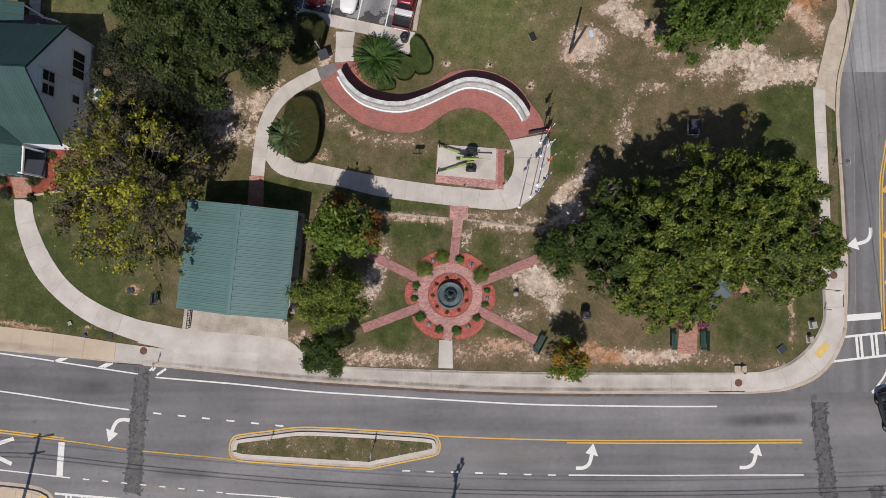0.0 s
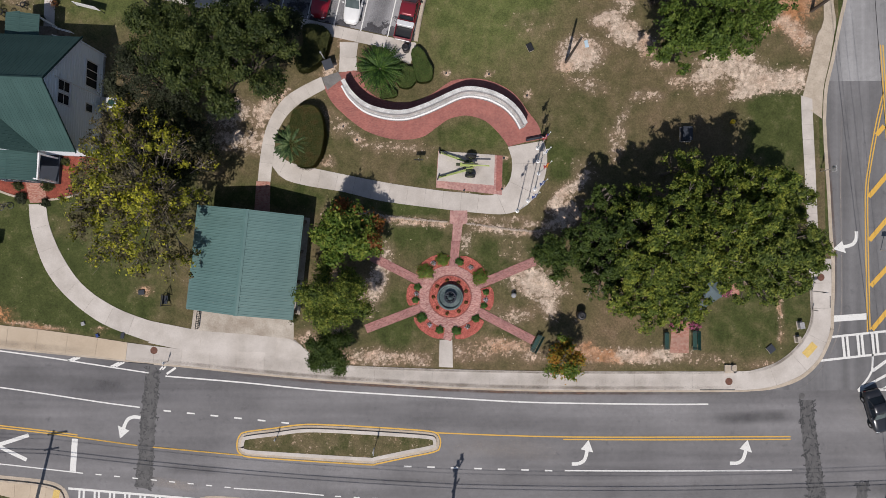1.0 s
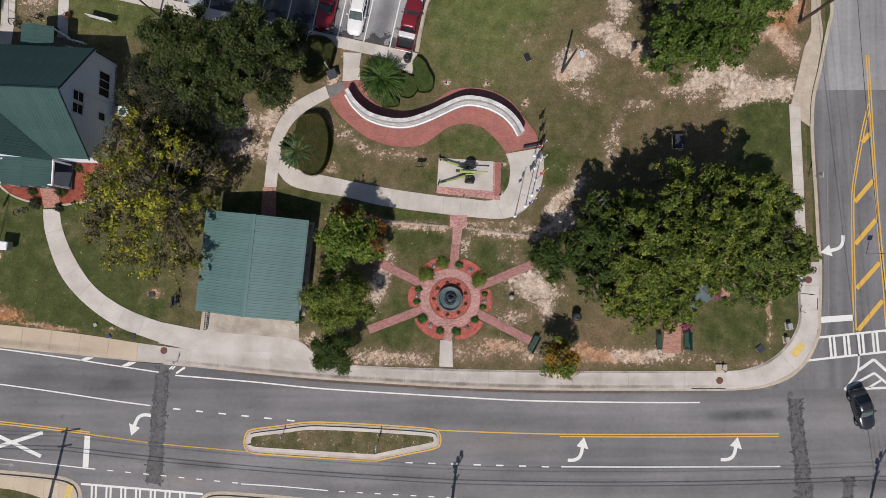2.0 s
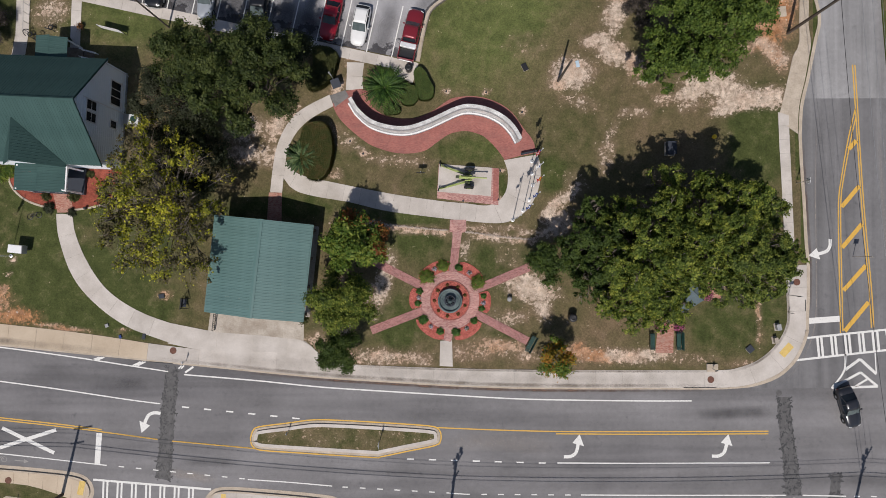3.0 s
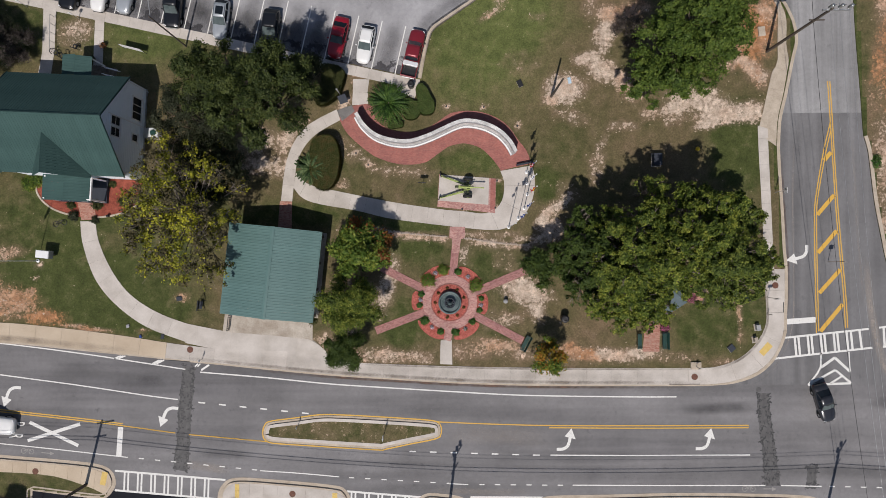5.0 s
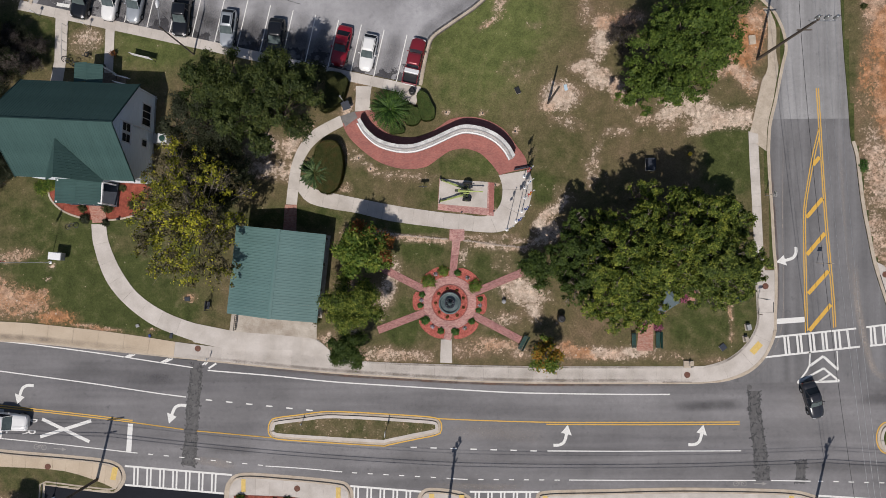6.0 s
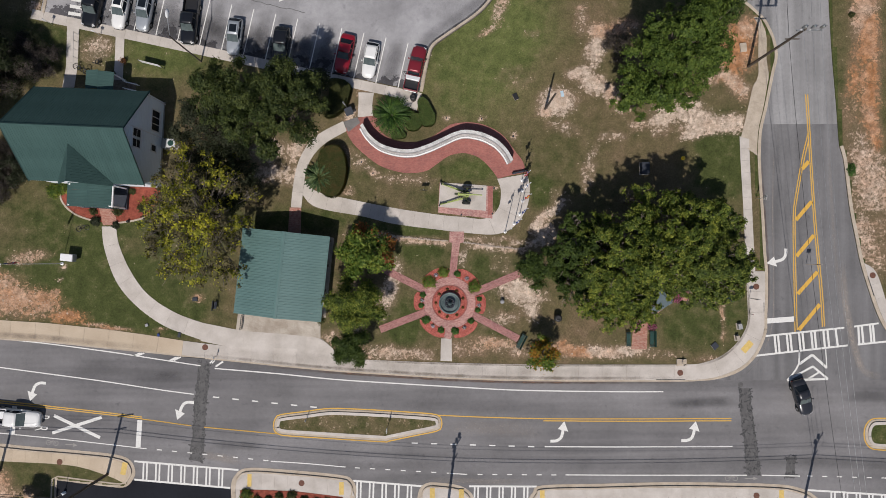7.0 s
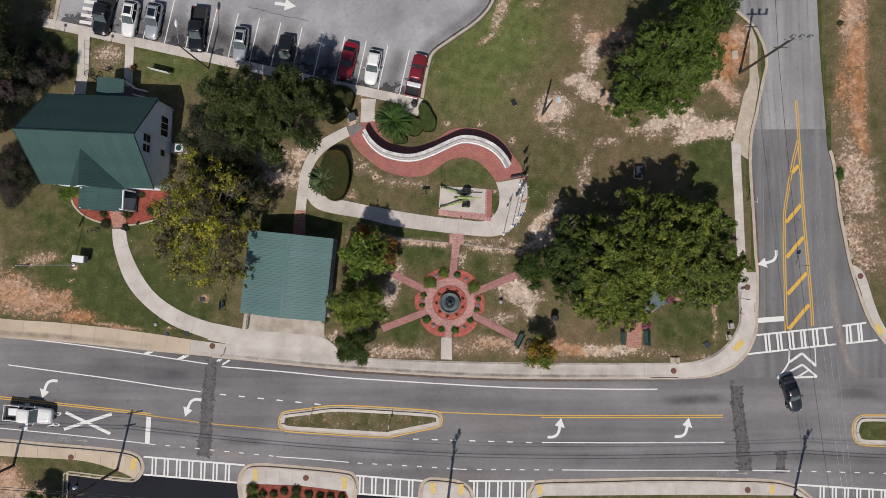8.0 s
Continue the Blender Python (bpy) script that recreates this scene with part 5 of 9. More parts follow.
def tactile(p, sx, sy, turn):
    bm = box(bmesh.new(), sx, sy, 0.012)
    for i in range(round(sx / 0.12)):
        for j in range(round(sy / 0.12)):
            box(bm, 0.05, 0.05, 0.012, Matrix.Translation(((i + 0.5) * 0.12 - sx / 2, (j + 0.5) * 0.12 - sy / 2, 0.011)))
    ob = tagged(mesh_object("tactile_plate", bm, CUSTARD), "yellow tactile plate on the ramp", "tactile paving", "tactile plates")
    ob.matrix_basis = Matrix.Translation((*p, G + 0.03)) @ Matrix.Rotation(radians(turn), 4, "Z")


for p, sx, sy, turn in (((-39.51, -19.80), 0.65, 1.5, -12), ((-24.29, -21.12), 0.5, 1.5, 0), ((-13.20, -22.04), 0.55, 1.5, 0), ((-2.29, -22.61), 0.6, 1.3, 0), ((1.19, -22.73), 0.6, 1.3, 0), ((10.85, -22.75), 0.55, 1.2, 0), ((39.21, -22.54), 0.55, 1.1, 0), ((35.34, -5.00), 0.75, 1.5, -42), ((52.5, -3.0), 0.7, 1.3, 32)):
    tactile(p, sx, sy, turn)


# faint cycle-lane marks and kerb inlets
for p, turn in (((-48.39, -16.80), -5), ((33.38, -20.68), 0)):
    bm = bmesh.new()
    for dx in (-0.45, 0.45):
        ring = [(dx + 0.28 * math.cos(k * math.pi / 8), 0.28 * math.sin(k * math.pi / 8)) for k in range(17)]
        strip(bm, ring, 0.07, 0.001, 0.008)
    for a, b in (((-0.45, 0), (0.1, 0.3)), ((0.1, 0.3), (0.45, 0)), ((-0.1, -0.05), (0.1, 0.3))):
        strip(bm, [a, b], 0.07, 0.001, 0.0085)
    strip(bm, [(1.6, 0.0), (2.6, 0.0)], 0.1, 0.001, 0.008)
    prism(bm, [(2.6, -0.22), (3.1, 0.0), (2.6, 0.22)], 0.001, 0.0085)
    ob = tagged(mesh_object("cycle_mark", bm, FADED_LINE), "faded cycle symbol and arrow on the lane", "road marking", kind="structure")
    ob.matrix_basis = at(p, turn)
for a, b, side in (((24.49, -8.96), (27.95, -8.95), 0), ((-32.36, -6.36), (-29.80, -6.56), 0), ((37.39, 0.31), (37.37, -1.99), 0), ((49.73, 3.45), (50.46, 1.01), 0)):
    ob = mesh_object("drain_inlet", strip(bmesh.new(), [a, b], 0.08, 0.02, 0.152), BLACK)
    tagged(ob, "dark slot of a storm drain in the kerb", "drain", "kerb drains")


# ---- the park's paths and beds ----
FX, FY = -0.19, 0.2      # middle of the fountain
# brick ring and spokes round the fountain
bm = bmesh.new()
ring = [(FX + 3.1 * math.cos(k * math.pi / 32), FY + 3.1 * math.sin(k * math.pi / 32)) for k in range(64)]
prism(bm, ring, G - 0.1, G + 0.035)
structure("pavement_11", bm, BRICK, "ring of pink brick paving round the fountain", "pavement")
SPOKES = [((0.66, 8.36), 0.87), ((-8.61, 4.49), 0.87), ((8.31, 3.78), 0.87), ((-8.59, -3.02), 0.87), ((8.08, -4.13), 0.87)]
angles = []
for k, (p, w) in enumerate(SPOKES):
    d = Vector((p[0] - FX, p[1] - FY)).normalized()
    angles.append(math.atan2(d.y, d.x))
    bm = strip(bmesh.new(), [(FX + d.x * 3.05, FY + d.y * 3.05), p], w, G - 0.1, G + 0.031)
    structure("path", bm, brick_material("spoke_brick", (0.26, 0.11, 0.105), (0.42, 0.205, 0.185), (0.34, 0.22, 0.20), -angles[-1]), "straight pink brick path to the fountain", "pavement")
slab_walk("path_6", [(-1.24, -4.08), (-1.31, -6.77)], [(0.02, -4.04), (0.09, -6.83)], 2.0, G - 0.1, G + 0.028, CONCRETE, "short white concrete path to the pavement")
structure("path_7", strip(bmesh.new(), [(FX - 0.05, FY - 3.0), (-0.58, -4.08)], 1.0, G - 0.1, G + 0.033), BRICK, "short brick path to the fountain", "pavement")
angles += [math.atan2(-4, -0.08)]
angles.sort()
for k, a in enumerate(angles):
    b = angles[(k + 1) % len(angles)] + (2 * math.pi if k == len(angles) - 1 else 0)
    lo, hi = a + 0.52 / 3.6, b - 0.52 / 3.6
    n = 14
    wide = (hi - lo) > 0.72
    out = 4.4 if wide else 4.35
    inner_arc = [(FX + 3.12 * math.cos(lo + (hi - lo) * i / n), FY + 3.12 * math.sin(lo + (hi - lo) * i / n)) for i in range(n + 1)]
    outer_arc = [(FX + (out - 0.25 * abs(2 * i / n - 1) ** 4) * math.cos(lo + (hi - lo) * i / n), FY + (out - 0.25 * abs(2 * i / n - 1) ** 4) * math.sin(lo + (hi - lo) * i / n)) for i in range(n + 1)]
    structure("mulch_bed", band(bmesh.new(), inner_arc, outer_arc, G - 0.1, G + 0.05), MULCH, "bed of red mulch round the fountain", "garden bed")
bm = turned(bmesh.new(), [(2.05, G), (2.05, G + 0.07), (1.7, G + 0.12), (1.0, G + 0.12)], 40, Matrix.Translation((FX, FY, 0)))
structure("mulch_bed", bm, MULCH, "ring of red mulch at the fountain's foot", "garden bed")

# S-shaped brick plaza
P_N = smooth_line([(-11.35, 22.64), (-9.24, 22.78), (-8.62, 21.09), (-6.85, 19.87), (-4.19, 19.67), (-2.23, 20.36), (-0.60, 21.48), (0.37, 21.90), (2.33, 22.03), (4.29, 21.61), (6.24, 20.48), (7.63, 18.65), (8.46, 17.58), (8.79, 16.91), (8.99, 16.09)], 0.5)
P_S = smooth_line([(-12.89, 21.24), (-11.90, 19.49), (-9.79, 17.57), (-8.11, 16.56), (-5.58, 15.91), (-3.07, 16.13), (-1.52, 17.14), (-0.39, 17.92), (0.66, 18.23), (1.65, 18.30), (3.27, 17.80), (4.46, 16.74), (5.16, 15.89), (5.65, 15.18)], 0.5)
structure("plaza", prism(bmesh.new(), list(P_N) + list(P_S)[::-1], G - 0.1, G + 0.03), BRICK_RED, "winding plaza of red brick paving", "pavement")
structure("plaza_1", prism(bmesh.new(), [(-13.09, 22.14), (-11.43, 22.73), (-11.04, 22.02), (-12.50, 20.90)], G - 0.1, G + 0.036), SLATE_PAVING, "square of grey stone paving", "pavement")
# concrete walks
a = smooth_line([(-19.46, 11.77), (-19.19, 14.39), (-18.77, 16.65), (-17.93, 18.64), (-16.73, 20.20), (-15.10, 21.26), (-13.12, 22.24)], 0.5)
b = smooth_line([(-18.18, 11.70), (-17.91, 14.38), (-17.57, 16.37), (-16.93, 17.78), (-16.02, 18.92), (-14.74, 19.91), (-12.69, 21.03)], 0.5)
slab_walk("path_8", resample(a, 40), resample(b, 40), 1.9, G - 0.1, G + 0.03, CONCRETE, "winding concrete path past the hedge")
a = smooth_line([(-17.76, 15.10), (-16.86, 13.97), (-15.28, 13.32), (-13.43, 12.96), (-6.98, 11.66), (-1.31, 10.81), (1.48, 10.55), (3.71, 10.30), (4.96, 10.72), (5.58, 11.50), (5.89, 12.20), (6.00, 13.87), (5.56, 15.16)], 0.5)
b = smooth_line([(-18.06, 13.33), (-16.99, 12.04), (-14.71, 11.33), (-10.90, 10.68), (-6.98, 9.75), (-1.31, 8.99), (3.15, 8.51), (5.38, 8.43), (7.05, 8.99), (8.58, 10.52), (9.28, 12.19), (9.51, 14.42), (9.13, 15.77)], 0.5)
slab_walk("path_9", resample(a, 66), resample(b, 66), 1.75, G - 0.1, G + 0.027, CONCRETE, "curved walk of pale concrete slabs")
a = smooth_line([(-11.27, 25.75), (-11.27, 24.34), (-11.38, 22.73)], 0.5)
b = smooth_line([(-9.39, 25.68), (-9.58, 24.33), (-9.52, 22.75)], 0.5)
slab_walk("path_10", resample(a, 8), resample(b, 8), 1.9, G - 0.1, G + 0.031, CONCRETE, "short concrete walk from the parking lot")
a = smooth_line([(-42.54, 9.46), (-42.23, 6.88), (-40.80, 2.94), (-38.50, 0.06), (-35.04, -2.49), (-31.04, -4.05), (-30.04, -4.36)], 0.6)
b = smooth_line([(-40.80, 9.46), (-40.40, 7.20), (-38.98, 4.06), (-36.81, 1.19), (-33.33, -1.06), (-28.79, -2.61), (-25.41, -3.17)], 0.6)
slab_walk("path_11", resample(a, 50), resample(b, 50), 2.4, G - 0.1, G + 0.026, CONCRETE, "long curving concrete walk to the house")
structure("path_12", prism(bmesh.new(), [(-19.60, 11.73), (-18.20, 11.73), (-18.24, 8.31), (-19.81, 8.31)], G - 0.1, G + 0.033), BRICK_OLD, "brick path behind the pavilion", "pavement")
structure("path_13", prism(bmesh.new(), [(-42.93, 11.85), (-41.14, 11.85), (-40.61, 9.60), (-42.39, 9.60)], G - 0.1, G + 0.047), BRICK_OLD, "brick path to the porch", "pavement")
structure("path_14", prism(bmesh.new(), [(-0.20, 8.80), (1.53, 8.80), (1.53, 7.51), (1.06, 7.40), (0.86, 5.78), (0.08, 5.78), (0.08, 7.46), (-0.25, 7.51)], G - 0.1, G + 0.034), BRICK, "brick steps between walk and garden", "pavement")
structure("path_15", prism(bmesh.new(), [(21.86, -1.85), (23.53, -1.85), (23.43, -5.33), (21.56, -5.33)], G - 0.1, G + 0.03), BRICK_OLD, "worn brick path between two benches", "pavement")
structure("path_19", prism(bmesh.new(), [(26.75, 2.65), (28.47, 2.54), (28.46, 0.43), (26.63, 0.54)], G - 0.1, G + 0.03), BRICK_OLD, "worn square of brick paving under the trees", "pavement")
structure("path_16", prism(bmesh.new(), [(21.72, -1.85), (23.67, -1.85), (25.55, -0.39), (25.58, 3.45), (23.85, 4.84), (21.89, 2.75)], G - 0.1, G + 0.026), BRICK_OLD, "worn brick paving under the gazebo", "pavement")
pave_mid = [((p[0] + q[0]) / 2, (p[1] + q[1]) / 2) for p, q in zip(back_line, kerb_line)]
stain([p for p in pave_mid if p[0] > -33.0], 1.7, 0.14, GRIME, "brownish grime on the pavement", G + 0.036)
stain([p for p in offset(kerb_line, 0.22) if p[0] > -33.0], 0.5, 0.55, GRIME, "dirt along the edge of the pavement", G + 0.037)
stain([p for p in offset(kerb_line, 0.4) if p[0] < -33.0], 0.9, 0.35, GRIME, "dirt along the edge of the pavement", G + 0.037)
stain([p for p in offset(back_line, -0.12) if p[0] > -13.0], 0.3, 0.5, GRIME, "soil washed over the edge of the pavement", G + 0.038)
stain(offset(corner_back, -0.14), 0.35, 0.6, GRIME, "soil washed over the edge of the pavement", G + 0.037)

# walk along the parking lot and to the house
a, b = (-51.41, 36.20), (-3.57, 25.62)
c, d = (-51.68, 35.05), (-3.85, 24.48)
slab_walk("pavement_12", resample([a, b], 60), resample([c, d], 60), 1.5, G - 0.1, G + 0.03, CONCRETE, "concrete walk along the parked cars")
slab_walk("path_17", [(-47.09, 34.30), (-47.17, 29.03), (-47.63, 26.47)], [(-45.60, 34.01), (-45.75, 29.02), (-46.14, 26.46)], 1.6, G - 0.1, G + 0.027, CONCRETE, "concrete walk to the back door")
slab_walk("path_18", [(-41.08, 32.98), (-41.25, 27.01)], [(-40.00, 32.75), (-40.17, 27.00)], 1.6, G - 0.1, G + 0.027, CONCRETE, "concrete walk to the back porch")
structure("plaza_2", prism(bmesh.new(), [(-6.44, 25.73), (-4.19, 25.30), (-3.77, 24.87), (-4.19, 23.46), (-6.15, 24.32)], G - 0.1, G + 0.024), CONCRETE, "concrete corner beside the litter bin", "pavement")
# parking lot
LOT_EDGE = smooth_line([(-3.85, 25.83), (-3.43, 28.17), (-2.93, 30.31), (-2.37, 31.59), (-0.60, 32.93), (0.96, 33.99), (2.59, 35.12), (4.00, 36.40), (4.93, 37.75), (5.49, 39.53), (5.78, 42.39), (5.79, 45.97)], 0.6)
lot = LOT_EDGE + [(5.84, 66.88), (-79.61, 67.91), (-49.95, 38.47), (-50.42, 35.87)]
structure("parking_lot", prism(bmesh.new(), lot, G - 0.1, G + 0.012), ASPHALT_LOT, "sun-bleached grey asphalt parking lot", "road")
structure("kerb_6", band(bmesh.new(), offset(LOT_EDGE, -0.02), offset(LOT_EDGE, -0.42), G - 0.05, G + 0.11), KERB, "curved concrete kerb of the parking lot", "kerb")
structure("kerb_7", strip(bmesh.new(), [(-50.09, 35.75), (-49.31, 39.61)], 0.35, G - 0.05, G + 0.10), KERB, "concrete kerb beside the first stall", "kerb")
stain(offset(LOT_EDGE, 0.75), 1.9, 0.26, SOOT, "dark dirt along the edge of the parking lot", G + 0.015)
stain(offset(LOT_EDGE, 0.12), 0.34, 0.75, SOOT, "dark dirt in the gutter of the parking lot", G + 0.017)
stain(offset(LOT_EDGE, -0.40), 0.26, 0.7, SOOT, "dark mould on the kerb of the parking lot", G + 0.114)
o, step, back = Vector((-26.81, 36.60)), (Vector((-5.23, 31.80)) - Vector((-26.81, 36.60))) / 8, Vector((-28.05, 31.06)) - Vector((-26.81, 36.60))
stall_mesh = None
for k in range(-6, 9):
    p = o + step * k
    if stall_mesh is None:
        bm = strip(bmesh.new(), [(0, 0), (back.x, back.y)], 0.11, G + 0.005, G + 0.020)
        ob = mesh_object("stall_line", bm, WHITE_LINE)
        stall_mesh = ob.data
    else:
        ob = new("stall_line", stall_mesh)
    ob.location = (p.x, p.y, 0)
    tagged(ob, "white painted line between parking stalls", "road marking", "stall lines", "structure")
ends = [o + step * f + back * 0.72 for f in (-7.6, -3.0, 1.0, 5.0, 8.25)]
stain([(q.x, q.y) for q in ends], 5.2, 0.55, SOOT, "dark oil and tyre dirt where the cars stand", G + 0.0145)
for k, (strength, shift) in enumerate(((0.10, 0.1), (0.22, 0.0), (0.18, 0.1), (0.24, -0.1), (0.20, 0.05), (0.26, 0.0), (0.16, -0.05), (0.24, 0.1), (0.28, 0.0), (0.24, 0.0), (0.30, 0.1), (0.18, 0.0), (0.22, -0.1), (0.34, 0.05))):
    p = o + step * (k - 5.5 + shift)
    q = p + back * 1.06
    p = p - back * 0.12
    stain([(p.x, p.y), ((p.x + q.x) / 2, (p.y + q.y) / 2), (q.x, q.y)], 2.1, strength, SOOT, "dark oil and tyre dirt in a parking stall", G + 0.016)
for k in range(7):
    p = o + step * -7.05 + back * (0.93 - k * 0.155)
    ob = mesh_object("hatch_bar", strip(bmesh.new(), [(p.x, p.y), (p.x + 1.55, p.y - 0.25)], 0.42, G + 0.005, G + 0.019), WHITE_LINE)
    tagged(ob, "wide white bar of the hatched aisle", "road marking", "aisle bars", "structure")
stain([(0.2, 13.3), (1.6, 13.1), (3.0, 13.0)], 1.6, 0.3, GRIME, "dark rain stain on the slab under the gun", G + 0.066)
# slab under the gun
structure("plinth", prism(bmesh.new(), [(-1.39, 14.78), (5.05, 14.27), (4.96, 10.35), (-1.61, 11.09)], G - 0.1, G + 0.03), BRICK, "low plinth with a red brick border", "pavement")
structure("plinth_1", prism(bmesh.new(), [(-1.33, 14.75), (4.27, 14.35), (4.18, 11.30), (-1.53, 11.79)], G - 0.1, G + 0.06), CONCRETE, "concrete slab under the old gun", "pavement")
structure("plinth_2", prism(bmesh.new(), [(4.45, 14.30), (5.03, 14.25), (4.95, 10.75), (4.38, 10.80)], G - 0.1, G + 0.036), BRICK_RED, "darker red brick strip along the plinth", "pavement")
# house bed
structure("mulch_bed", prism(bmesh.new(), smooth_line([(-47.56, 13.98), (-47.63, 12.99), (-46.96, 11.86), (-45.67, 10.87), (-43.96, 10.25), (-42.54, 9.96), (-40.55, 9.88), (-38.58, 10.16), (-36.88, 10.72), (-35.62, 11.84), (-35.44, 13.39), (-35.78, 14.29), (-39.75, 14.47), (-45.43, 14.82)], 0.5, closed=True), G - 0.1, G + 0.04), MULCH_DARK, "bed of red mulch round the porch", "garden bed")
line = smooth_line([(-47.56, 13.98), (-47.63, 12.99), (-46.96, 11.86), (-45.67, 10.87), (-43.96, 10.25), (-42.82, 10.02)], 0.4)
structure("trim", strip(bmesh.new(), line, 0.2, G - 0.1, G + 0.1), KERB, "low stone edging of the flower bed", "edging")
line = smooth_line([(-40.50, 9.88), (-38.58, 10.16), (-36.88, 10.72), (-35.62, 11.84), (-35.44, 13.39)], 0.4)
structure("trim", strip(bmesh.new(), line, 0.2, G - 0.1, G + 0.1), KERB, "low stone edging of the flower bed", "edging")
structure("mulch_bed", prism(bmesh.new(), [(-25.41, -22.31), (-24.29, -22.23), (-18.80, -22.41), (-13.05, -23.08), (-12.49, -24.46), (-12.48, -28.61), (-25.09, -28.69)], 0.0, G + 0.04), MULCH_DARK, "bed of red mulch with clipped shrubs", "garden bed")
# row of edging stones north of the fountain garden
stone_line = smooth_line([(-11.73, 8.81), (-9.77, 8.64), (-6.98, 8.30), (-4.18, 7.96), (-0.61, 7.68)], 0.2) + smooth_line([(1.48, 7.51), (3.70, 7.18), (5.93, 6.90), (8.71, 6.67)], 0.2)
bm = box(bmesh.new(), 0.24, 0.17, 0.11, bevel=0.04)
edging = thing("stone_edging", "row of rough tan edging stones in the grass", "edging")
edging["kind"] = "structure"
stone_mesh = part("stone", bm, SANDSTONE, edging)
for k, (x, y) in enumerate(stone_line):
    m = pose(x + rng.uniform(-0.04, 0.04), y + rng.uniform(-0.05, 0.05), G - 0.02, rng.uniform(-8, 8), rng.uniform(-8, 8), rng.uniform(0, 360))
    if k == 0:
        stone_mesh.matrix_basis = m
    else:
        piece("stone", stone_mesh.data, edging, m)

line = smooth_line([(-25.65, 37.44), (-23.36, 36.86), (-20.86, 36.20), (-19.43, 35.97), (-17.79, 35.53)], 0.4)
line = [(x + rng.uniform(-0.06, 0.06), y + rng.uniform(-0.06, 0.06)) for x, y in line]
structure("trim", strip(bmesh.new(), line, 0.07, G + 0.004, G + 0.0175), TAR, "dark sealed crack in the asphalt", "road marking")


# ---- buildings ----
def panel_mesh(name, width, slope, material, ribs=3):
    """A sheet of ribbed roofing: x along the eave, y down the slope."""
    bm = bmesh.new()
    prof = []
    for k in range(ribs):
        c = (k + 0.5) * width / ribs
        prof += [(c - 0.04, 0.0), (c - 0.018, 0.016), (c + 0.018, 0.016), (c + 0.04, 0.0)]
    prof = [(0.0, 0.0), *prof, (width, 0.0)]
    a = [bm.verts.new((x, 0, z)) for x, z in prof]
    b = [bm.verts.new((x, -slope, z)) for x, z in prof]
    for k in range(len(prof) - 1):
        bm.faces.new((a[k], b[k], b[k + 1], a[k + 1]))
    low = [bm.verts.new((x, y, -0.02)) for x, y in ((0, 0), (width, 0), (width, -slope), (0, -slope))]
    bm.faces.new(low)
    bm.faces.new((a[0], low[0], low[3], b[0]))
    bm.faces.new((a[-1], b[-1], low[2], low[1]))
    bm.faces.new([b[0], low[3], low[2]] + b[:0:-1])
    me = bpy.data.meshes.new(name)
    bm.to_mesh(me)
    bm.free()
    me.materials.append(material)
    return me


def roof_slope(parent, origin, along, down, length, slope, material):
    """Sheets side by side from origin along the ridge, falling in the direction down."""
    along, down = Vector(along).normalized(), Vector(down).normalized()
    up = along.cross(-down)
    m = Matrix((along, -down, up)).transposed().to_4x4()
    n = round(length / 0.914)
    w = length / n
    me = panel_mesh("roof_panel", w - 0.004, slope, material)
    for k in range(n):
        piece("roof_panel", me, parent, Matrix.Translation(Vector(origin) + along * (w * k)) @ m)


def window(parent, m, w, h, cols, rows):
    """A window in the plane x-z of m, facing -y."""
    frame_bm = bmesh.new()
    for x in (-w / 2, w / 2):
        box(frame_bm, 0.1, 0.08, h + 0.2, m @ Matrix.Translation((x, -0.03, -0.1)))
    for z in (-0.1, h):
        box(frame_bm, w, 0.08, 0.1, m @ Matrix.Translation((0, -0.03, z)))
    ob = part("window", frame_bm, WHITE, parent, "white-framed window")
    part("sill", box(bmesh.new(), w + 0.25, 0.16, 0.05, m @ Matrix.Translation((0, -0.05, -0.15))), WHITE, ob)
    for i in range(cols):
        for j in range(rows):
            pw, ph = (w - 0.1) / cols, h / rows
            bm = box(bmesh.new(), pw - 0.07, 0.02, ph - 0.07, m @ Matrix.Translation((-w / 2 + 0.05 + pw * (i + 0.5), -0.045, ph * j + 0.035)))
            part("pane", bm, GLASS, ob)
    for i in range(1, cols):
        part("mullion", box(bmesh.new(), 0.07, 0.06, h, m @ Matrix.Translation((-w / 2 + 0.05 + (w - 0.1) / cols * i, -0.03, 0))), WHITE, ob)
    for j in range(1, rows):
        part("mullion", box(bmesh.new(), w, 0.055, 0.08, m @ Matrix.Translation((0, -0.03, h / rows * j - 0.04))), WHITE, ob)
    return ob


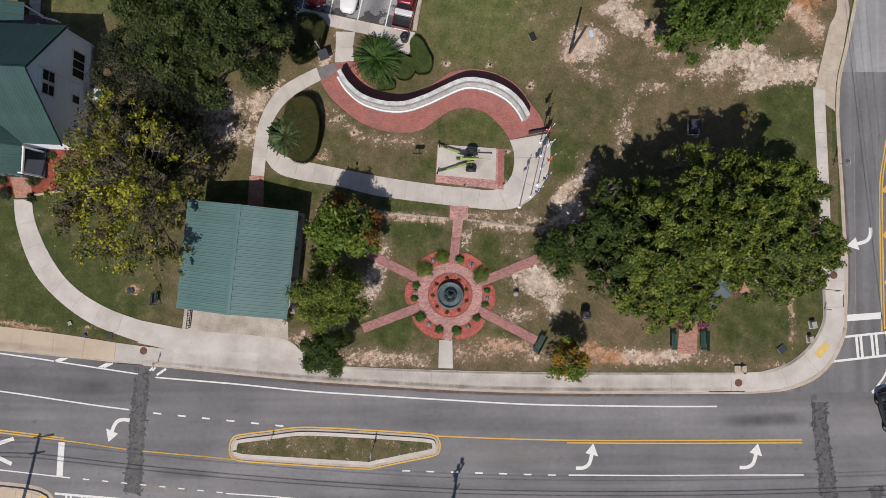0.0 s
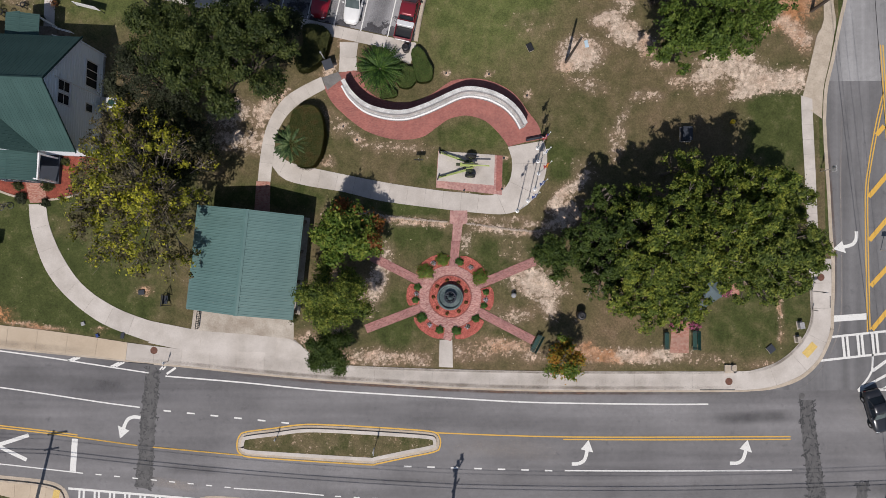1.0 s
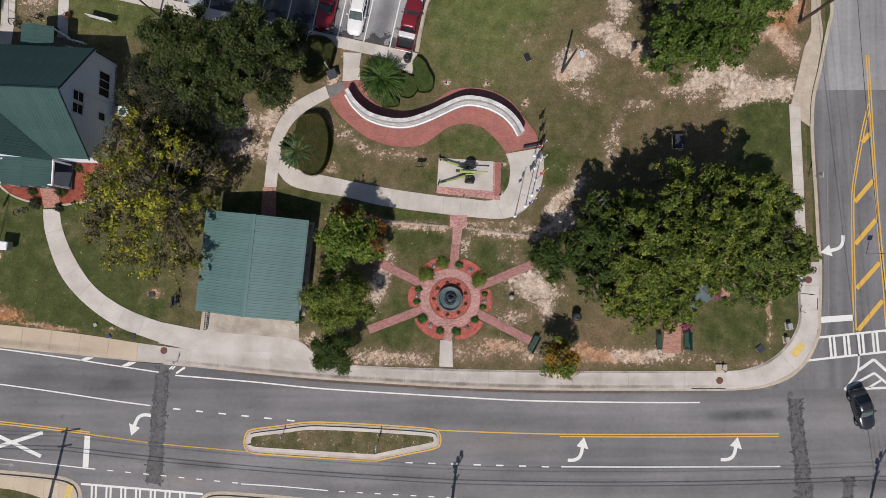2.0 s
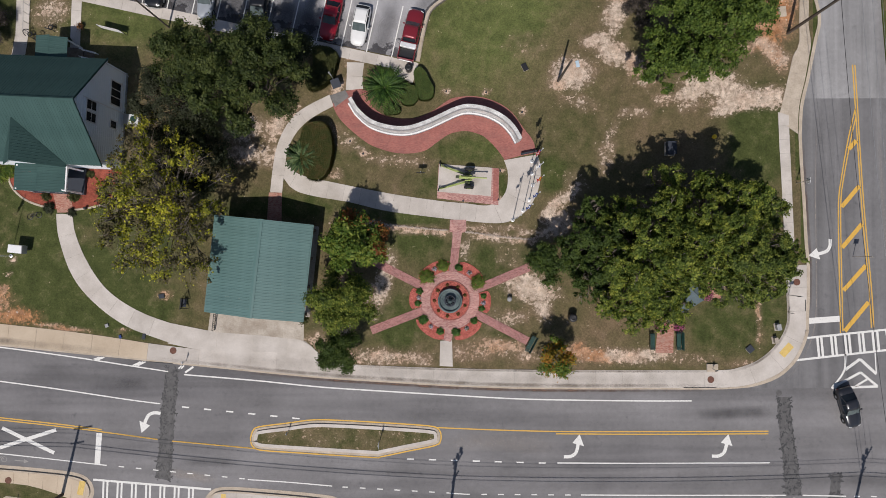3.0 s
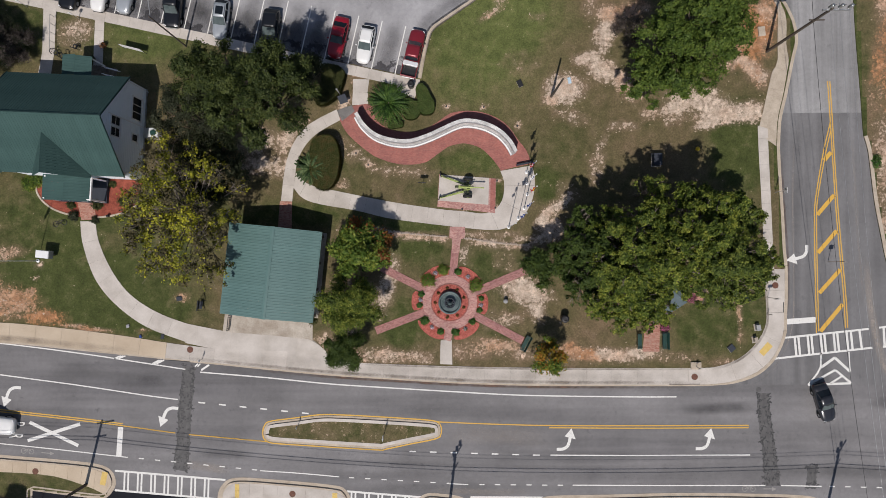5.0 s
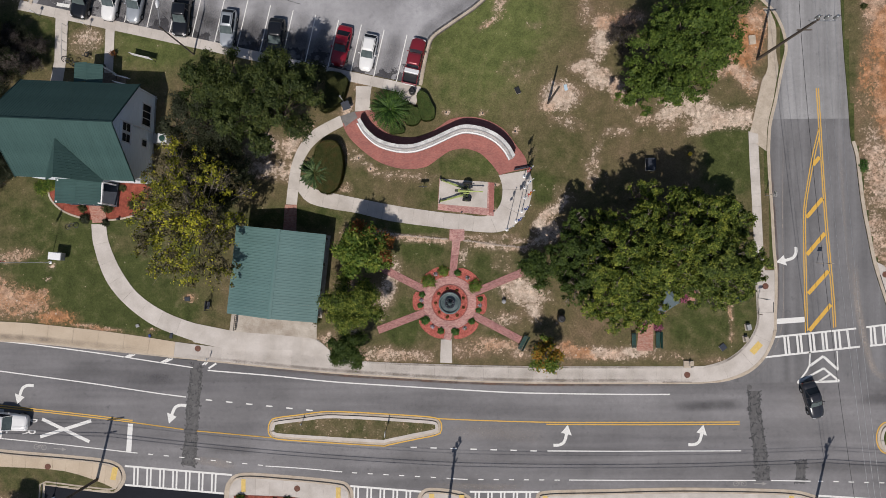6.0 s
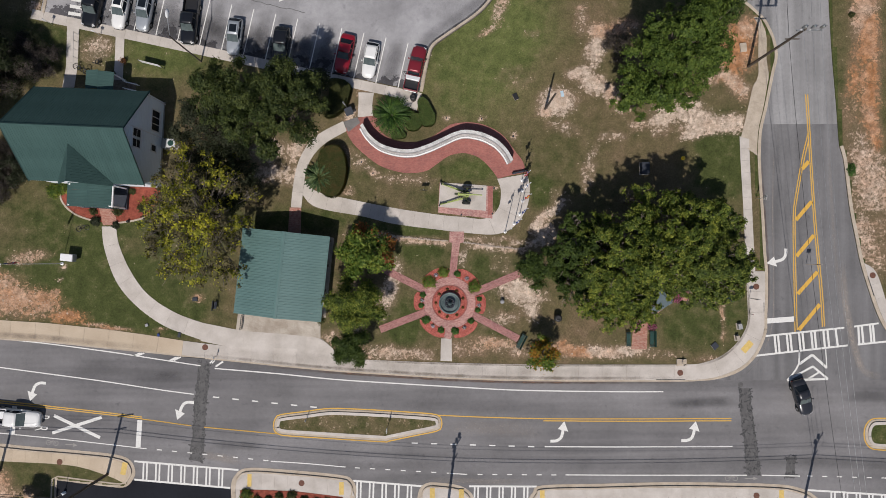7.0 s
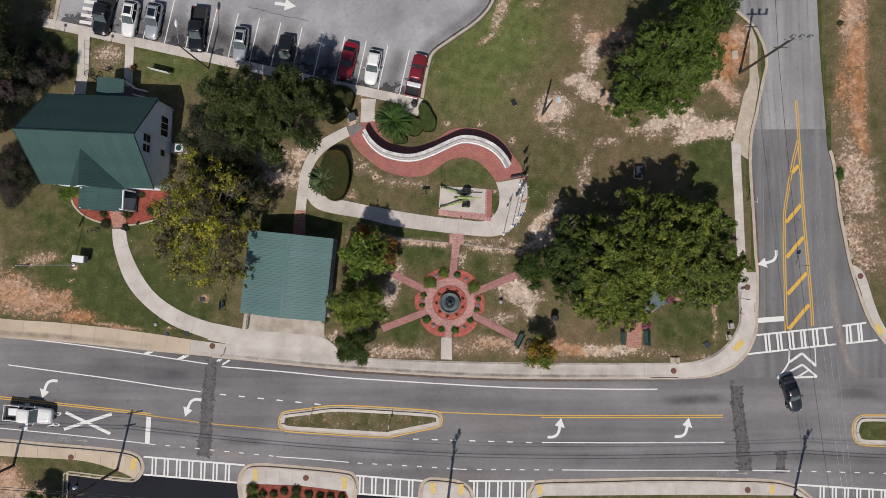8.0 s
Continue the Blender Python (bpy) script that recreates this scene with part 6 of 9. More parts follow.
def pavilion():
    W2, D2, ZE, ZR = 5.0, 4.97, 3.2, 4.2
    M = pose(-19.62, 3.65, G, 0, 0, -5.9)
    p = thing("pavilion", "open pavilion with a low green metal gable roof", "pavilion", m=M)
    s = math.hypot(W2, ZR - ZE)
    roof_slope(p, (0, -D2, ZR), (0, 1, 0), (W2, 0, ZE - ZR), 2 * D2, s, ROOF)
    roof_slope(p, (0, D2, ZR), (0, -1, 0), (-W2, 0, ZE - ZR), 2 * D2, s, ROOF)
    bm = bmesh.new()
    for sx in (1, -1):
        q = Matrix.Rotation(math.atan2(ZR - ZE, W2) * sx, 4, "Y")
        box(bm, 0.22, 2 * D2 + 0.05, 0.03, Matrix.Translation((sx * 0.1, 0, ZR + 0.015)) @ q)
    part("ridge_cap", bm, ROOF, p, "folded green ridge cap")
    for sx in (1, -1):
        part("fascia", box(bmesh.new(), 0.06, 2 * D2, 0.2, Matrix.Translation((sx * (W2 - 0.04), 0, ZE - 0.2))), WHITE, p, "white painted fascia board")
        part("gutter", box(bmesh.new(), 0.12, 2 * D2, 0.1, Matrix.Translation((sx * (W2 + 0.05), 0, ZE - 0.13)), bevel=0.02), ROOF, p)
    for sy in (1, -1):
        bm = prism(bmesh.new(), [(-W2 + 0.1, ZE - 0.06), (W2 - 0.1, ZE - 0.06), (0, ZR - 0.06)], -0.03, 0.03)
        bmesh.ops.transform(bm, matrix=Matrix.Translation((0, sy * (D2 - 0.25), 0)) @ Matrix.Rotation(radians(90), 4, "X"), verts=bm.verts[:])
        part("gable", bm, WOOD, p)
    for x in (-4.5, 0.0, 4.5):
        for y in (-4.5, -1.5, 1.5, 4.5):
            if x == 0.0 and abs(y) < 2:
                continue
            bm = box(bmesh.new(), 0.2, 0.2, ZE - 0.2 + (0.9 if x == 0 else 0.05), Matrix.Translation((x, y, 0)))
            box(bm, 0.32, 0.32, 0.35, Matrix.Translation((x, y, 0)), bevel=0.02)
            part("post", bm, WOOD, p)
    for x in (-4.5, 4.5):
        part("beam", box(bmesh.new(), 0.16, 9.4, 0.25, Matrix.Translation((x, 0, ZE - 0.3))), WOOD, p)
    part("back_wall", box(bmesh.new(), 9.2, 0.12, 2.7, Matrix.Translation((0, 4.6, 0))), WOOD, p, "boarded back wall")
    part("slab", box(bmesh.new(), 9.9, 9.7, 0.14, Matrix.Translation((0, 0.1, -0.1))), CONCRETE_DIRTY, p, "concrete floor slab")
    return p


def house():
    L2, D2, ZE, ZR = 6.75, 5.42, 4.2, 9.25
    M = pose(-41.65, 19.66, G, 0, 0, -2.6)
    h = thing("house", "two-storey white wooden house with a steep green metal roof", "house", m=M)
    s, k = math.hypot(D2, ZR - ZE), (ZR - ZE) / D2
    roof_slope(h, (-L2, 0, ZR), (1, 0, 0), (0, -D2, ZE - ZR), 2 * L2, s, ROOF_HOUSE)
    roof_slope(h, (L2, 0, ZR), (-1, 0, 0), (0, D2, ZE - ZR), 2 * L2, s, ROOF_HOUSE)
    bm = bmesh.new()
    for sy in (1, -1):
        box(bm, 2 * L2 + 0.04, 0.2, 0.03, Matrix.Translation((0, sy * 0.07, ZR - 0.03)) @ Matrix.Rotation(-math.atan(k) * sy, 4, "X"))
    part("ridge_cap", bm, ROOF_HOUSE, h)
    wx, wy = L2 - 0.32, D2 - 0.3
    for sx in (1, -1):
        bm = prism(bmesh.new(), [(-wy, 0), (wy, 0), (wy, ZE + 0.25), (0, ZR - 0.12), (-wy, ZE + 0.25)], -0.08, 0.08)
        bmesh.ops.transform(bm, matrix=Matrix.Translation((sx * wx, 0, 0)) @ Matrix.Rotation(radians(90), 4, "Z") @ Matrix.Rotation(radians(90), 4, "X"), verts=bm.verts[:])
        part("wall", bm, SIDING, h, "white gable wall of narrow boards")
        bm = bmesh.new()
        for j in range(26):
            z = 0.15 + j * 0.35
            half = wy if z < ZE + 0.2 else wy * (ZR - 0.15 - z) / (ZR - ZE - 0.35)
            if half > 0.3:
                box(bm, 0.03, 2 * half - 0.05, 0.02, Matrix.Translation((sx * (wx + 0.085), 0, z)))
        part("siding", bm, SIDING, h)
        for sy in (1, -1):
            q = Matrix.Translation((sx * (L2 - 0.04), sy * D2 / 2, (ZE + ZR) / 2 - 0.16)) @ Matrix.Rotation(-math.atan(k) * sy, 4, "X")
            part("bargeboard", box(bmesh.new(), 0.05, s, 0.18, q), ROOF_HOUSE, h, "dark green bargeboard")
    for sy in (1, -1):
        part("wall", box(bmesh.new(), 2 * wx, 0.16, ZE + 0.1, Matrix.Translation((0, sy * wy, 0))), SIDING, h)
        part("soffit", box(bmesh.new(), 2 * L2 - 0.1, 0.3, 0.06, Matrix.Translation((0, sy * (D2 - 0.16), ZE - 0.12))), WHITE, h)
    part("foundation", box(bmesh.new(), 2 * wx + 0.2, 2 * wy + 0.2, 0.3), GRANITE, h)
    east = Matrix.Translation((wx + 0.09, 0, 0)) @ Matrix.Rotation(radians(90), 4, "Z")
    window(h, east @ Matrix.Translation((2.45, 0, 1.3)), 2.5, 1.7, 3, 1)
    window(h, east @ Matrix.Translation((-0.95, 0, 5.35)), 1.0, 1.5, 1, 2)
    window(h, east @ Matrix.Translation((0.22, 0, 5.35)), 1.0, 1.5, 1, 2)
    window(h, east @ Matrix.Translation((-0.8, 0, 1.8)), 0.85, 1.0, 1, 1)
    for y, z0, z1 in ((0.75, 0.0, 7.5), (-4.9, 0.0, 4.2), (4.95, 0.0, 4.2)):
        part("downpipe", rod(bmesh.new(), (wx + 0.16, y, z0), (wx + 0.16, y, z1), 0.05), WHITE, h)
    # cross gable over the entrance
    c, w, zr = -0.05, 3.2, 7.75
    fall = (zr - ZE) / w
    y_in, y_out = -(ZR - zr) / k, -D2 - 0.3
    for sx in (1, -1):
        bm = bmesh.new()
        a, b = Vector((c, y_in, zr + 0.05)), Vector((c, y_out, zr + 0.05))
        e0, e1 = Vector((c + sx * w, -D2, ZE + 0.05)), Vector((c + sx * w, y_out, ZE + 0.05))
        top = [bm.verts.new(v) for v in (a, b, e1, e0)]
        low = [bm.verts.new(v - Vector((0, 0, 0.05))) for v in (a, b, e1, e0)]
        bm.faces.new(top)
        bm.faces.new(low[::-1])
        for i in range(4):
            bm.faces.new((top[i], top[(i + 1) % 4], low[(i + 1) % 4], low[i]))
        bmesh.ops.recalc_face_normals(bm, faces=bm.faces[:])
        slope_ob = part("gable_roof", bm, ROOF_HOUSE, h, "steep cross gable of green metal")
        for i in range(11):
            y = y_out + 0.15 + i * 0.305
            t = min(1.0, max(0.03, (y_in - y) / (y_in + D2)))
            bm = rod(bmesh.new(), (c, y, zr + 0.06), (c + sx * w * t, y, zr + 0.06 - w * t * fall), 0.022, seg=5)
            part("rib", bm, ROOF_HOUSE, slope_ob)
    bm = prism(bmesh.new(), [(c - w + 0.2, ZE - 0.3), (c + w - 0.2, ZE - 0.3), (c + w - 0.2, ZE), (c, zr - 0.15), (c - w + 0.2, ZE)], -0.06, 0.06)
    bmesh.ops.transform(bm, matrix=Matrix.Translation((0, -D2 + 0.05, 0)) @ Matrix.Rotation(radians(90), 4, "X"), verts=bm.verts[:])
    part("gable", bm, SIDING, h)
    # front porch
    px, pw, py0, py1 = -0.27, 2.62, -D2 + 0.2, -8.15
    for sx in (1, -1):
        roof_slope(h, (px, py1, 3.55) if sx > 0 else (px, py0, 3.55), (0, sx, 0), (sx * pw, 0, -0.45), py0 - py1, math.hypot(pw, 0.45), ROOF_HOUSE)
    for x in (px - 2.35, px - 0.8, px + 0.8, px + 2.75):
        for y in (py1 + 0.2, py1 + 0.2 + (0 if abs(x - px) < 1 else 2.4)):
            part("post", box(bmesh.new(), 0.16, 0.16, 3.0, Matrix.Translation((x, y, 0.2))), WHITE, h)
    part("porch_floor", box(bmesh.new(), 5.6, 2.75, 0.4, Matrix.Translation((px + 0.2, (py0 + py1) / 2, 0))), TABLE_GREY, h, "dark painted porch floor")
    part("porch_beam", box(bmesh.new(), 5.3, 0.14, 0.2, Matrix.Translation((px + 0.2, py1 + 0.2, 2.95))), WHITE, h)
    part("porch_beam", box(bmesh.new(), 0.14, 2.6, 0.2, Matrix.Translation((px + 2.75, py1 + 1.4, 2.95))), WHITE, h)
    part("front_door", box(bmesh.new(), 1.0, 0.06, 2.1, Matrix.Translation((px, -D2 + 0.2, 0.4))), GLASS, h, "dark front door")
    # back porch
    bx, by = 0.15, D2 + 0.2
    for sx in (1, -1):
        roof_slope(h, (bx, by, 3.45) if sx > 0 else (bx, by + 2.3, 3.45), (0, sx, 0), (sx * 1.65, 0, -0.4), 2.2, math.hypot(1.65, 0.4), ROOF_HOUSE)
    for x in (bx - 1.5, bx + 1.5):
        part("post", box(bmesh.new(), 0.14, 0.14, 3.0, Matrix.Translation((x, by + 2.0, 0))), WHITE, h)
    part("porch_floor", box(bmesh.new(), 3.2, 2.1, 0.4, Matrix.Translation((bx, by + 1.0, 0))), WOOD, h)
    for y in (by + 0.9, by + 1.7):
        bm = bmesh.new()
        for z in (0.95, 0.5):
            rod(bm, (bx + 1.7, y, z + 0.35), (bx + 3.3, y - 0.25, z - 0.1), 0.04, seg=6)
        part("handrail", bm, WHITE, h)
    for j in range(3):
        part("step", box(bmesh.new(), 0.35, 1.4, 0.3 - j * 0.1, Matrix.Translation((bx + 1.8 + j * 0.35, by + 1.2, 0))), WOOD, h)
    return h


pavilion()
house()

def gazebo():
    x, y = (23.10, 2.05)
    g = thing("gazebo", "eight-sided gazebo with a blue-grey shingled roof under the trees", "gazebo", m=pose(x, y, G, 0, 0, 10))
    R = 2.9
    ring = [(R * math.cos(radians(45 * k)), R * math.sin(radians(45 * k))) for k in range(8)]
    for k in range(8):
        (ax, ay), (bx, by) = ring[k], ring[(k + 1) % 8]
        bm = bmesh.new()
        v = [bm.verts.new(p) for p in ((ax, ay, 2.7), (bx, by, 2.7), (0, 0, 4.5), (ax, ay, 2.62), (bx, by, 2.62), (0, 0, 4.4))]
        for f in ((0, 1, 2), (5, 4, 3), (0, 3, 4, 1), (1, 4, 5, 2), (2, 5, 3, 0)):
            bm.faces.new([v[i] for i in f])
        seg = part("roof_panel", bm, SLATE, g)
        part("hip", rod(bmesh.new(), (ax, ay, 2.72), (0, 0, 4.53), 0.06, seg=6), SLATE, g)
        part("post", box(bmesh.new(), 0.14, 0.14, 2.6, Matrix.Translation((ax * 0.88, ay * 0.88, 0.1))), WHITE, g)
        if k != 5:
            part("rail", rod(bmesh.new(), (ax * 0.88, ay * 0.88, 1.0), (bx * 0.88, by * 0.88, 1.0), 0.05, seg=6), WHITE, g)
    part("floor", turned(bmesh.new(), [(3.0, 0), (3.0, 0.15), (0, 0.15)], 8), WOOD, g)
    part("finial", turned(bmesh.new(), [(0.12, 4.4), (0.16, 4.6), (0.05, 4.75), (0, 5.0)], 10), WHITE, g)


gazebo()


# ---- trees and shrubs ----
def leaf_mesh(name, centres, normals, size, materials, slots, seed):
    """Many small four-cornered leaves, each folded a little along its rib."""
    g = np.random.default_rng(seed)
    n = len(centres)
    nrm = normals / np.maximum(1e-6, np.linalg.norm(normals, axis=1))[:, None]
    t = g.normal(size=(n, 3))
    t -= nrm * (t * nrm).sum(1)[:, None]
    t /= np.maximum(1e-6, np.linalg.norm(t, axis=1))[:, None]
    b = np.cross(nrm, t)
    s = size * g.uniform(0.6, 1.35, n)[:, None]
    quad = np.stack([centres + t * s, centres + b * s * 0.62 + nrm * s * 0.22, centres - t * s, centres - b * s * 0.62 + nrm * s * 0.22], 1).reshape(-1, 3)
    me = bpy.data.meshes.new(name)
    me.vertices.add(4 * n)
    me.vertices.foreach_set("co", quad.astype(np.float32).ravel())
    me.loops.add(4 * n)
    me.loops.foreach_set("vertex_index", np.arange(4 * n, dtype=np.int32))
    me.polygons.add(n)
    me.polygons.foreach_set("loop_start", np.arange(0, 4 * n, 4, dtype=np.int32))
    for m in materials:
        me.materials.append(m)
    me.polygons.foreach_set("material_index", np.asarray(slots, dtype=np.int32))
    me.update(calc_edges=True)
    return me


def blob_leaves(lobes, n, seed, up=0.35, fill=0.45, flat=0.85, bunch=14, spread=1.0):
    """Leaves in bunches on and just inside a heap of rounded lobes (x, y, z, r)."""
    g = np.random.default_rng(seed)
    lob = np.array(lobes)
    w = lob[:, 3] ** 2
    m = max(1, n // bunch)
    k = g.choice(len(lob), size=m, p=w / w.sum())
    d = g.normal(size=(m, 3))
    d[:, 2] = np.abs(d[:, 2]) * g.choice([1, 1, 1, -0.6], size=m)
    d /= np.linalg.norm(d, axis=1)[:, None]
    r = lob[k, 3] * (1 - fill * g.random(m) ** 1.3) * (1 + 0.16 * g.normal(size=m))
    c = lob[k, :3] + d * r[:, None] * np.array([1, 1, flat])
    wide = spread * (0.10 + 0.11 * np.sqrt(lob[k, 3]))
    own = g.integers(0, m, size=n)
    c = c[own] + g.normal(size=(n, 3)) * wide[own][:, None] * np.array([1, 1, 0.6])
    nrm = d[own] * 0.8 + g.normal(size=(n, 3)) * 0.45 + np.array([0, 0, up])
    return c, nrm


def tree(label, place, R, z_mid, lobes_n, leaves, size, materials, share, seed, bunch=14, tip=0.0, trunk=0.25, flat=0.62, group="park trees", twigs=0, gaps=0.0, sx=1.0, sy=1.0, lobe=0.42, turn=0.0, fine=0.55, spread=1.0, droop=0.70, bark=None):
    """A trunk with limbs that reach into each lobe of an uneven crown. z_mid: height of the crown's middle."""
    x, y = place
    r = random.Random(seed)
    ob = thing("tree", label, "tree", group, m=pose(x, y, G - 0.02, 0, 0, turn))
    lobes = []
    for k in range(lobes_n):
        a = 2.399963 * k + r.uniform(-0.4, 0.4)
        q = math.sqrt((k + 0.5) / lobes_n) * r.uniform(0.82, 1.08)
        rho = R * 0.78 * q
        z = z_mid + R * flat * (droop * (1 - q * q) + r.uniform(-0.42, 0.26))
        lobes.append((rho * math.cos(a) * sx, rho * math.sin(a) * sy, z, R * lobe * r.uniform(0.62, 1.05) * (1.0 - 0.25 * q)))
    bm = bmesh.new()
    fork = z_mid * 0.42
    rod(bm, (0, 0, 0), (r.uniform(-0.1, 0.1), r.uniform(-0.1, 0.1), fork), trunk * 1.25, trunk * 0.85, 9)
    for lx, ly, lz, lr in lobes:
        mx, my, mz = lx * 0.42 + r.uniform(-0.3, 0.3), ly * 0.42 + r.uniform(-0.3, 0.3), fork + (lz - fork) * 0.55
        rod(bm, (0, 0, fork * 0.92), (mx, my, mz), trunk * 0.5, trunk * 0.28, 6)
        rod(bm, (mx, my, mz), (lx, ly, lz + lr * 0.3), trunk * 0.28, 0.03, 5)
        for _ in range(twigs):
            u = Vector((r.gauss(0, 1), r.gauss(0, 1), r.gauss(0.3, 0.8))).normalized() * lr * r.uniform(0.7, 1.15)
            s = Vector((mx, my, mz)).lerp(Vector((lx, ly, lz)), r.uniform(0.3, 1.0))
            rod(bm, s, Vector((lx, ly, lz)) + u, 0.03, 0.008, 4)
    part("trunk", bm, bark or BARK, ob, "forking grey-brown trunk and limbs", smooth=True)
    c, nrm = blob_leaves(lobes, leaves, seed, bunch=bunch, spread=spread)
    if gaps:
        keep = np.array([noise.noise((v[0] * fine + seed, v[1] * fine, v[2] * fine)) > gaps for v in c])
        c, nrm = c[keep], nrm[keep]
    patch = np.array([noise.noise((v[0] * 0.45, v[1] * 0.45 + seed * 3, v[2] * 0.45)) for v in c]) + np.random.default_rng(seed + 5).normal(size=len(c)) * 0.15 + tip * (c[:, 1] * 0.7 + c[:, 0] * 0.5) / R
    slots = (patch > share).astype(int) if len(materials) > 1 else np.zeros(len(c), int)
    crown = new("crown", leaf_mesh("crown", c, nrm, size, materials, slots, seed))
    crown.parent = ob
    return ob


# the great oaks on the corner
for p, R, z, n, sd in (((14.4, 6.2), 4.1, 5.2, 19000, 11), ((13.6, 9.2), 1.7, 5.6, 4500, 38), ((18.3, 6.3), 5.7, 7.6, 34000, 12), ((24.9, 8.3), 6.0, 7.4, 36000, 13), ((27.47, 4.91), 5.6, 6.4, 30000, 14), ((17.68, 1.76), 4.9, 5.4, 24000, 15), ((21.89, 5.22), 5.0, 7.2, 25000, 16), ((20.48, 0.11), 3.4, 4.8, 11000, 18), ((21.4, 2.4), 2.0, 6.0, 4500, 29), ((32.3, 4.7), 2.4, 5.2, 3600, 37), ((14.22, 3.07), 3.7, 3.9, 14000, 27), ((30.58, 2.43), 2.9, 4.2, 9000, 28), ((29.5, 8.6), 4.2, 4.6, 20000, 19), ((27.80, 2.45), 3.4, 4.4, 12000, 20)):
    # westmost three crowns: darker leaf colour, partly for dark foliage, partly painted shade
    tree("broad oak with an uneven dense olive-green crown", p, R, z, 38, int(n * 1.65), 0.116, [PINE_OAK if p[0] < 14.5 else OAK if p[0] < 25.5 else OAK_DEEP], 0, sd, bunch=26, trunk=0.34, group="oaks on the corner", turn=sd * 47, flat=0.78, lobe=0.2, gaps=-0.06, fine=1.1, spread=0.75, twigs=5, bark=TWIG)
tree("young oak standing at the edge of the group", (20.9, 12.3), 2.1, 5.6, 12, 9000, 0.094, [OAK], 0, 24, bunch=20, trunk=0.14, group="oaks on the corner", flat=0.8, lobe=0.3, gaps=-0.06, fine=1.2, twigs=4)
tree("thin half-bare oak among the others", (24.6, 11.6), 2.6, 6.6, 14, 4200, 0.10, [OAK_DEEP], 0, 25, bunch=24, trunk=0.16, group="oaks on the corner", flat=0.5, lobe=0.26, gaps=-0.02, fine=0.8, twigs=8)
tree("dark small-leaved tree beside the oaks", (10.10, 4.35), 2.7, 3.2, 12, 13000, 0.10, [PINE_OAK], 0, 17, trunk=0.16, flat=0.7, gaps=-0.25, fine=1.0, lobe=0.34)
# upper side-street tree
tree("large dense dark green tree near the side street", (24.3, 27.7), 8.5, 7.4, 54, 96000, 0.12, [STREET_OAK], 0, 21, bunch=26, trunk=0.36, sx=0.68, sy=1.1, turn=-38, flat=0.72, lobe=0.2, gaps=-0.14, fine=0.85, spread=0.75)
tree("dense green tree at the foot of a larger one", (21.4, 24.0), 3.1, 4.6, 16, 17000, 0.112, [STREET_OAK], 0, 26, bunch=20, trunk=0.2, flat=0.7, lobe=0.3, gaps=-0.15, fine=1.0, spread=0.8)
tree("small dark green tree beside a larger one", (28.81, 33.73), 4.0, 5.5, 10, 14000, 0.135, [PINE_OAK], 0, 22, trunk=0.2)
# trees beside the house
tree("broad green oak near the parking lot", (-18.9, 21.3), 6.4, 9.4, 30, 62000, 0.108, [LOT_OAK], 0, 31, bunch=18, trunk=0.34, sx=1.15, sy=0.95, flat=0.75, lobe=0.24, gaps=-0.15, fine=1.0, spread=0.85)
tree("green oak leaning over the parking walk", (-24.37, 23.81), 4.6, 7.8, 16, 26000, 0.108, [LOT_OAK], 0, 32, bunch=24, trunk=0.25, flat=0.6, lobe=0.28, gaps=-0.22, fine=0.9)
tree("small green tree at the hedge", (-16.4, 24.5), 3.0, 4.4, 10, 11000, 0.12, [CEDAR], 0, 35, trunk=0.15)
tree("thin grey-green tree with bare twigs beside the house", (-27.63, 20.31), 5.2, 5.2, 22, 22000, 0.09, [GREY_LEAF], 0, 33, bunch=20, trunk=0.2, twigs=12, gaps=-0.25, fine=0.9, lobe=0.28)
tree("dark grey-green tree with fine leaves", (-26.2, 14.8), 5.0, 3.8, 30, 40000, 0.094, [CEDAR, GREY_LEAF], 0.3, 34, bunch=24, trunk=0.22, twigs=5, gaps=-0.3, fine=0.9, sy=1.1, lobe=0.28)
tree("sparse tree with yellowing leaves and bare twigs", (-27.8, 10.1), 8.9, 6.4, 80, 19000, 0.125, [YELLOW_LEAF, DRY_LEAF], 0.07, 36, bunch=24, trunk=0.2, twigs=10, sx=0.9, sy=1.12, flat=0.5, lobe=0.20, spread=0.8, bark=TWIG)
# trees along the pavilion
tree("round maple, green with reddening tips", (-9.77, 6.40), 3.5, 3.8, 20, 12500, 0.15, [MAPLE, RED_LEAF], 0.60, 41, tip=1.3, trunk=0.16, flat=0.9, lobe=0.33)
tree("olive-green tree beside the pavilion", (-11.05, 0.46), 3.75, 4.0, 15, 19000, 0.10, [OAK], 0, 42, trunk=0.18, flat=0.85, lobe=0.35)
tree("small dark green tree by the pavement", (-11.53, -4.62), 2.5, 3.2, 11, 12000, 0.092, [PINE_OAK], 0, 43, trunk=0.13, flat=0.9, lobe=0.36)
tree("young maple turning orange beside the pavement", (10.59, -5.44), 2.3, 2.6, 15, 5600, 0.115, [MAPLE, ORANGE_LEAF], 0.0, 44, gaps=-0.16, fine=1.4, twigs=4, trunk=0.09, flat=1.0, lobe=0.36)
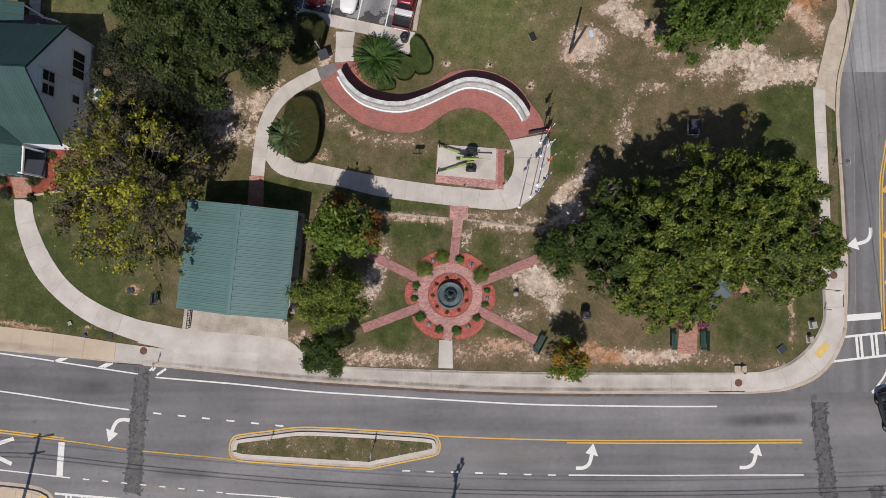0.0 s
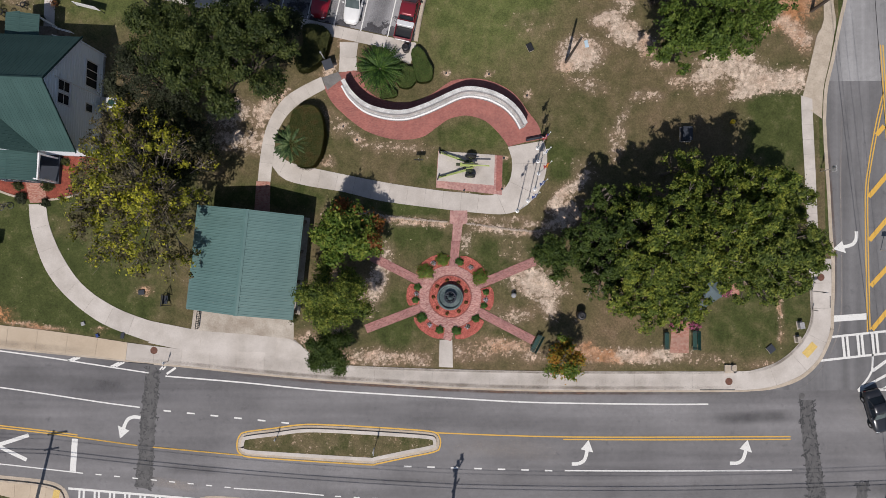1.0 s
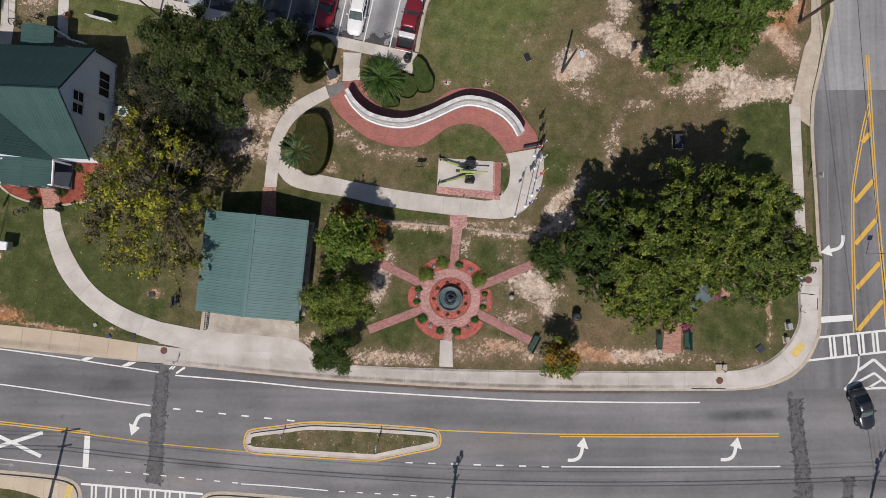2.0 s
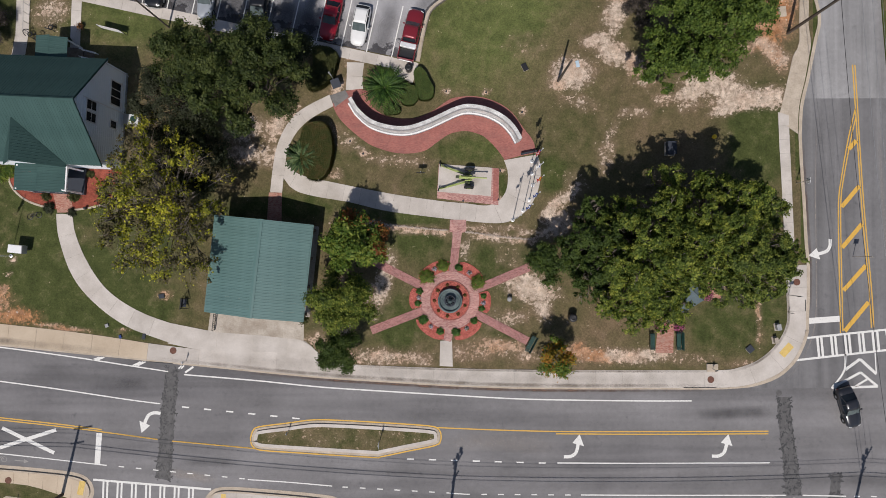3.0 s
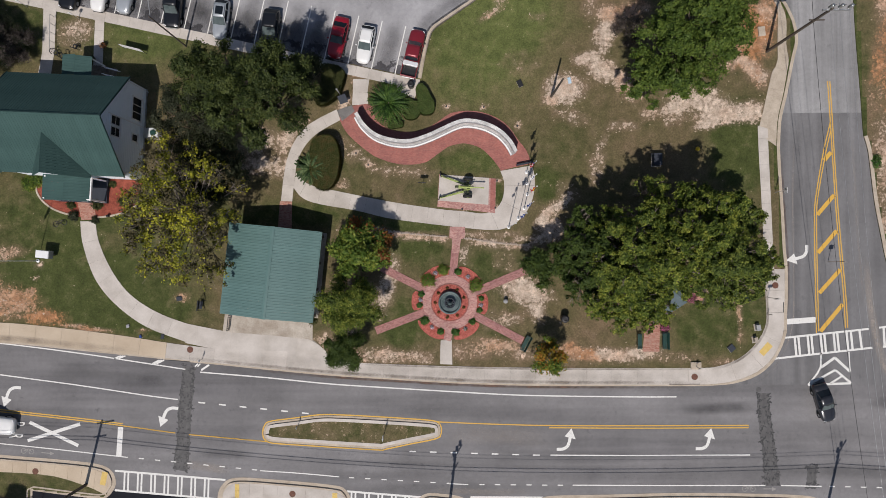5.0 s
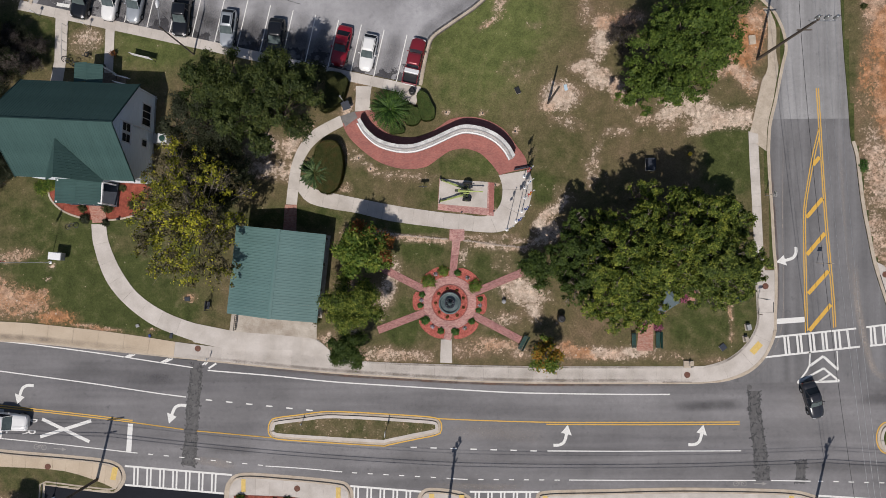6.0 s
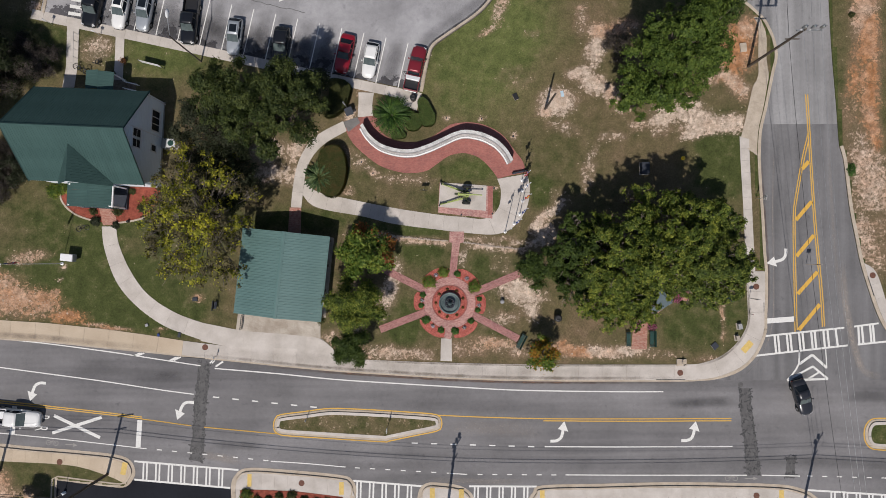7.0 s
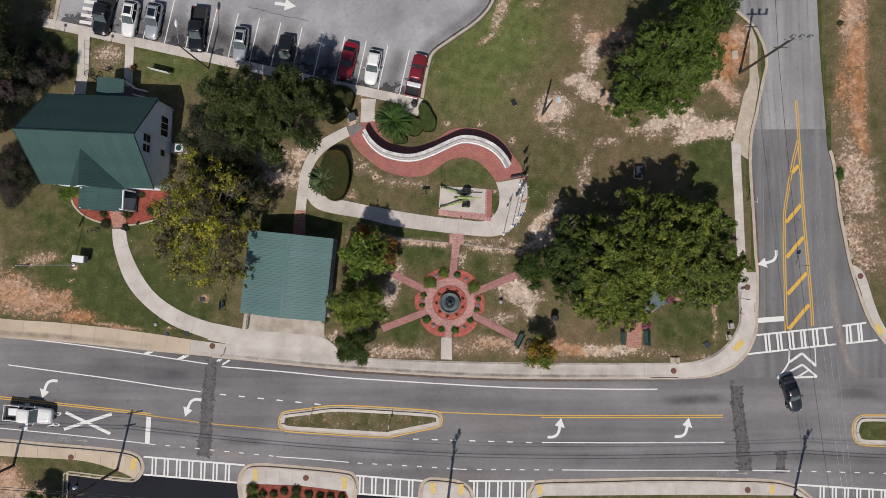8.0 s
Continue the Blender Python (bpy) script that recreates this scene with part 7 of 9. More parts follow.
# west edge
tree("tall dark tree at the edge of the garden", (-55.6, 34.0), 4.6, 5.0, 16, 22000, 0.11, [CEDAR, GREY_LEAF], 0.1, 51, gaps=-0.25, twigs=6, trunk=0.3)
tree("dark tree behind the house", (-56.2, 22.0), 3.6, 4.6, 14, 17000, 0.11, [CEDAR, PINE_OAK], 0.1, 52, gaps=-0.15, twigs=6, trunk=0.22)
tree("dark thin-leaved tree behind the brush", (-53.0, 28.2), 4.7, 4.2, 24, 30000, 0.10, [CEDAR, BRUSH], 0.1, 63, trunk=0.18, twigs=7, gaps=-0.22, fine=0.9, lobe=0.26)
tree("dark tree at the lawn's edge", (-57.52, 30.0), 6.0, 6.5, 18, 26000, 0.12, [CEDAR], 0, 55, trunk=0.22)
for p, R, sd in (((-51.7, 28.5), 2.9, 53), ((-49.2, 29.2), 2.4, 54), ((-54.21, 17.33), 2.8, 56), ((-52.44, 15.93), 2.2, 57), ((-54.16, 14.20), 2.4, 58), ((-50.6, 31.0), 2.0, 59), ((-53.6, 26.2), 2.8, 60)):
    tree("leafless grey brush at the garden's edge", p, R, 1.5, 10, 13000, 0.07, [BRUSH, GREY_LEAF], 0.1, sd, trunk=0.06, twigs=16, group="brush", gaps=-0.3)
tree("dark round tree beside the forecourt", (-49.9, -24.0), 2.0, 2.3, 10, 9000, 0.11, [PINE_OAK], 0, 61, trunk=0.12, group="forecourt trees")
tree("leafless purple-grey brush beside the great tree", (19.81, 30.77), 2.2, 1.2, 8, 5200, 0.06, [BRUSH, GREY_LEAF], 0.2, 62, trunk=0.06, twigs=16, group="brush", gaps=-0.3)


def bush(name, label, category, place, sx, sy, h, n, size, mats, seed, group="", turn=0.0, share=0.0, z=G):
    """A low rounded shrub: a leafy skin over a dome."""
    ob = thing(name, label, category, group, m=pose(*place, z - 0.02, 0, 0, turn))
    g = np.random.default_rng(seed)
    d = g.normal(size=(n, 3))
    d[:, 2] = np.abs(d[:, 2])
    d /= np.linalg.norm(d, axis=1)[:, None]
    wave = np.array([noise.noise(v) for v in d * 2.2 + seed * 1.7])
    r = (1 - 0.3 * g.random(n) + 0.1 * g.normal(size=n)) * (1 + 0.55 * wave)
    c = d * r[:, None] * np.array([sx, sy, h])
    slots = (g.random(n) > share).astype(int) if len(mats) > 1 else np.zeros(n, int)
    leaves = new("foliage", leaf_mesh("foliage", c, d + g.normal(size=(n, 3)) * 0.5 + np.array([0, 0, 0.7]), size, mats, slots, seed))
    leaves.parent = ob
    bm = bmesh.new()
    for k in range(7):
        a = k * 0.9
        rod(bm, (0, 0, 0), (sx * 0.6 * math.cos(a), sy * 0.6 * math.sin(a), h * 0.6), 0.025, 0.01, 5)
    part("stems", bm, BARK, ob)
    return ob


def hedge(label, outline, h, density, seed, mats=(HEDGE,)):
    """A clipped hedge with steep sides and a flat leafy top."""
    line = smooth_line(outline, 0.25, closed=True)
    cx, cy = sum(p[0] for p in line) / len(line), sum(p[1] for p in line) / len(line)
    ob = thing("hedge", label, "hedge", m=pose(cx, cy, G - 0.02))
    rel = [(x - cx, y - cy) for x, y in line]
    core = prism(bmesh.new(), [(x * 0.95, y * 0.95) for x, y in rel], 0.0, h * 0.95)
    part("core", core, HEDGE, ob)
    g = np.random.default_rng(seed)
    xs, ys = [p[0] for p in rel], [p[1] for p in rel]
    cs, ns = [], []
    area = (max(xs) - min(xs)) * (max(ys) - min(ys))
    for _ in range(int(area * density)):
        x, y = g.uniform(min(xs), max(xs)), g.uniform(min(ys), max(ys))
        if inside(rel, x, y):
            cs.append((x, y, h + 0.05 * g.normal() + 0.06 * noise.noise((x * 1.5, y * 1.5, seed))))
            ns.append((g.normal() * 0.5, g.normal() * 0.5, 1))
    for (ax, ay), (bx, by) in zip(rel, rel[1:] + rel[:1]):
        for _ in range(int(math.hypot(bx - ax, by - ay) * h * density)):
            t = g.random()
            x, y = ax + (bx - ax) * t, ay + (by - ay) * t
            k = 0.98 + 0.03 * g.normal()
            cs.append((x * k, y * k, h * g.random()))
            ns.append((by - ay + g.normal() * 0.05, ax - bx + g.normal() * 0.05, 0.1))
    me = leaf_mesh("foliage", np.array(cs), np.array(ns), 0.042, list(mats), np.zeros(len(cs), int), seed)
    leaves = new("foliage", me)
    leaves.parent = ob
    return ob


hedge("large oval clipped hedge beside the path", [(-15.64, 18.17), (-15.16, 18.73), (-13.98, 19.00), (-13.07, 18.52), (-12.58, 17.12), (-12.58, 15.46), (-12.99, 13.86), (-13.75, 13.03), (-14.65, 12.96), (-15.35, 13.38), (-15.77, 14.77), (-15.92, 16.44)], 1.6, 900, 71, (HEDGE_BROWN,))
hedge("small kidney-shaped clipped hedge", [(-5.26, 22.74), (-4.43, 23.02), (-3.59, 22.74), (-3.46, 21.90), (-4.01, 21.07), (-4.84, 20.93), (-5.40, 21.35)], 0.8, 900, 72, (HEDGE_GREEN,))
hedge("long clipped hedge beside the litter bin", [(-4.01, 24.53), (-3.45, 24.94), (-2.76, 24.38), (-2.34, 23.54), (-1.93, 22.71), (-2.06, 21.73), (-2.76, 21.46), (-3.45, 21.60), (-3.73, 22.43), (-3.92, 23.55)], 0.9, 900, 73, (HEDGE_GREEN,))
hedge("dark clipped hedge near the parking walk", [(-14.64, 26.97), (-12.98, 26.96), (-12.09, 26.26), (-12.14, 25.43), (-12.55, 24.04), (-13.24, 23.21), (-14.35, 22.52), (-15.18, 22.66), (-15.46, 23.77), (-14.64, 25.16)], 1.3, 800, 74)
hedge("low clipped hedge in front of the plaza", [(-7.22, 20.56), (-6.39, 21.12), (-5.55, 20.69), (-5.55, 20.14), (-6.39, 20.00), (-7.08, 20.00)], 0.5, 900, 75, (HEDGE_GREEN,))


def sago(label, place, R, n, h, mat, seed, narrow=1.0):
    """A mound of arching feather fronds, each a rib with two rows of narrow leaflets."""
    ob = thing("palm", label, "palm", "palms", m=pose(*place, G))
    r = random.Random(seed)
    part("trunk", turned(bmesh.new(), [(0.3, -0.05), (0.34, h * 0.4), (0.2, h * 0.6), (0, h * 0.62)], 10), BARK, ob)
    bm = bmesh.new()
    for k in range(n):
        a = 2.39996 * k + r.uniform(-0.3, 0.3)
        rise = radians(4 + 62 * (k / n) ** 1.3 + r.uniform(-6, 6))
        L = R * r.uniform(0.88, 1.1) * (1.12 - 0.2 * k / n)
        d, side = Vector((math.cos(a), math.sin(a), 0)), Vector((-math.sin(a), math.cos(a), 0))
        twist = r.uniform(-0.12, 0.12)
        rib = []
        for i in range(13):
            t = i / 12
            out = L * (math.cos(rise) * t + (1 - math.cos(rise)) * 0.75 * t * t)
            rib.append((d + side * twist * t).normalized() * out + Vector((0, 0, h * 0.55 + L * (math.sin(rise) * t - (0.22 + 0.5 * math.sin(rise)) * t * t * 0.85))))
        for i in range(1, 12):
            t = i / 12
            along = (rib[i + 1] - rib[i - 1]).normalized()
            for sgn in (-1, 1):
                leaf = narrow * 0.2 * R / 2.2 * math.sin(math.pi * (0.12 + 0.80 * t)) * r.uniform(0.85, 1.1)
                tip = rib[i] + (side * sgn * 0.78 + along * 0.62 + Vector((0, 0, -0.25))) * leaf
                w = along * 0.115 * narrow
                bm.faces.new([bm.verts.new(v) for v in (rib[i] - w, rib[i] + w, tip + w * 0.5, tip - w * 0.5)])
    part("fronds", bm, mat, ob, "long arching feathery fronds")
    return ob


sago("large round palm of arching fronds beside the plaza wall", (-7.09, 22.72), 2.5, 120, 1.7, SAGO, 81, 0.8)
sago("blue-green palm of stiff fronds at the oval hedge", (-15.75, 15.24), 1.9, 80, 2.1, BLUE_PALM, 82, 1.1)

# shrubs and flowers of the fountain garden
k = 0
for dx, dy, r in ((-0.75, 3.72, 0.62), (-2.45, 2.55, 0.8), (0.95, 3.5, 0.38), (2.95, 2.0, 0.75), (-3.25, 0.95, 0.34), (-3.45, -0.3, 0.32), (3.55, 0.5, 0.28), (3.35, -0.85, 0.3), (-2.85, -2.05, 0.5), (-1.05, -3.25, 0.36), (0.65, -3.35, 0.42), (2.6, -2.15, 0.38)):
    bush("shrub", "round clipped green shrub in the red mulch", "shrub", (FX + dx, FY + dy), r * 1.08, r, r * 0.75, int(1500 * r + 350), 0.06, [LIGHT_SHRUB if r > 0.55 else PALM], 100 + k, "fountain shrubs", z=G + 0.05)
    k += 1
for dx, dy in ((-1.65, 3.35), (2.05, 2.95), (-3.35, 0.3), (3.55, -0.3), (-2.05, -2.75), (1.75, -2.95)):
    bush("flower_clump", "clump of white and purple flowers", "flowers", (FX + dx, FY + dy), 0.26, 0.26, 0.25, 260, 0.045, [WHITE_FLOWER, PALM], 130 + k, "fountain flowers", share=0.55, z=G + 0.05)
    k += 1
for i in range(9):
    a = 0.35 + i * 0.7
    bush("flower_clump", "small red-leaved plant in the mulch ring", "flowers", (FX + 1.66 * math.cos(a), FY + 1.66 * math.sin(a)), 0.2, 0.2, 0.2, 150, 0.05, [RED_LEAF, HEDGE], 150 + i, "ring plants", share=0.5, z=G + 0.1)
# shrubs of the house bed, forecourt bed and gazebo
for p, r, mt, h in (((-48.27, 13.84), 1.0, MAPLE, 0.8), ((-47.27, 14.12), 0.8, MAPLE, 0.7), ((-43.55, 11.29), 0.5, HEDGE, 0.6), ((-43.25, 10.08), 0.65, GREY_LEAF, 0.6), ((-40.51, 11.28), 0.6, HEDGE, 0.7), ((-40.78, 9.60), 0.45, GREY_LEAF, 0.5), ((-37.46, 11.70), 0.7, HEDGE, 0.7), ((-38.75, 13.68), 0.4, HEDGE, 0.5)):
    bush("shrub", "low garden shrub in the house bed", "shrub", p, r, r, h, int(900 * r + 300), 0.07, [mt], 200 + k, "house shrubs")
    k += 1
for x, y, r in ((-24.60, -22.74, 0.75), (-23.34, -23.38, 0.5), (-22.00, -23.38, 0.5), (-20.68, -23.02, 0.5), (-19.15, -22.93, 0.6), (-17.61, -23.44, 0.5), (-16.21, -23.58, 0.5), (-14.95, -23.66, 0.5), (-13.55, -23.72, 0.5), (-24.60, -24.00, 0.7), (-19.28, -24.00, 0.7)):
    bush("shrub", "dark clipped shrub in the forecourt bed", "shrub", (x, y), r, r, r * 1.1, 700, 0.08, [HEDGE if r < 0.7 else OAK], 230 + k, "forecourt shrubs")
    k += 1
for p in ((22.13, -2.69), (24.01, -2.62), (26.88, 1.36), (27.02, 0.66)):
    bush("flower_clump", "bush of bright pink flowers beside the gazebo", "flowers", p, 0.62, 0.5, 0.6, 800, 0.05, [PINK, HEDGE], 260 + k, "pink flowers", share=0.5)
    k += 1
bush("shrub", "small shrub at the sidewalk verge", "shrub", (48.19, 34.87), 0.38, 0.34, 0.5, 350, 0.08, [HEDGE], 301, "verge shrubs")
bush("shrub", "small shrub at the sidewalk verge", "shrub", (47.93, 16.15), 0.5, 0.9, 0.6, 500, 0.08, [PALM], 302, "verge shrubs")
bush("shrub", "dark leafy shrub on the clay bank", "shrub", (31.39, 28.65), 1.0, 1.0, 1.0, 1100, 0.11, [PINE_OAK], 303, "verge shrubs")


# ---- vehicles ----
def loft(bm, rings):
    """A skin over closed rings with equally many points, capped at both ends."""
    rows = [[bm.verts.new(p) for p in ring] for ring in rings]
    n = len(rows[0])
    for a, b in zip(rows, rows[1:]):
        for k in range(n):
            j = (k + 1) % n
            bm.faces.new((a[k], a[j], b[j], b[k]))
    bm.faces.new(rows[0][::-1])
    bm.faces.new(rows[-1])
    bmesh.ops.recalc_face_normals(bm, faces=bm.faces[:])
    return bm


def body_ring(y, w, z0, z1):
    """A car body's cross-section at y: tucked sills, bulging flanks, rounded shoulders."""
    half = [(0.82 * w, z0), (0.97 * w, z0 + 0.12), (1.0 * w, z0 + 0.55 * (z1 - z0)), (0.96 * w, z0 + 0.82 * (z1 - z0)), (0.84 * w, z1 - 0.015), (0.45 * w, z1 + 0.02)]
    return [(x, y, z) for x, z in half] + [(-x, y, z) for x, z in half[::-1]]


SHAPES = {}
# stations of the body (y, half width, top); cabin: rear base, rear roof, front roof, front base, roof height, belt height
SHAPES["sedan"] = ([(-2.38, 0.66, 0.78), (-2.30, 0.80, 0.93), (-1.9, 0.89, 1.02), (-1.3, 0.91, 1.0), (0.0, 0.92, 0.96), (0.9, 0.91, 0.96), (1.6, 0.88, 0.88), (2.1, 0.77, 0.78), (2.3, 0.60, 0.68), (2.40, 0.42, 0.60)], (-1.7, -0.95, 0.05, 0.75, 1.44, 0.97))
SHAPES["suv"] = ([(-2.30, 0.72, 0.95), (-2.22, 0.84, 1.12), (-1.6, 0.92, 1.14), (0.0, 0.93, 1.08), (0.8, 0.92, 1.07), (1.5, 0.89, 1.0), (1.95, 0.80, 0.92), (2.2, 0.63, 0.80), (2.33, 0.42, 0.68)], (-2.12, -1.6, 0.0, 0.72, 1.66, 1.1))
SHAPES["pickup"] = ([(-2.9, 0.90, 1.10), (-2.85, 0.95, 1.15), (-1.0, 0.97, 1.15), (0.1, 0.97, 1.15), (1.2, 0.97, 1.13), (1.7, 0.96, 1.11), (2.4, 0.93, 1.05), (2.75, 0.84, 0.96), (2.87, 0.66, 0.85)], (-0.92, -0.72, 0.65, 1.3, 1.85, 1.13))


def car(kind, label, paint, m, group="parked cars", scale=(1, 1, 1), roof_paint=None, name="car", extra=""):
    stations, (rb, rr, fr, fb, zr, zb) = SHAPES[kind]
    c = thing(name, label, "pickup truck" if kind == "pickup" else "car", group, m @ Matrix.Diagonal((*scale, 1)))
    z0 = 0.38 if kind == "pickup" else 0.26
    if kind == "pickup":
        front = [s for s in stations if s[0] >= -1.0]
        part("body", loft(bmesh.new(), [body_ring(y, w, z0, z) for y, w, z in front]), paint, c, smooth=True)
        bm = bmesh.new()
        box(bm, 1.80, 1.9, 0.08, Matrix.Translation((0, -1.94, 0.62)))
        for sx in (1, -1):
            box(bm, 0.10, 1.9, 0.72, Matrix.Translation((sx * 0.91, -1.94, 0.45)), bevel=0.025)
        box(bm, 1.9, 0.08, 0.66, Matrix.Translation((0, -2.87, 0.5)), bevel=0.02)
        box(bm, 1.74, 0.06, 0.55, Matrix.Translation((0, -1.02, 0.66)))
        part("bed", bm, paint, c, "open load bed")
        part("bed_liner", box(bmesh.new(), 1.7, 1.76, 0.03, Matrix.Translation((0, -1.94, 0.70))), BLACK, c, "dark bed liner")
        if extra == "toolbox":
            part("toolbox", box(bmesh.new(), 1.82, 0.52, 0.42, Matrix.Translation((0, -1.36, 0.83)), bevel=0.03), ALU, c, "white metal toolbox across the bed")
        if extra == "sheet":
            part("load", box(bmesh.new(), 0.85, 1.15, 0.2, Matrix.Translation((-0.1, -1.85, 0.73)) @ Matrix.Rotation(0.06, 4, "Z"), bevel=0.03), WHITE, c, "white flat load in the bed")
        if extra == "cover":
            part("bed_cover", box(bmesh.new(), 1.84, 1.86, 0.05, Matrix.Translation((0, -1.94, 1.17)), bevel=0.02), BLACK, c, "black folding bed cover")
    else:
        part("body", loft(bmesh.new(), [body_ring(y, w, z0, z) for y, w, z in stations]), paint, c, smooth=True)
    wb, wt = {"sedan": (0.85, 0.70), "suv": (0.87, 0.76), "pickup": (0.89, 0.78)}[kind]
    front_g = bmesh.new()
    loft(front_g, [[(-wb * 0.93, rb, zb - 0.02), (wb * 0.93, rb, zb - 0.02), (wt * 0.95, rr, zr - 0.03), (-wt * 0.95, rr, zr - 0.03)],
                   [(-wb, (rb + fb) / 2, zb - 0.02), (wb, (rb + fb) / 2, zb - 0.02), (wt * 1.02, (rr + fr) / 2, zr - 0.01), (-wt * 1.02, (rr + fr) / 2, zr - 0.01)],
                   [(-wb * 0.93, fb, zb - 0.04), (wb * 0.93, fb, zb - 0.04), (wt * 0.95, fr, zr - 0.03), (-wt * 0.95, fr, zr - 0.03)]])
    part("glasshouse", front_g, GLASS, c, "dark tinted glasshouse")
    rp = roof_paint or paint
    for name_, ya, yb, za in (("windscreen", fb, fr, zb - 0.03), ("rear_window", rb, rr, zb)):
        s_ = 0.03 if ya > yb else -0.03
        bm = bmesh.new()
        low = [Vector((x, ya + s_, za)) for x in (-wb * 0.86, 0.0, wb * 0.86)]
        top = [Vector((x, yb + s_, zr - 0.03)) for x in (-wt * 0.86, 0.0, wt * 0.86)]
        for v in (low[1], top[1]):
            v.y += s_ * 2.2
        va, vb = [bm.verts.new(v) for v in low], [bm.verts.new(v) for v in top]
        va2, vb2 = [bm.verts.new(v - Vector((0, s_ * 0.6, 0.012))) for v in low], [bm.verts.new(v - Vector((0, s_ * 0.6, 0.012))) for v in top]
        for i in range(2):
            bm.faces.new((va[i], va[i + 1], vb[i + 1], vb[i]))
            bm.faces.new((va2[i], vb2[i], vb2[i + 1], va2[i + 1]))
        bmesh.ops.recalc_face_normals(bm, faces=bm.faces[:])
        part(name_, bm, CAR_GLASS if name_ == "windscreen" else GLASS, c, "sloping window glass")
    bm = bmesh.new()
    ring = lambda y, w, z: [(-w, y, z - 0.05), (-w * 0.96, y, z), (-w * 0.5, y, z + 0.03), (w * 0.5, y, z + 0.03), (w * 0.96, y, z), (w, y, z - 0.05)]
    loft(bm, [ring(rr - 0.05, wt * 0.98, zr - 0.02), ring(rr + 0.25, wt * 1.05, zr + 0.01), ring(fr - 0.3, wt * 1.05, zr + 0.01), ring(fr + 0.04, wt * 0.98, zr - 0.02)])
    roof = part("roof", bm, rp, c, smooth=True)
    if kind == "suv":
        for sx in (1, -1):
            part("roof_rail", rod(bmesh.new(), (sx * wt * 0.9, rr + 0.2, zr + 0.08), (sx * wt * 0.9, fr - 0.1, zr + 0.07), 0.022, seg=6), BLACK, roof)
        if extra == "sunroof":
            part("sunroof", box(bmesh.new(), 0.95, 0.95, 0.02, Matrix.Translation((0, fr - 0.75, zr + 0.03))), GLASS, roof, "dark glass sunroof")
    elif extra == "sunroof":
        part("sunroof", box(bmesh.new(), 0.8, 0.5, 0.02, Matrix.Translation((0, fr - 0.45, zr + 0.03))), GLASS, roof, "dark glass sunroof")
    for sx in (1, -1):
        for ya, za, yb, wa, wz in ((rb, zb, rr, 0.93, 0.95), (fb, zb, fr, 0.93, 0.95)):
            part("pillar", rod(bmesh.new(), (sx * wb * wa, ya, za), (sx * wt * wz, yb, zr - 0.02), 0.045, 0.04, 6), rp, c)
        mid_y = (rr + fr) / 2 - 0.15
        part("pillar", rod(bmesh.new(), (sx * wb * 1.0, mid_y, zb), (sx * wt * 1.02, mid_y, zr - 0.02), 0.05, 0.04, 6), rp, c)
        part("mirror", box(bmesh.new(), 0.22, 0.13, 0.16, Matrix.Translation((sx * (wb + 0.16), fb - 0.35, zb)), bevel=0.03), paint, c)
        y1 = stations[-1][0]
        y0 = stations[0][0]
        w1 = stations[-3][1]
        part("headlight", box(bmesh.new(), 0.34, 0.2, 0.13, Matrix.Translation((sx * (w1 - 0.27), y1 - 0.2, stations[-2][2] - 0.12)) @ Matrix.Rotation(sx * -0.35, 4, "Z"), bevel=0.03), ALU, c, "clear headlight")
        part("tail_light", box(bmesh.new(), 0.2, 0.1, 0.2, Matrix.Translation((sx * (stations[1][1] - 0.16), y0 + 0.05, stations[0][2] - 0.25)), bevel=0.02), RED, c, "red tail light")
        for y in ((y1 - 0.95), (y0 + 0.95)):
            R = 0.40 if kind == "pickup" else 0.34
            rim_w = 0.84 if kind != "pickup" else 0.87
            bm = turned(bmesh.new(), [(R * 0.62, -0.11), (R, -0.1), (R, 0.1), (R * 0.62, 0.11)], 20, Matrix.Translation((sx * rim_w, y, R)) @ Matrix.Rotation(radians(90), 4, "Y"))
            wheel = part("wheel", bm, RUBBER, c, "black tyre")
            part("rim", turned(bmesh.new(), [(R * 0.64, 0.06), (R * 0.5, 0.09), (0.06, 0.07), (0, 0.07)], 12, Matrix.Translation((sx * rim_w, y, R)) @ Matrix.Rotation(radians(90 * sx), 4, "Y")), STEEL, wheel, "grey wheel rim")
    part("bumper", box(bmesh.new(), stations[-3][1] * 1.5, 0.12, 0.18, Matrix.Translation((0, stations[-1][0] - 0.03, z0 + 0.08)), bevel=0.04), BLACK if kind != "pickup" else STEEL, c)
    part("bumper", box(bmesh.new(), stations[1][1] * 1.7, 0.14, 0.18, Matrix.Translation((0, stations[0][0] - 0.02, z0 + 0.12)), bevel=0.04), BLACK if kind != "pickup" else STEEL, c)
    return c


SHAPES_NARROW = (0.92, 0.98, 1)
PAINT_RED = car_paint("red_car_paint", (0.31, 0.009, 0.022))
PAINT_WINE = car_paint("dark_red_car_paint", (0.22, 0.02, 0.03))
PAINT_WHITE = car_paint("white_car_paint", (0.78, 0.78, 0.77), 0.0)
PAINT_SILVER = car_paint("silver_car_paint", (0.46, 0.49, 0.52), 0.4)
PAINT_BLACK = car_paint("black_car_paint", (0.012, 0.013, 0.016))
PAINT_GREY = car_paint("dark_grey_car_paint", (0.035, 0.036, 0.042), 0.3)
LOT_TURN = 180 - math.degrees(math.atan2(-back.x, -back.y)) + 0.5
car("pickup", "black pickup truck with a covered bed, parked nose in", PAINT_BLACK, pose(*(-43.40, 36.48), G, 0, 0, LOT_TURN), extra="cover")
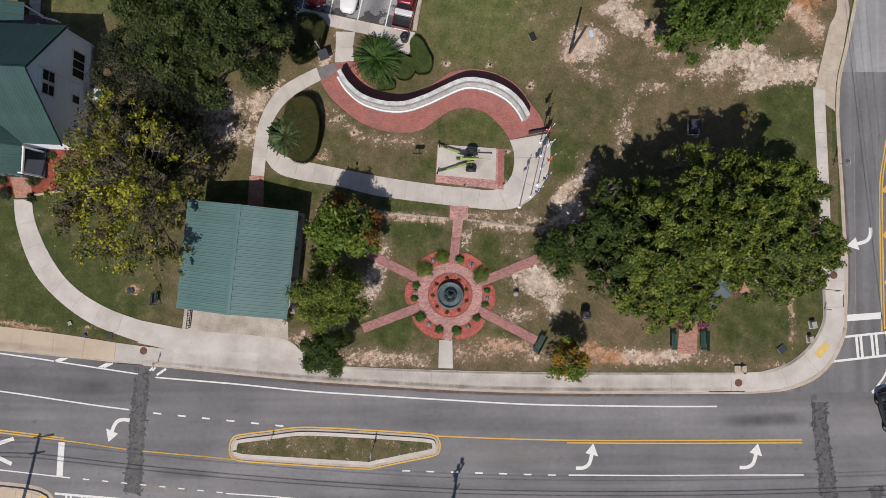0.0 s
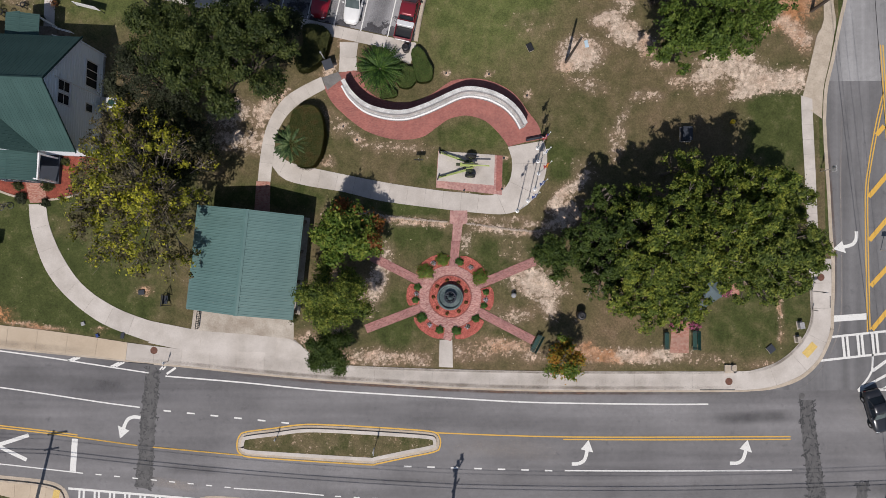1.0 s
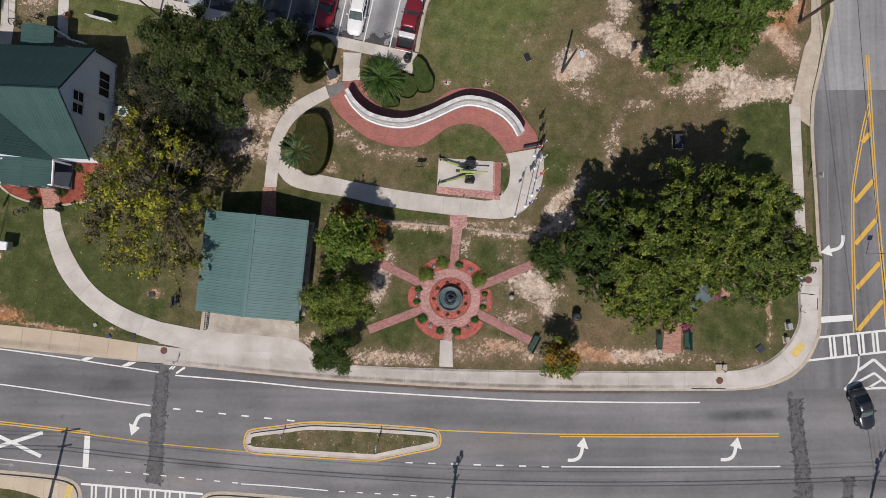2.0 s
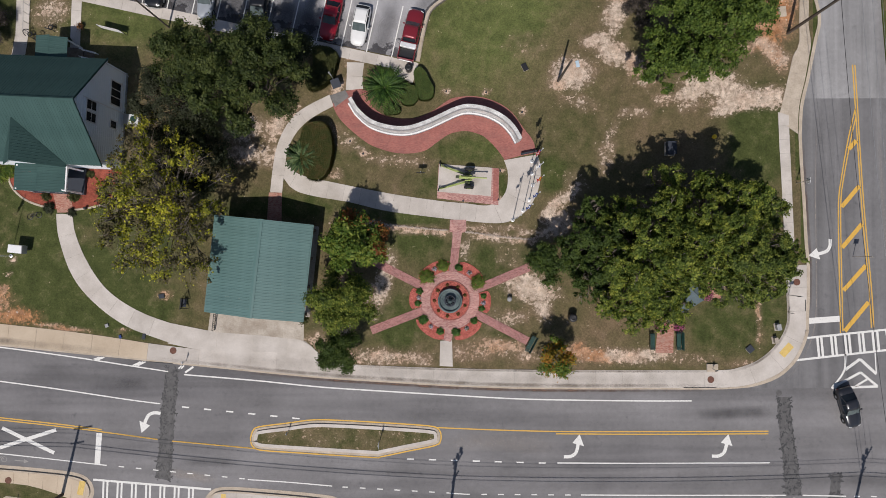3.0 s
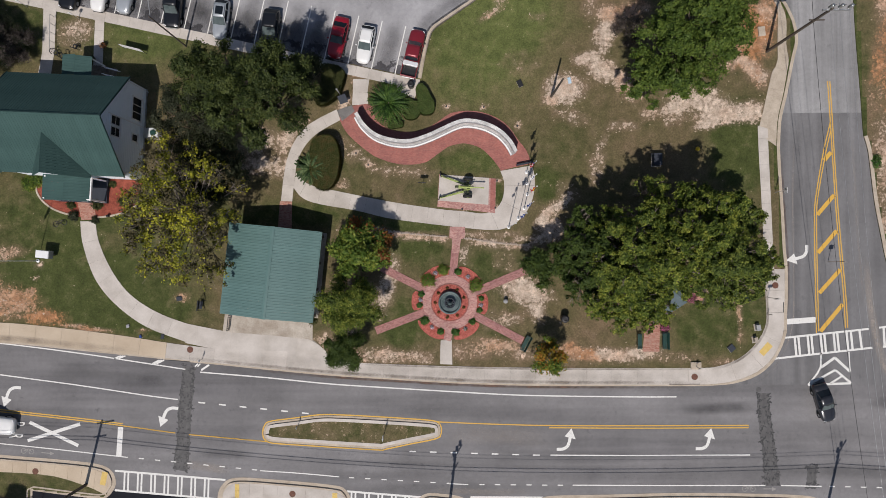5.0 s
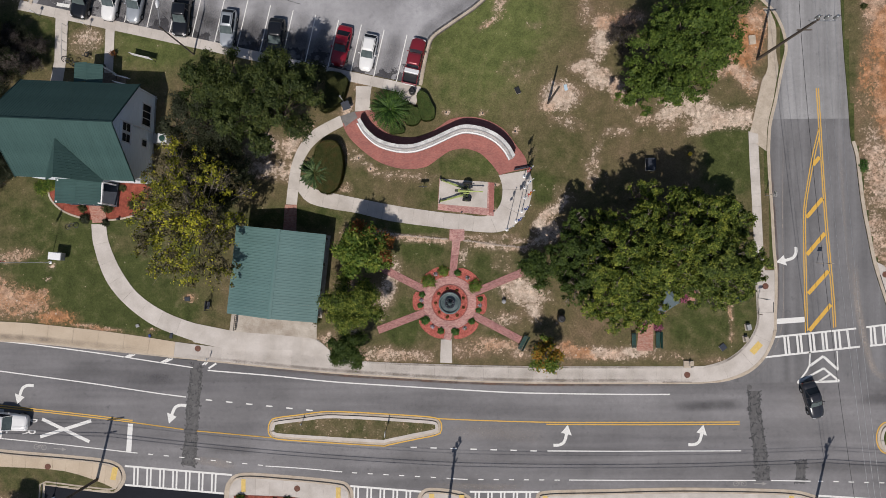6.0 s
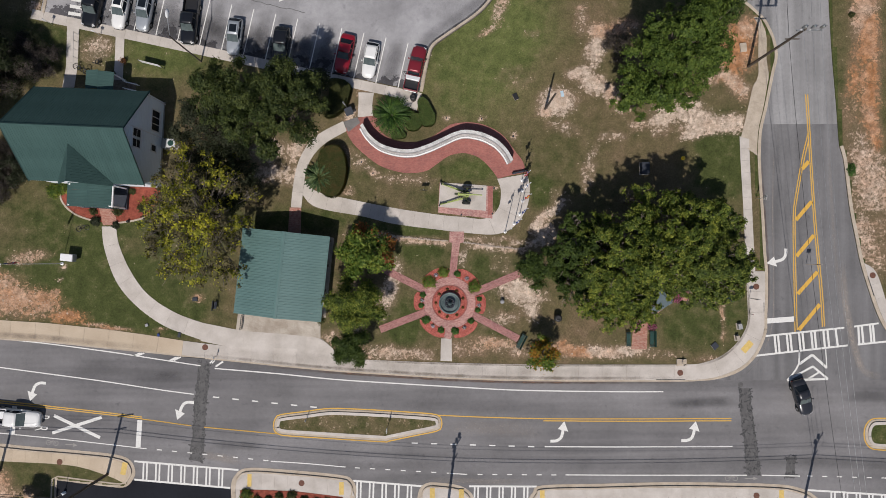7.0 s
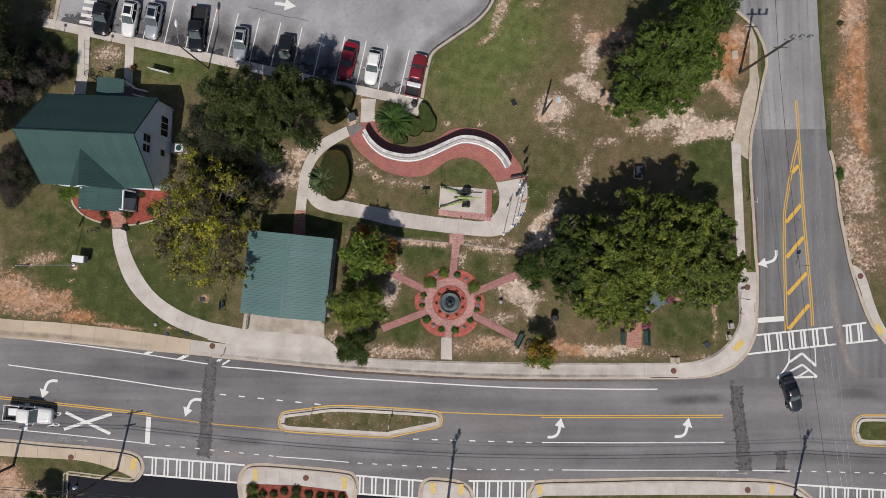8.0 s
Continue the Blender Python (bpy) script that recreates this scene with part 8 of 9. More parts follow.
car("suv", "white estate car with a large sunroof, parked nose in", PAINT_WHITE, pose(*(-40.12, 35.69), G, 0, 0, LOT_TURN + 2), scale=SHAPES_NARROW, extra="sunroof")
car("suv", "silver estate car with a dark sunroof, parked nose in", PAINT_SILVER, pose(*(-37.16, 35.39), G, 0, 0, LOT_TURN + 2), scale=SHAPES_NARROW, extra="sunroof")
car("pickup", "black pickup truck with an open bed, parked nose in", PAINT_BLACK, pose(*(-31.61, 34.24), G, 0, 0, LOT_TURN + 6), scale=(0.95, 0.97, 1))
car("suv", "silver-blue car with a small sunroof, parked nose in", PAINT_SILVER, pose(*(-26.22, 32.41), G, 0, 0, LOT_TURN + 5), scale=(0.90, 0.96, 0.92), extra="sunroof")
car("suv", "black car half shaded by the oak, parked nose in", PAINT_BLACK, pose(*(-20.58, 31.23), G, 0, 0, LOT_TURN + 5), scale=(1, 1, 0.92))
car("sedan", "bright red saloon, parked nose in", PAINT_RED, pose(*(-12.85, 30.27), G, 0, 0, LOT_TURN - 1))
car("suv", "small white hatchback, parked nose in", PAINT_WHITE, pose(*(-9.73, 29.47), G, 0, 0, LOT_TURN + 1), scale=(0.93, 0.93, 0.88))
car("pickup", "dark red pickup truck with a white toolbox, parked nose out", PAINT_WINE, pose(*(-4.31, 28.40), G, 0, 0, LOT_TURN - 180 - 1), scale=(0.93, 0.95, 0.95), extra="toolbox")
car("sedan", "dark grey saloon crossing the junction", PAINT_GREY, pose(*(41.52, -10.88), 0, 0, 0, 196), group="moving vehicles", scale=(0.93, 0.9, 0.97))
car("pickup", "white pickup truck with a dark bed on the main road", PAINT_WHITE, pose(-52.3, -13.53, 0, 0, 0, -95.5), group="moving vehicles", scale=(1.02, 1.02, 1.0), extra="sheet")


# ---- things in the park ----
def memorial_wall():
    """Curved seat wall: a tall back of pale stone with a lower bench along its inner side, cut into blocks."""
    line = smooth_line([(-10.71, 21.38), (-9.90, 20.10), (-8.51, 18.92), (-6.57, 18.28), (-4.63, 18.19), (-2.75, 18.74), (-1.01, 19.52), (0.52, 20.21), (1.80, 20.45), (3.68, 20.11), (5.33, 19.27), (6.43, 18.16), (7.07, 17.05)], 0.3)
    n = 44
    pts = resample(line, n * 2)
    ob = tagged(thing("memorial_wall", "winding memorial wall of pale stone with a bench ledge", "wall"), kind="")
    outer, mid, inner = offset(pts, 0.24), offset(pts, -0.16), offset(pts, -0.41)
    for k in range(n):
        s = slice(k * 2, k * 2 + 3)
        part("block", band(bmesh.new(), outer[s], mid[s], G, G + 1.85), WALL_STONE, ob)
        part("ledge", band(bmesh.new(), mid[s], inner[s], G, G + 0.5), GRANITE, ob)
    part("capping", band(bmesh.new(), offset(pts, 0.27), offset(pts, 0.13), G + 1.851, G + 1.89), WALL_STONE, ob, "pale stone capping")
    part("plaque_band", band(bmesh.new(), offset(pts, -0.11), offset(pts, -0.168), G + 1.5, G + 1.865), GRANITE, ob, "grey engraved band")
    part("capping", band(bmesh.new(), offset(pts, -0.29), offset(pts, -0.44), G + 0.5, G + 0.53), WHITE, ob, "white stone nosing")


memorial_wall()


def fountain():
    f = thing("fountain", "round two-tier fountain of dark weathered stone", "fountain", m=pose(FX, FY, G))
    part("basin", turned(bmesh.new(), [(1.22, 0), (1.26, 0.1), (1.2, 0.2), (1.22, 0.5), (1.3, 0.56), (1.28, 0.62), (1.12, 0.62), (1.06, 0.5), (1.02, 0.25), (0, 0.22)], 48), FOUNTAIN, f, "round basin with a rolled rim", smooth=True)
    part("water", turned(bmesh.new(), [(1.07, 0.40), (0, 0.42)], 40), WATER, f, "still green water")
    part("pedestal", turned(bmesh.new(), [(0.32, 0.2), (0.28, 0.4), (0.2, 0.5), (0.24, 0.6)], 20), FOUNTAIN, f, smooth=True)
    lip = [(0.2, 0.55), (0.45, 0.62), (0.58, 0.74), (0.61, 0.80), (0.54, 0.79), (0.4, 0.68), (0, 0.66)]
    part("bowl", turned(bmesh.new(), lip, 32), TABLE_GREY, f, "upper bowl with a wavy rim", smooth=True)
    part("finial", turned(bmesh.new(), [(0.1, 0.64), (0.15, 0.85), (0.09, 0.98), (0.22, 1.08), (0.25, 1.12), (0.08, 1.1), (0.08, 1.2), (0, 1.3)], 20), FOUNTAIN, f, "dark spout", smooth=True)
    for k in range(10):
        a = k * math.tau / 10
        bm = turned(bmesh.new(), [(0.0, 0.0), (0.07, 0.03), (0.08, 0.12), (0.04, 0.2), (0, 0.22)], 8, Matrix.Translation((0.40 * math.cos(a), 0.40 * math.sin(a), 0.68)))
        part("ornament", bm, BLACK if k % 2 else FOUNTAIN, f)


fountain()


# edging bricks set on end round the inner mulch ring
ring_edge = thing("brick_edging", "ring of dark red edging bricks round the inner mulch bed", "edging")
ring_edge["kind"] = "structure"
brick_mesh = None
for k in range(68):
    a = k * math.tau / 68
    m = pose(FX + 2.1 * math.cos(a), FY + 2.1 * math.sin(a), G + 0.02, rng.uniform(-4, 4), rng.uniform(-4, 4), math.degrees(a) + rng.uniform(-5, 5))
    if brick_mesh is None:
        first_brick = part("brick", box(bmesh.new(), 0.1, 0.17, 0.09, bevel=0.012), BRICK_RED, ring_edge)
        first_brick.matrix_basis = m
        brick_mesh = first_brick.data
    else:
        piece("brick", brick_mesh, ring_edge, m)


def gun():
    x, y = (1.79, 13.15)
    g = thing("howitzer", "old field gun painted olive with spread trails", "cannon", m=pose(x, y, G + 0.06, 0, 0, -3))
    for sy in (1, -1):
        w = turned(bmesh.new(), [(0.26, -0.13), (0.48, -0.14), (0.52, 0.0), (0.48, 0.14), (0.26, 0.13)], 22, Matrix.Translation((0.05, sy * 0.95, 0.51)) @ Matrix.Rotation(radians(90), 4, "X"))
        wheel = part("wheel", w, RUBBER, g, "black rubber tyre")
        part("rim", turned(bmesh.new(), [(0.28, -0.1), (0.24, 0.0), (0.28, 0.1), (0, 0.08)], 14, Matrix.Translation((0.05, sy * 0.95, 0.51)) @ Matrix.Rotation(radians(90), 4, "X")), ARMY, wheel)
        bm = bmesh.new()
        rod(bm, (-0.1, sy * 0.3, 0.62), (-3.05, sy * 1.28 + 0.05, 0.22), 0.10, 0.075, 8)
        part("trail", bm, ARMY, g, "long olive trail leg")
        part("spade", box(bmesh.new(), 0.12, 0.5, 0.4, Matrix.Translation((-3.1, sy * 1.3 + 0.05, 0.0)) @ Matrix.Rotation(sy * 0.3, 4, "Z"), bevel=0.02), BLACK, g)
        part("trail_edge", rod(bmesh.new(), (-0.15, sy * 0.34 - 0.1, 0.70), (-3.05, sy * 1.25 - 0.06, 0.30), 0.055, 0.045, 6), ARMY, g, "lime-coloured edge of the trail")
        part("trail_lock", box(bmesh.new(), 0.26, 0.16, 0.14, Matrix.Translation((-1.2, sy * 0.68, 0.50)) @ Matrix.Rotation(-sy * 0.32, 4, "Z"), bevel=0.02), ARMY, g)
        part("handspike", rod(bmesh.new(), (-2.3, sy * 1.02, 0.45), (-2.95, sy * 1.25, 0.52), 0.03, 0.03, 6), BLACK, g)
        part("axle_arm", box(bmesh.new(), 0.22, 0.42, 0.16, Matrix.Translation((0.05, sy * 0.58, 0.56)), bevel=0.03), ARMY_DARK, g)
        part("equilibrator", rod(bmesh.new(), (-0.35, sy * 0.26, 0.75), (0.32, sy * 0.24, 1.12), 0.065, 0.065, 10), ARMY, g, "lime spring cylinder beside the barrel")
        part("hand_wheel", turned(bmesh.new(), [(0.13, -0.02), (0.17, 0.0), (0.13, 0.02)], 14, Matrix.Translation((-0.55, sy * 0.36, 1.05)) @ Matrix.Rotation(radians(90), 4, "X")), BLACK, g)
        part("hub_step", box(bmesh.new(), 0.3, 0.25, 0.2, Matrix.Translation((-0.25, sy * 0.45, 0.62)), bevel=0.02), ARMY_DARK, g)
    part("axle", rod(bmesh.new(), (0.05, -1.0, 0.51), (0.05, 1.0, 0.51), 0.08), ARMY, g)
    part("cradle", box(bmesh.new(), 1.7, 0.2, 0.2, Matrix.Translation((-0.3, 0.0, 0.95)), bevel=0.04), ARMY, g, "recoil cradle")
    part("barrel", rod(bmesh.new(), (-1.2, 0, 1.24), (1.8, 0, 1.32), 0.095, 0.06, 16), ARMY, g, "long gun barrel")
    part("muzzle", rod(bmesh.new(), (1.66, 0, 1.316), (1.85, 0, 1.322), 0.08, 0.08, 12), ARMY, g)
    part("breech", box(bmesh.new(), 0.4, 0.26, 0.32, Matrix.Translation((-1.2, 0, 1.08)), bevel=0.04), ARMY_DARK, g)
    part("breech_ring", box(bmesh.new(), 0.2, 0.38, 0.30, Matrix.Translation((-0.92, 0, 1.1)), bevel=0.04), ARMY, g)
    part("sight", box(bmesh.new(), 0.14, 0.12, 0.26, Matrix.Translation((-0.6, 0.22, 1.2)), bevel=0.02), BLACK, g)
    part("top_carriage", box(bmesh.new(), 0.7, 0.5, 0.28, Matrix.Translation((-0.05, 0, 0.66)), bevel=0.05), ARMY_DARK, g)
    part("sleigh", box(bmesh.new(), 1.0, 0.34, 0.10, Matrix.Translation((-0.55, 0, 1.16)), bevel=0.03), ARMY, g, "broad lime recoil sleigh")
    part("elevating_arc", turned(bmesh.new(), [(0.26, -0.04), (0.32, 0.0), (0.26, 0.04)], 14, Matrix.Translation((-0.1, -0.16, 0.86)) @ Matrix.Rotation(radians(90), 4, "X")), ARMY_DARK, g)
    part("recoil_tube", rod(bmesh.new(), (-0.8, 0.12, 1.40), (0.7, 0.12, 1.44), 0.05, 0.05, 10), ARMY_DARK, g)


gun()


def flagpole(label, p, h, cloth, size, turn, z=G, group="flagpoles", base=True, limp=False):
    f = thing("flagpole", label, "flagpole", group, m=pose(*p, z))
    part("pole", rod(bmesh.new(), (0, 0, 0), (0, 0, h), 0.047, 0.024, 12), ALU, f, "white metal pole")
    part("finial", turned(bmesh.new(), [(0, h - 0.02), (0.07, h + 0.05), (0, h + 0.12)], 10), ALU, f)
    if base:
        part("collar", turned(bmesh.new(), [(0.2, 0), (0.2, 0.06), (0.08, 0.12)], 16), ALU, f)
    if cloth:
        bm = bmesh.new()
        nx, nz = 10, 6
        w, hh = size
        fall, reach, wave, drift = (0.6, 0.5, 0.12, 0.3) if limp else (0.85, 0.2, 0.16, 0.0)
        grid = [[bm.verts.new((0.06 + w * i / nx * reach, wave * math.sin(i * 1.0 + j * 0.5) * i / nx + drift * (j / nz) * (i / nx) ** 0.5, h - 0.15 - hh * j / nz - fall * w * (i / nx) ** 1.5)) for j in range(nz + 1)] for i in range(nx + 1)]
        for i in range(nx):
            for j in range(nz):
                face = bm.faces.new((grid[i][j], grid[i + 1][j], grid[i + 1][j + 1], grid[i][j + 1]))
                if len(cloth) == 3:
                    face.material_index = 1 if (i < 4 and j < 4) else (2 if j == 2 else 0)
                elif len(cloth) == 2:
                    face.material_index = 1 if (3 <= i <= 6 and 2 <= j <= 3) else 0
        ob = part("flag", bm, list(cloth), f, "hanging cloth flag", smooth=True)
        ob.matrix_basis = Matrix.Rotation(radians(turn), 4, "Z")
    return f


for (p, cloth, label) in (((6.49, 8.75), (WHITE, BLUE), "tall white flagpole with a pale flag on the walk"), ((7.58, 9.77), (BLUE, WHITE), "white flagpole with a dark blue flag"), ((8.26, 10.91), (BLUE, ALU), "white flagpole with a blue service flag"), ((8.62, 12.48), (RED, YELLOW), "white flagpole with a red flag"), ((8.57, 13.70), (WHITE, BLUE), "white flagpole with a white and blue flag"), ((8.54, 15.01), (RED, BLUE, WHITE), "white flagpole with a striped flag")):
    flagpole(label, p, 7.5, cloth, (1.7, 1.1) if "pale" in label else (1.05, 0.7), 205, G + 0.03, limp="pale" not in label)
flagpole("tall white flagpole beside the sign, with a striped flag", (-47.37, 4.93), 9.8, (RED, BLUE, WHITE), (2.2, 1.4), 170, group="")


def bench(label, p, turn, group, L=1.85):
    b = thing("bench", label, "bench", group, m=pose(*p, G + 0.0, 0, 0, turn))
    for k in range(4):
        part("seat_slat", box(bmesh.new(), L, 0.095, 0.035, Matrix.Translation((0, -0.17 + k * 0.115, 0.43)), bevel=0.008), BENCH_GREEN, b)
    for k in range(4):
        part("back_slat", box(bmesh.new(), L, 0.03, 0.09, Matrix.Translation((0, 0.27 + k * 0.03, 0.52 + k * 0.11)) @ Matrix.Rotation(-0.25, 4, "X")), BENCH_GREEN, b)
    for x in (-L / 2 + 0.15, L / 2 - 0.15):
        bm = bmesh.new()
        rod(bm, (x, -0.2, 0), (x, -0.2, 0.62), 0.025)
        rod(bm, (x, 0.22, 0), (x, 0.4, 0.95), 0.025)
        rod(bm, (x, -0.2, 0.62), (x, 0.3, 0.64), 0.025)
        rod(bm, (x, -0.2, 0.41), (x, 0.28, 0.41), 0.025)
        part("leg_frame", bm, BLACK, b)


bench("dark green slatted bench beside the brick path", (23.88, -4.02), -90, "path benches", 1.9)
bench("dark green slatted bench half under the oak", (21.14, -4.08), 90, "path benches", 1.7)
bench("dark green bench at the end of the brick path", (8.29, -4.33), -118, "garden benches")
bench("dark green bench in the shade of the oaks", (8.67, 4.43), -75, "garden benches")
bench("dark bench on the lawn under the trees", (32.67, 0.83), 180, "garden benches")


def swing():
    x, y = (-28.44, -0.09)
    s = thing("garden_swing", "dark metal swing bench in a black frame", "swing", m=pose(x, y, G, 0, 0, 84) @ Matrix.Diagonal((0.62, 0.72, 0.72, 1)))
    bm = bmesh.new()
    for sx in (-0.85, 0.85):
        rod(bm, (sx, -0.55, 0), (sx, 0, 1.9), 0.05)
        rod(bm, (sx, 0.55, 0), (sx, 0, 1.9), 0.05)
    rod(bm, (-0.95, 0, 1.9), (0.95, 0, 1.9), 0.06)
    part("frame", bm, BLACK, s)
    part("seat", box(bmesh.new(), 1.35, 0.5, 0.06, Matrix.Translation((0, 0, 0.5)), bevel=0.01), TABLE_GREY, s, "dark slatted seat")
    part("backrest", box(bmesh.new(), 1.35, 0.05, 0.5, Matrix.Translation((0, 0.28, 0.55))), TABLE_GREY, s)
    for sx in (-0.65, 0.65):
        part("chain", rod(bmesh.new(), (sx, 0, 0.55), (sx, 0, 1.88), 0.015, seg=5), BLACK, s)


swing()


def litter_bin(label, p, r=0.3, h=0.95, mat=BLACK):
    b = thing("litter_bin", label, "litter bin", "litter bins", m=pose(*p, G))
    part("body", turned(bmesh.new(), [(r * 0.85, 0), (r, 0.1), (r, h - 0.1), (r * 1.05, h - 0.05)], 20), mat, b, smooth=True)
    part("lid", turned(bmesh.new(), [(r * 1.08, h - 0.06), (r * 1.05, h), (r * 0.6, h + 0.12), (r * 0.45, h + 0.1), (r * 0.4, h)], 20), mat, b, "domed lid with a round opening", smooth=True)
    part("liner", turned(bmesh.new(), [(r * 0.45, h + 0.02), (0, h + 0.02)], 12), BLACK, b)


litter_bin("black litter bin beside the parking walk", (-4.59, 24.89), 0.36)
litter_bin("black litter bin on the lawn under the oaks", (12.68, -1.55), 0.42, 1.0)
litter_bin("dark litter bin at the edge of the porch bed", (-39.22, 10.05), 0.15, 0.4)


def lamp_box(label, p, sx, sy, h, mat, turn=0, name="utility_box", cat="utility box", group="utility boxes"):
    b = thing(name, label, cat, group, m=pose(*p, G, 0, 0, turn))
    part("cabinet", box(bmesh.new(), sx, sy, h, bevel=0.03), mat, b)
    part("lid", box(bmesh.new(), sx + 0.06, sy + 0.06, 0.05, Matrix.Translation((0, 0, h)), bevel=0.015), mat, b)
    rim = 0.2 if h > 0.3 else 0.05
    part("base", box(bmesh.new(), sx + rim, sy + rim, 0.06, Matrix.Translation((0, 0, -0.01))), CONCRETE_DIRTY, b, "concrete pad")
    return b


lamp_box("grey metal electric box beside the pavement", (34.35, -2.56), 0.4, 0.6, 0.5, GRANITE, 10)
lamp_box("pale metal electric box beside the pavement", (34.07, -3.94), 0.32, 0.55, 0.5, CONCRETE_DIRTY, 10)
lamp_box("dark metal hatch box on the lawn", (31.48, -4.90), 0.66, 0.66, 0.1, TABLE_GREY, 40)
lamp_box("small dark valve box in the lawn", (7.79, 25.11), 0.5, 0.75, 0.12, BLACK, 25)
lamp_box("dark valve box in the lawn", (-31.03, 0.62), 0.55, 0.4, 0.1, TABLE_GREY, 5)
lamp_box("small pale valve box in the grass", (-36.91, -2.52), 0.3, 0.3, 0.08, GRANITE, 20)
lamp_box("small dark meter cover in the grass", (-32.92, -3.7), 0.28, 0.5, 0.08, TABLE_GREY, -12)
lamp_box("small blue marker cover in the grass", (-35.44, -3.70), 0.2, 0.3, 0.1, BLUE, 20)
lamp_box("pale concrete drain box at the pavement", (27.50, -6.88), 1.1, 0.75, 0.14, KERB, 0)
lamp_box("pale concrete block on the clay bank", (35.20, 30.97), 0.7, 1.0, 0.15, KERB, 5)
lamp_box("small light blue cover on the bare soil", (13.42, 25.44), 0.3, 0.65, 0.08, PALE_BLUE, 12)
ac = lamp_box("white air conditioning unit beside the house", (-33.78, 19.44), 1.05, 1.0, 0.9, ALU, -3, "air_conditioner", "air conditioner", "")
part("fan_grille", turned(bmesh.new(), [(0.36, 0.92), (0.36, 0.955), (0.30, 0.965), (0.05, 0.975), (0, 0.975)], 18), BENCH_GREEN, ac, "dark round fan grille")
for j in range(5):
    part("louvre", box(bmesh.new(), 0.9, 0.02, 0.03, Matrix.Translation((0, -0.51, 0.2 + j * 0.13))), TABLE_GREY, ac)
lamp_box("grey cabinet beside the house wall", (-34.55, 19.41), 0.5, 1.1, 1.0, STEEL, -3)
lamp_box("dark vent box on the lawn under the oaks", (23.19, 16.35), 0.9, 1.3, 0.7, TABLE_GREY, 0)
b = thing("yellow_cap", "bright yellow plastic cap on the lawn", "marker", m=pose(*(27.71, 17.52), G))
part("post", rod(bmesh.new(), (0, 0, 0), (0, 0, 0.5), 0.07), YELLOW, b)
part("dome", turned(bmesh.new(), [(0.22, 0.45), (0.25, 0.6), (0.12, 0.75), (0, 0.78)], 14), YELLOW, b, smooth=True)
b = thing("ball_lamp", "round grey garden lamp on the bare soil", "garden lamp", m=pose(*(6.10, 0.38), G))
part("base", turned(bmesh.new(), [(0.16, 0), (0.16, 0.1), (0.1, 0.16)], 16), GRANITE, b)
part("globe", turned(bmesh.new(), [(0.1, 0.14), (0.22, 0.24), (0.27, 0.38), (0.22, 0.54), (0.12, 0.61), (0, 0.63)], 18), GRANITE, b, smooth=True)


def sign_post(label, p, h, w, sh, mat, turn, group="signs", thick=0.03):
    s = thing("sign", label, "sign", group, m=pose(*p, G if group != "road signs" else 0.0, 0, 0, turn))
    part("post", rod(bmesh.new(), (0, 0, 0), (0, 0, h), 0.035), STEEL, s)
    part("plate", box(bmesh.new(), w, thick, sh, Matrix.Translation((0, -0.05, h - sh)), bevel=0.008), mat, s, "flat sign plate")
    return s


sign_post("small dark plaque on a post in the lawn", (-3.28, 13.72), 1.6, 0.9, 0.6, BLACK, 0)
sign_post("small road sign on the grass median", (-7.61, -14.59), 2.2, 0.6, 0.75, WHITE, 90, "median signs")
sign_post("road sign beside the side street", (36.57, 12.66), 2.4, 0.6, 0.7, WHITE, 90, "kerb signs")
sign_post("road sign at the edge of the pavement", (35.61, 0.80), 2.3, 0.5, 0.5, STEEL, 5, "kerb signs")
sign_post("thin marker post at the pavement corner", (35.59, -1.07), 1.0, 0.08, 0.3, RED, 80, "kerb signs")
sign_post("low white sign beside the drain box", (27.51, -6.99), 1.2, 0.3, 0.3, GRANITE, 30, "kerb signs")
sign_post("small road sign on the median grass", (-17.37, -13.71), 1.2, 0.3, 0.4, GRANITE, 90, "median signs")
sign_post("thin road sign by the driveway", (-28.34, -6.26), 1.3, 0.3, 0.4, WHITE, 90, "kerb signs")
sign_post("small white parking sign beside a stall", (-48.95, 34.26), 1.8, 0.35, 0.5, WHITE, -12, "parking signs")
sign_post("small white parking sign beside a stall", (-42.94, 32.85), 1.8, 0.35, 0.5, WHITE, -12, "parking signs")
board = thing("banner_frame", "white cloth banner stretched on a black frame", "sign", m=pose(*(-36.33, 29.06), G, 0, 0, -14))
part("banner", box(bmesh.new(), 2.5, 0.03, 0.95, Matrix.Translation((0, 0.0, 0.5)) @ Matrix.Rotation(0.0, 4, "X"), bevel=0.01), WHITE, board, "blank white banner")
for sx in (-1.3, 1.3):
    part("post", rod(bmesh.new(), (sx, 0, 0), (sx, 0.0, 1.5), 0.035), BLACK, board)
m = thing("monument_sign", "white boxy sign on the lawn beside the flagpole", "sign", m=pose(*(-45.93, 5.66), G, 0, 0, -6))
part("cabinet", box(bmesh.new(), 1.45, 0.85, 0.9, Matrix.Translation((0, 0, 0.6)), bevel=0.03), WHITE, m, "white sign cabinet")
part("face", box(bmesh.new(), 0.06, 0.85, 0.75, Matrix.Translation((0.735, 0, 0.67))), GRANITE, m, "grey sign face")
for sx in (-0.5, 0.5):
    part("leg", box(bmesh.new(), 0.14, 0.14, 0.62, Matrix.Translation((sx, 0, 0))), BLACK, m)
k = thing("info_kiosk", "dark slanting information panel on a post near the plaza", "sign", m=pose(*(-12.28, 23.19), G, 0, 0, 20))
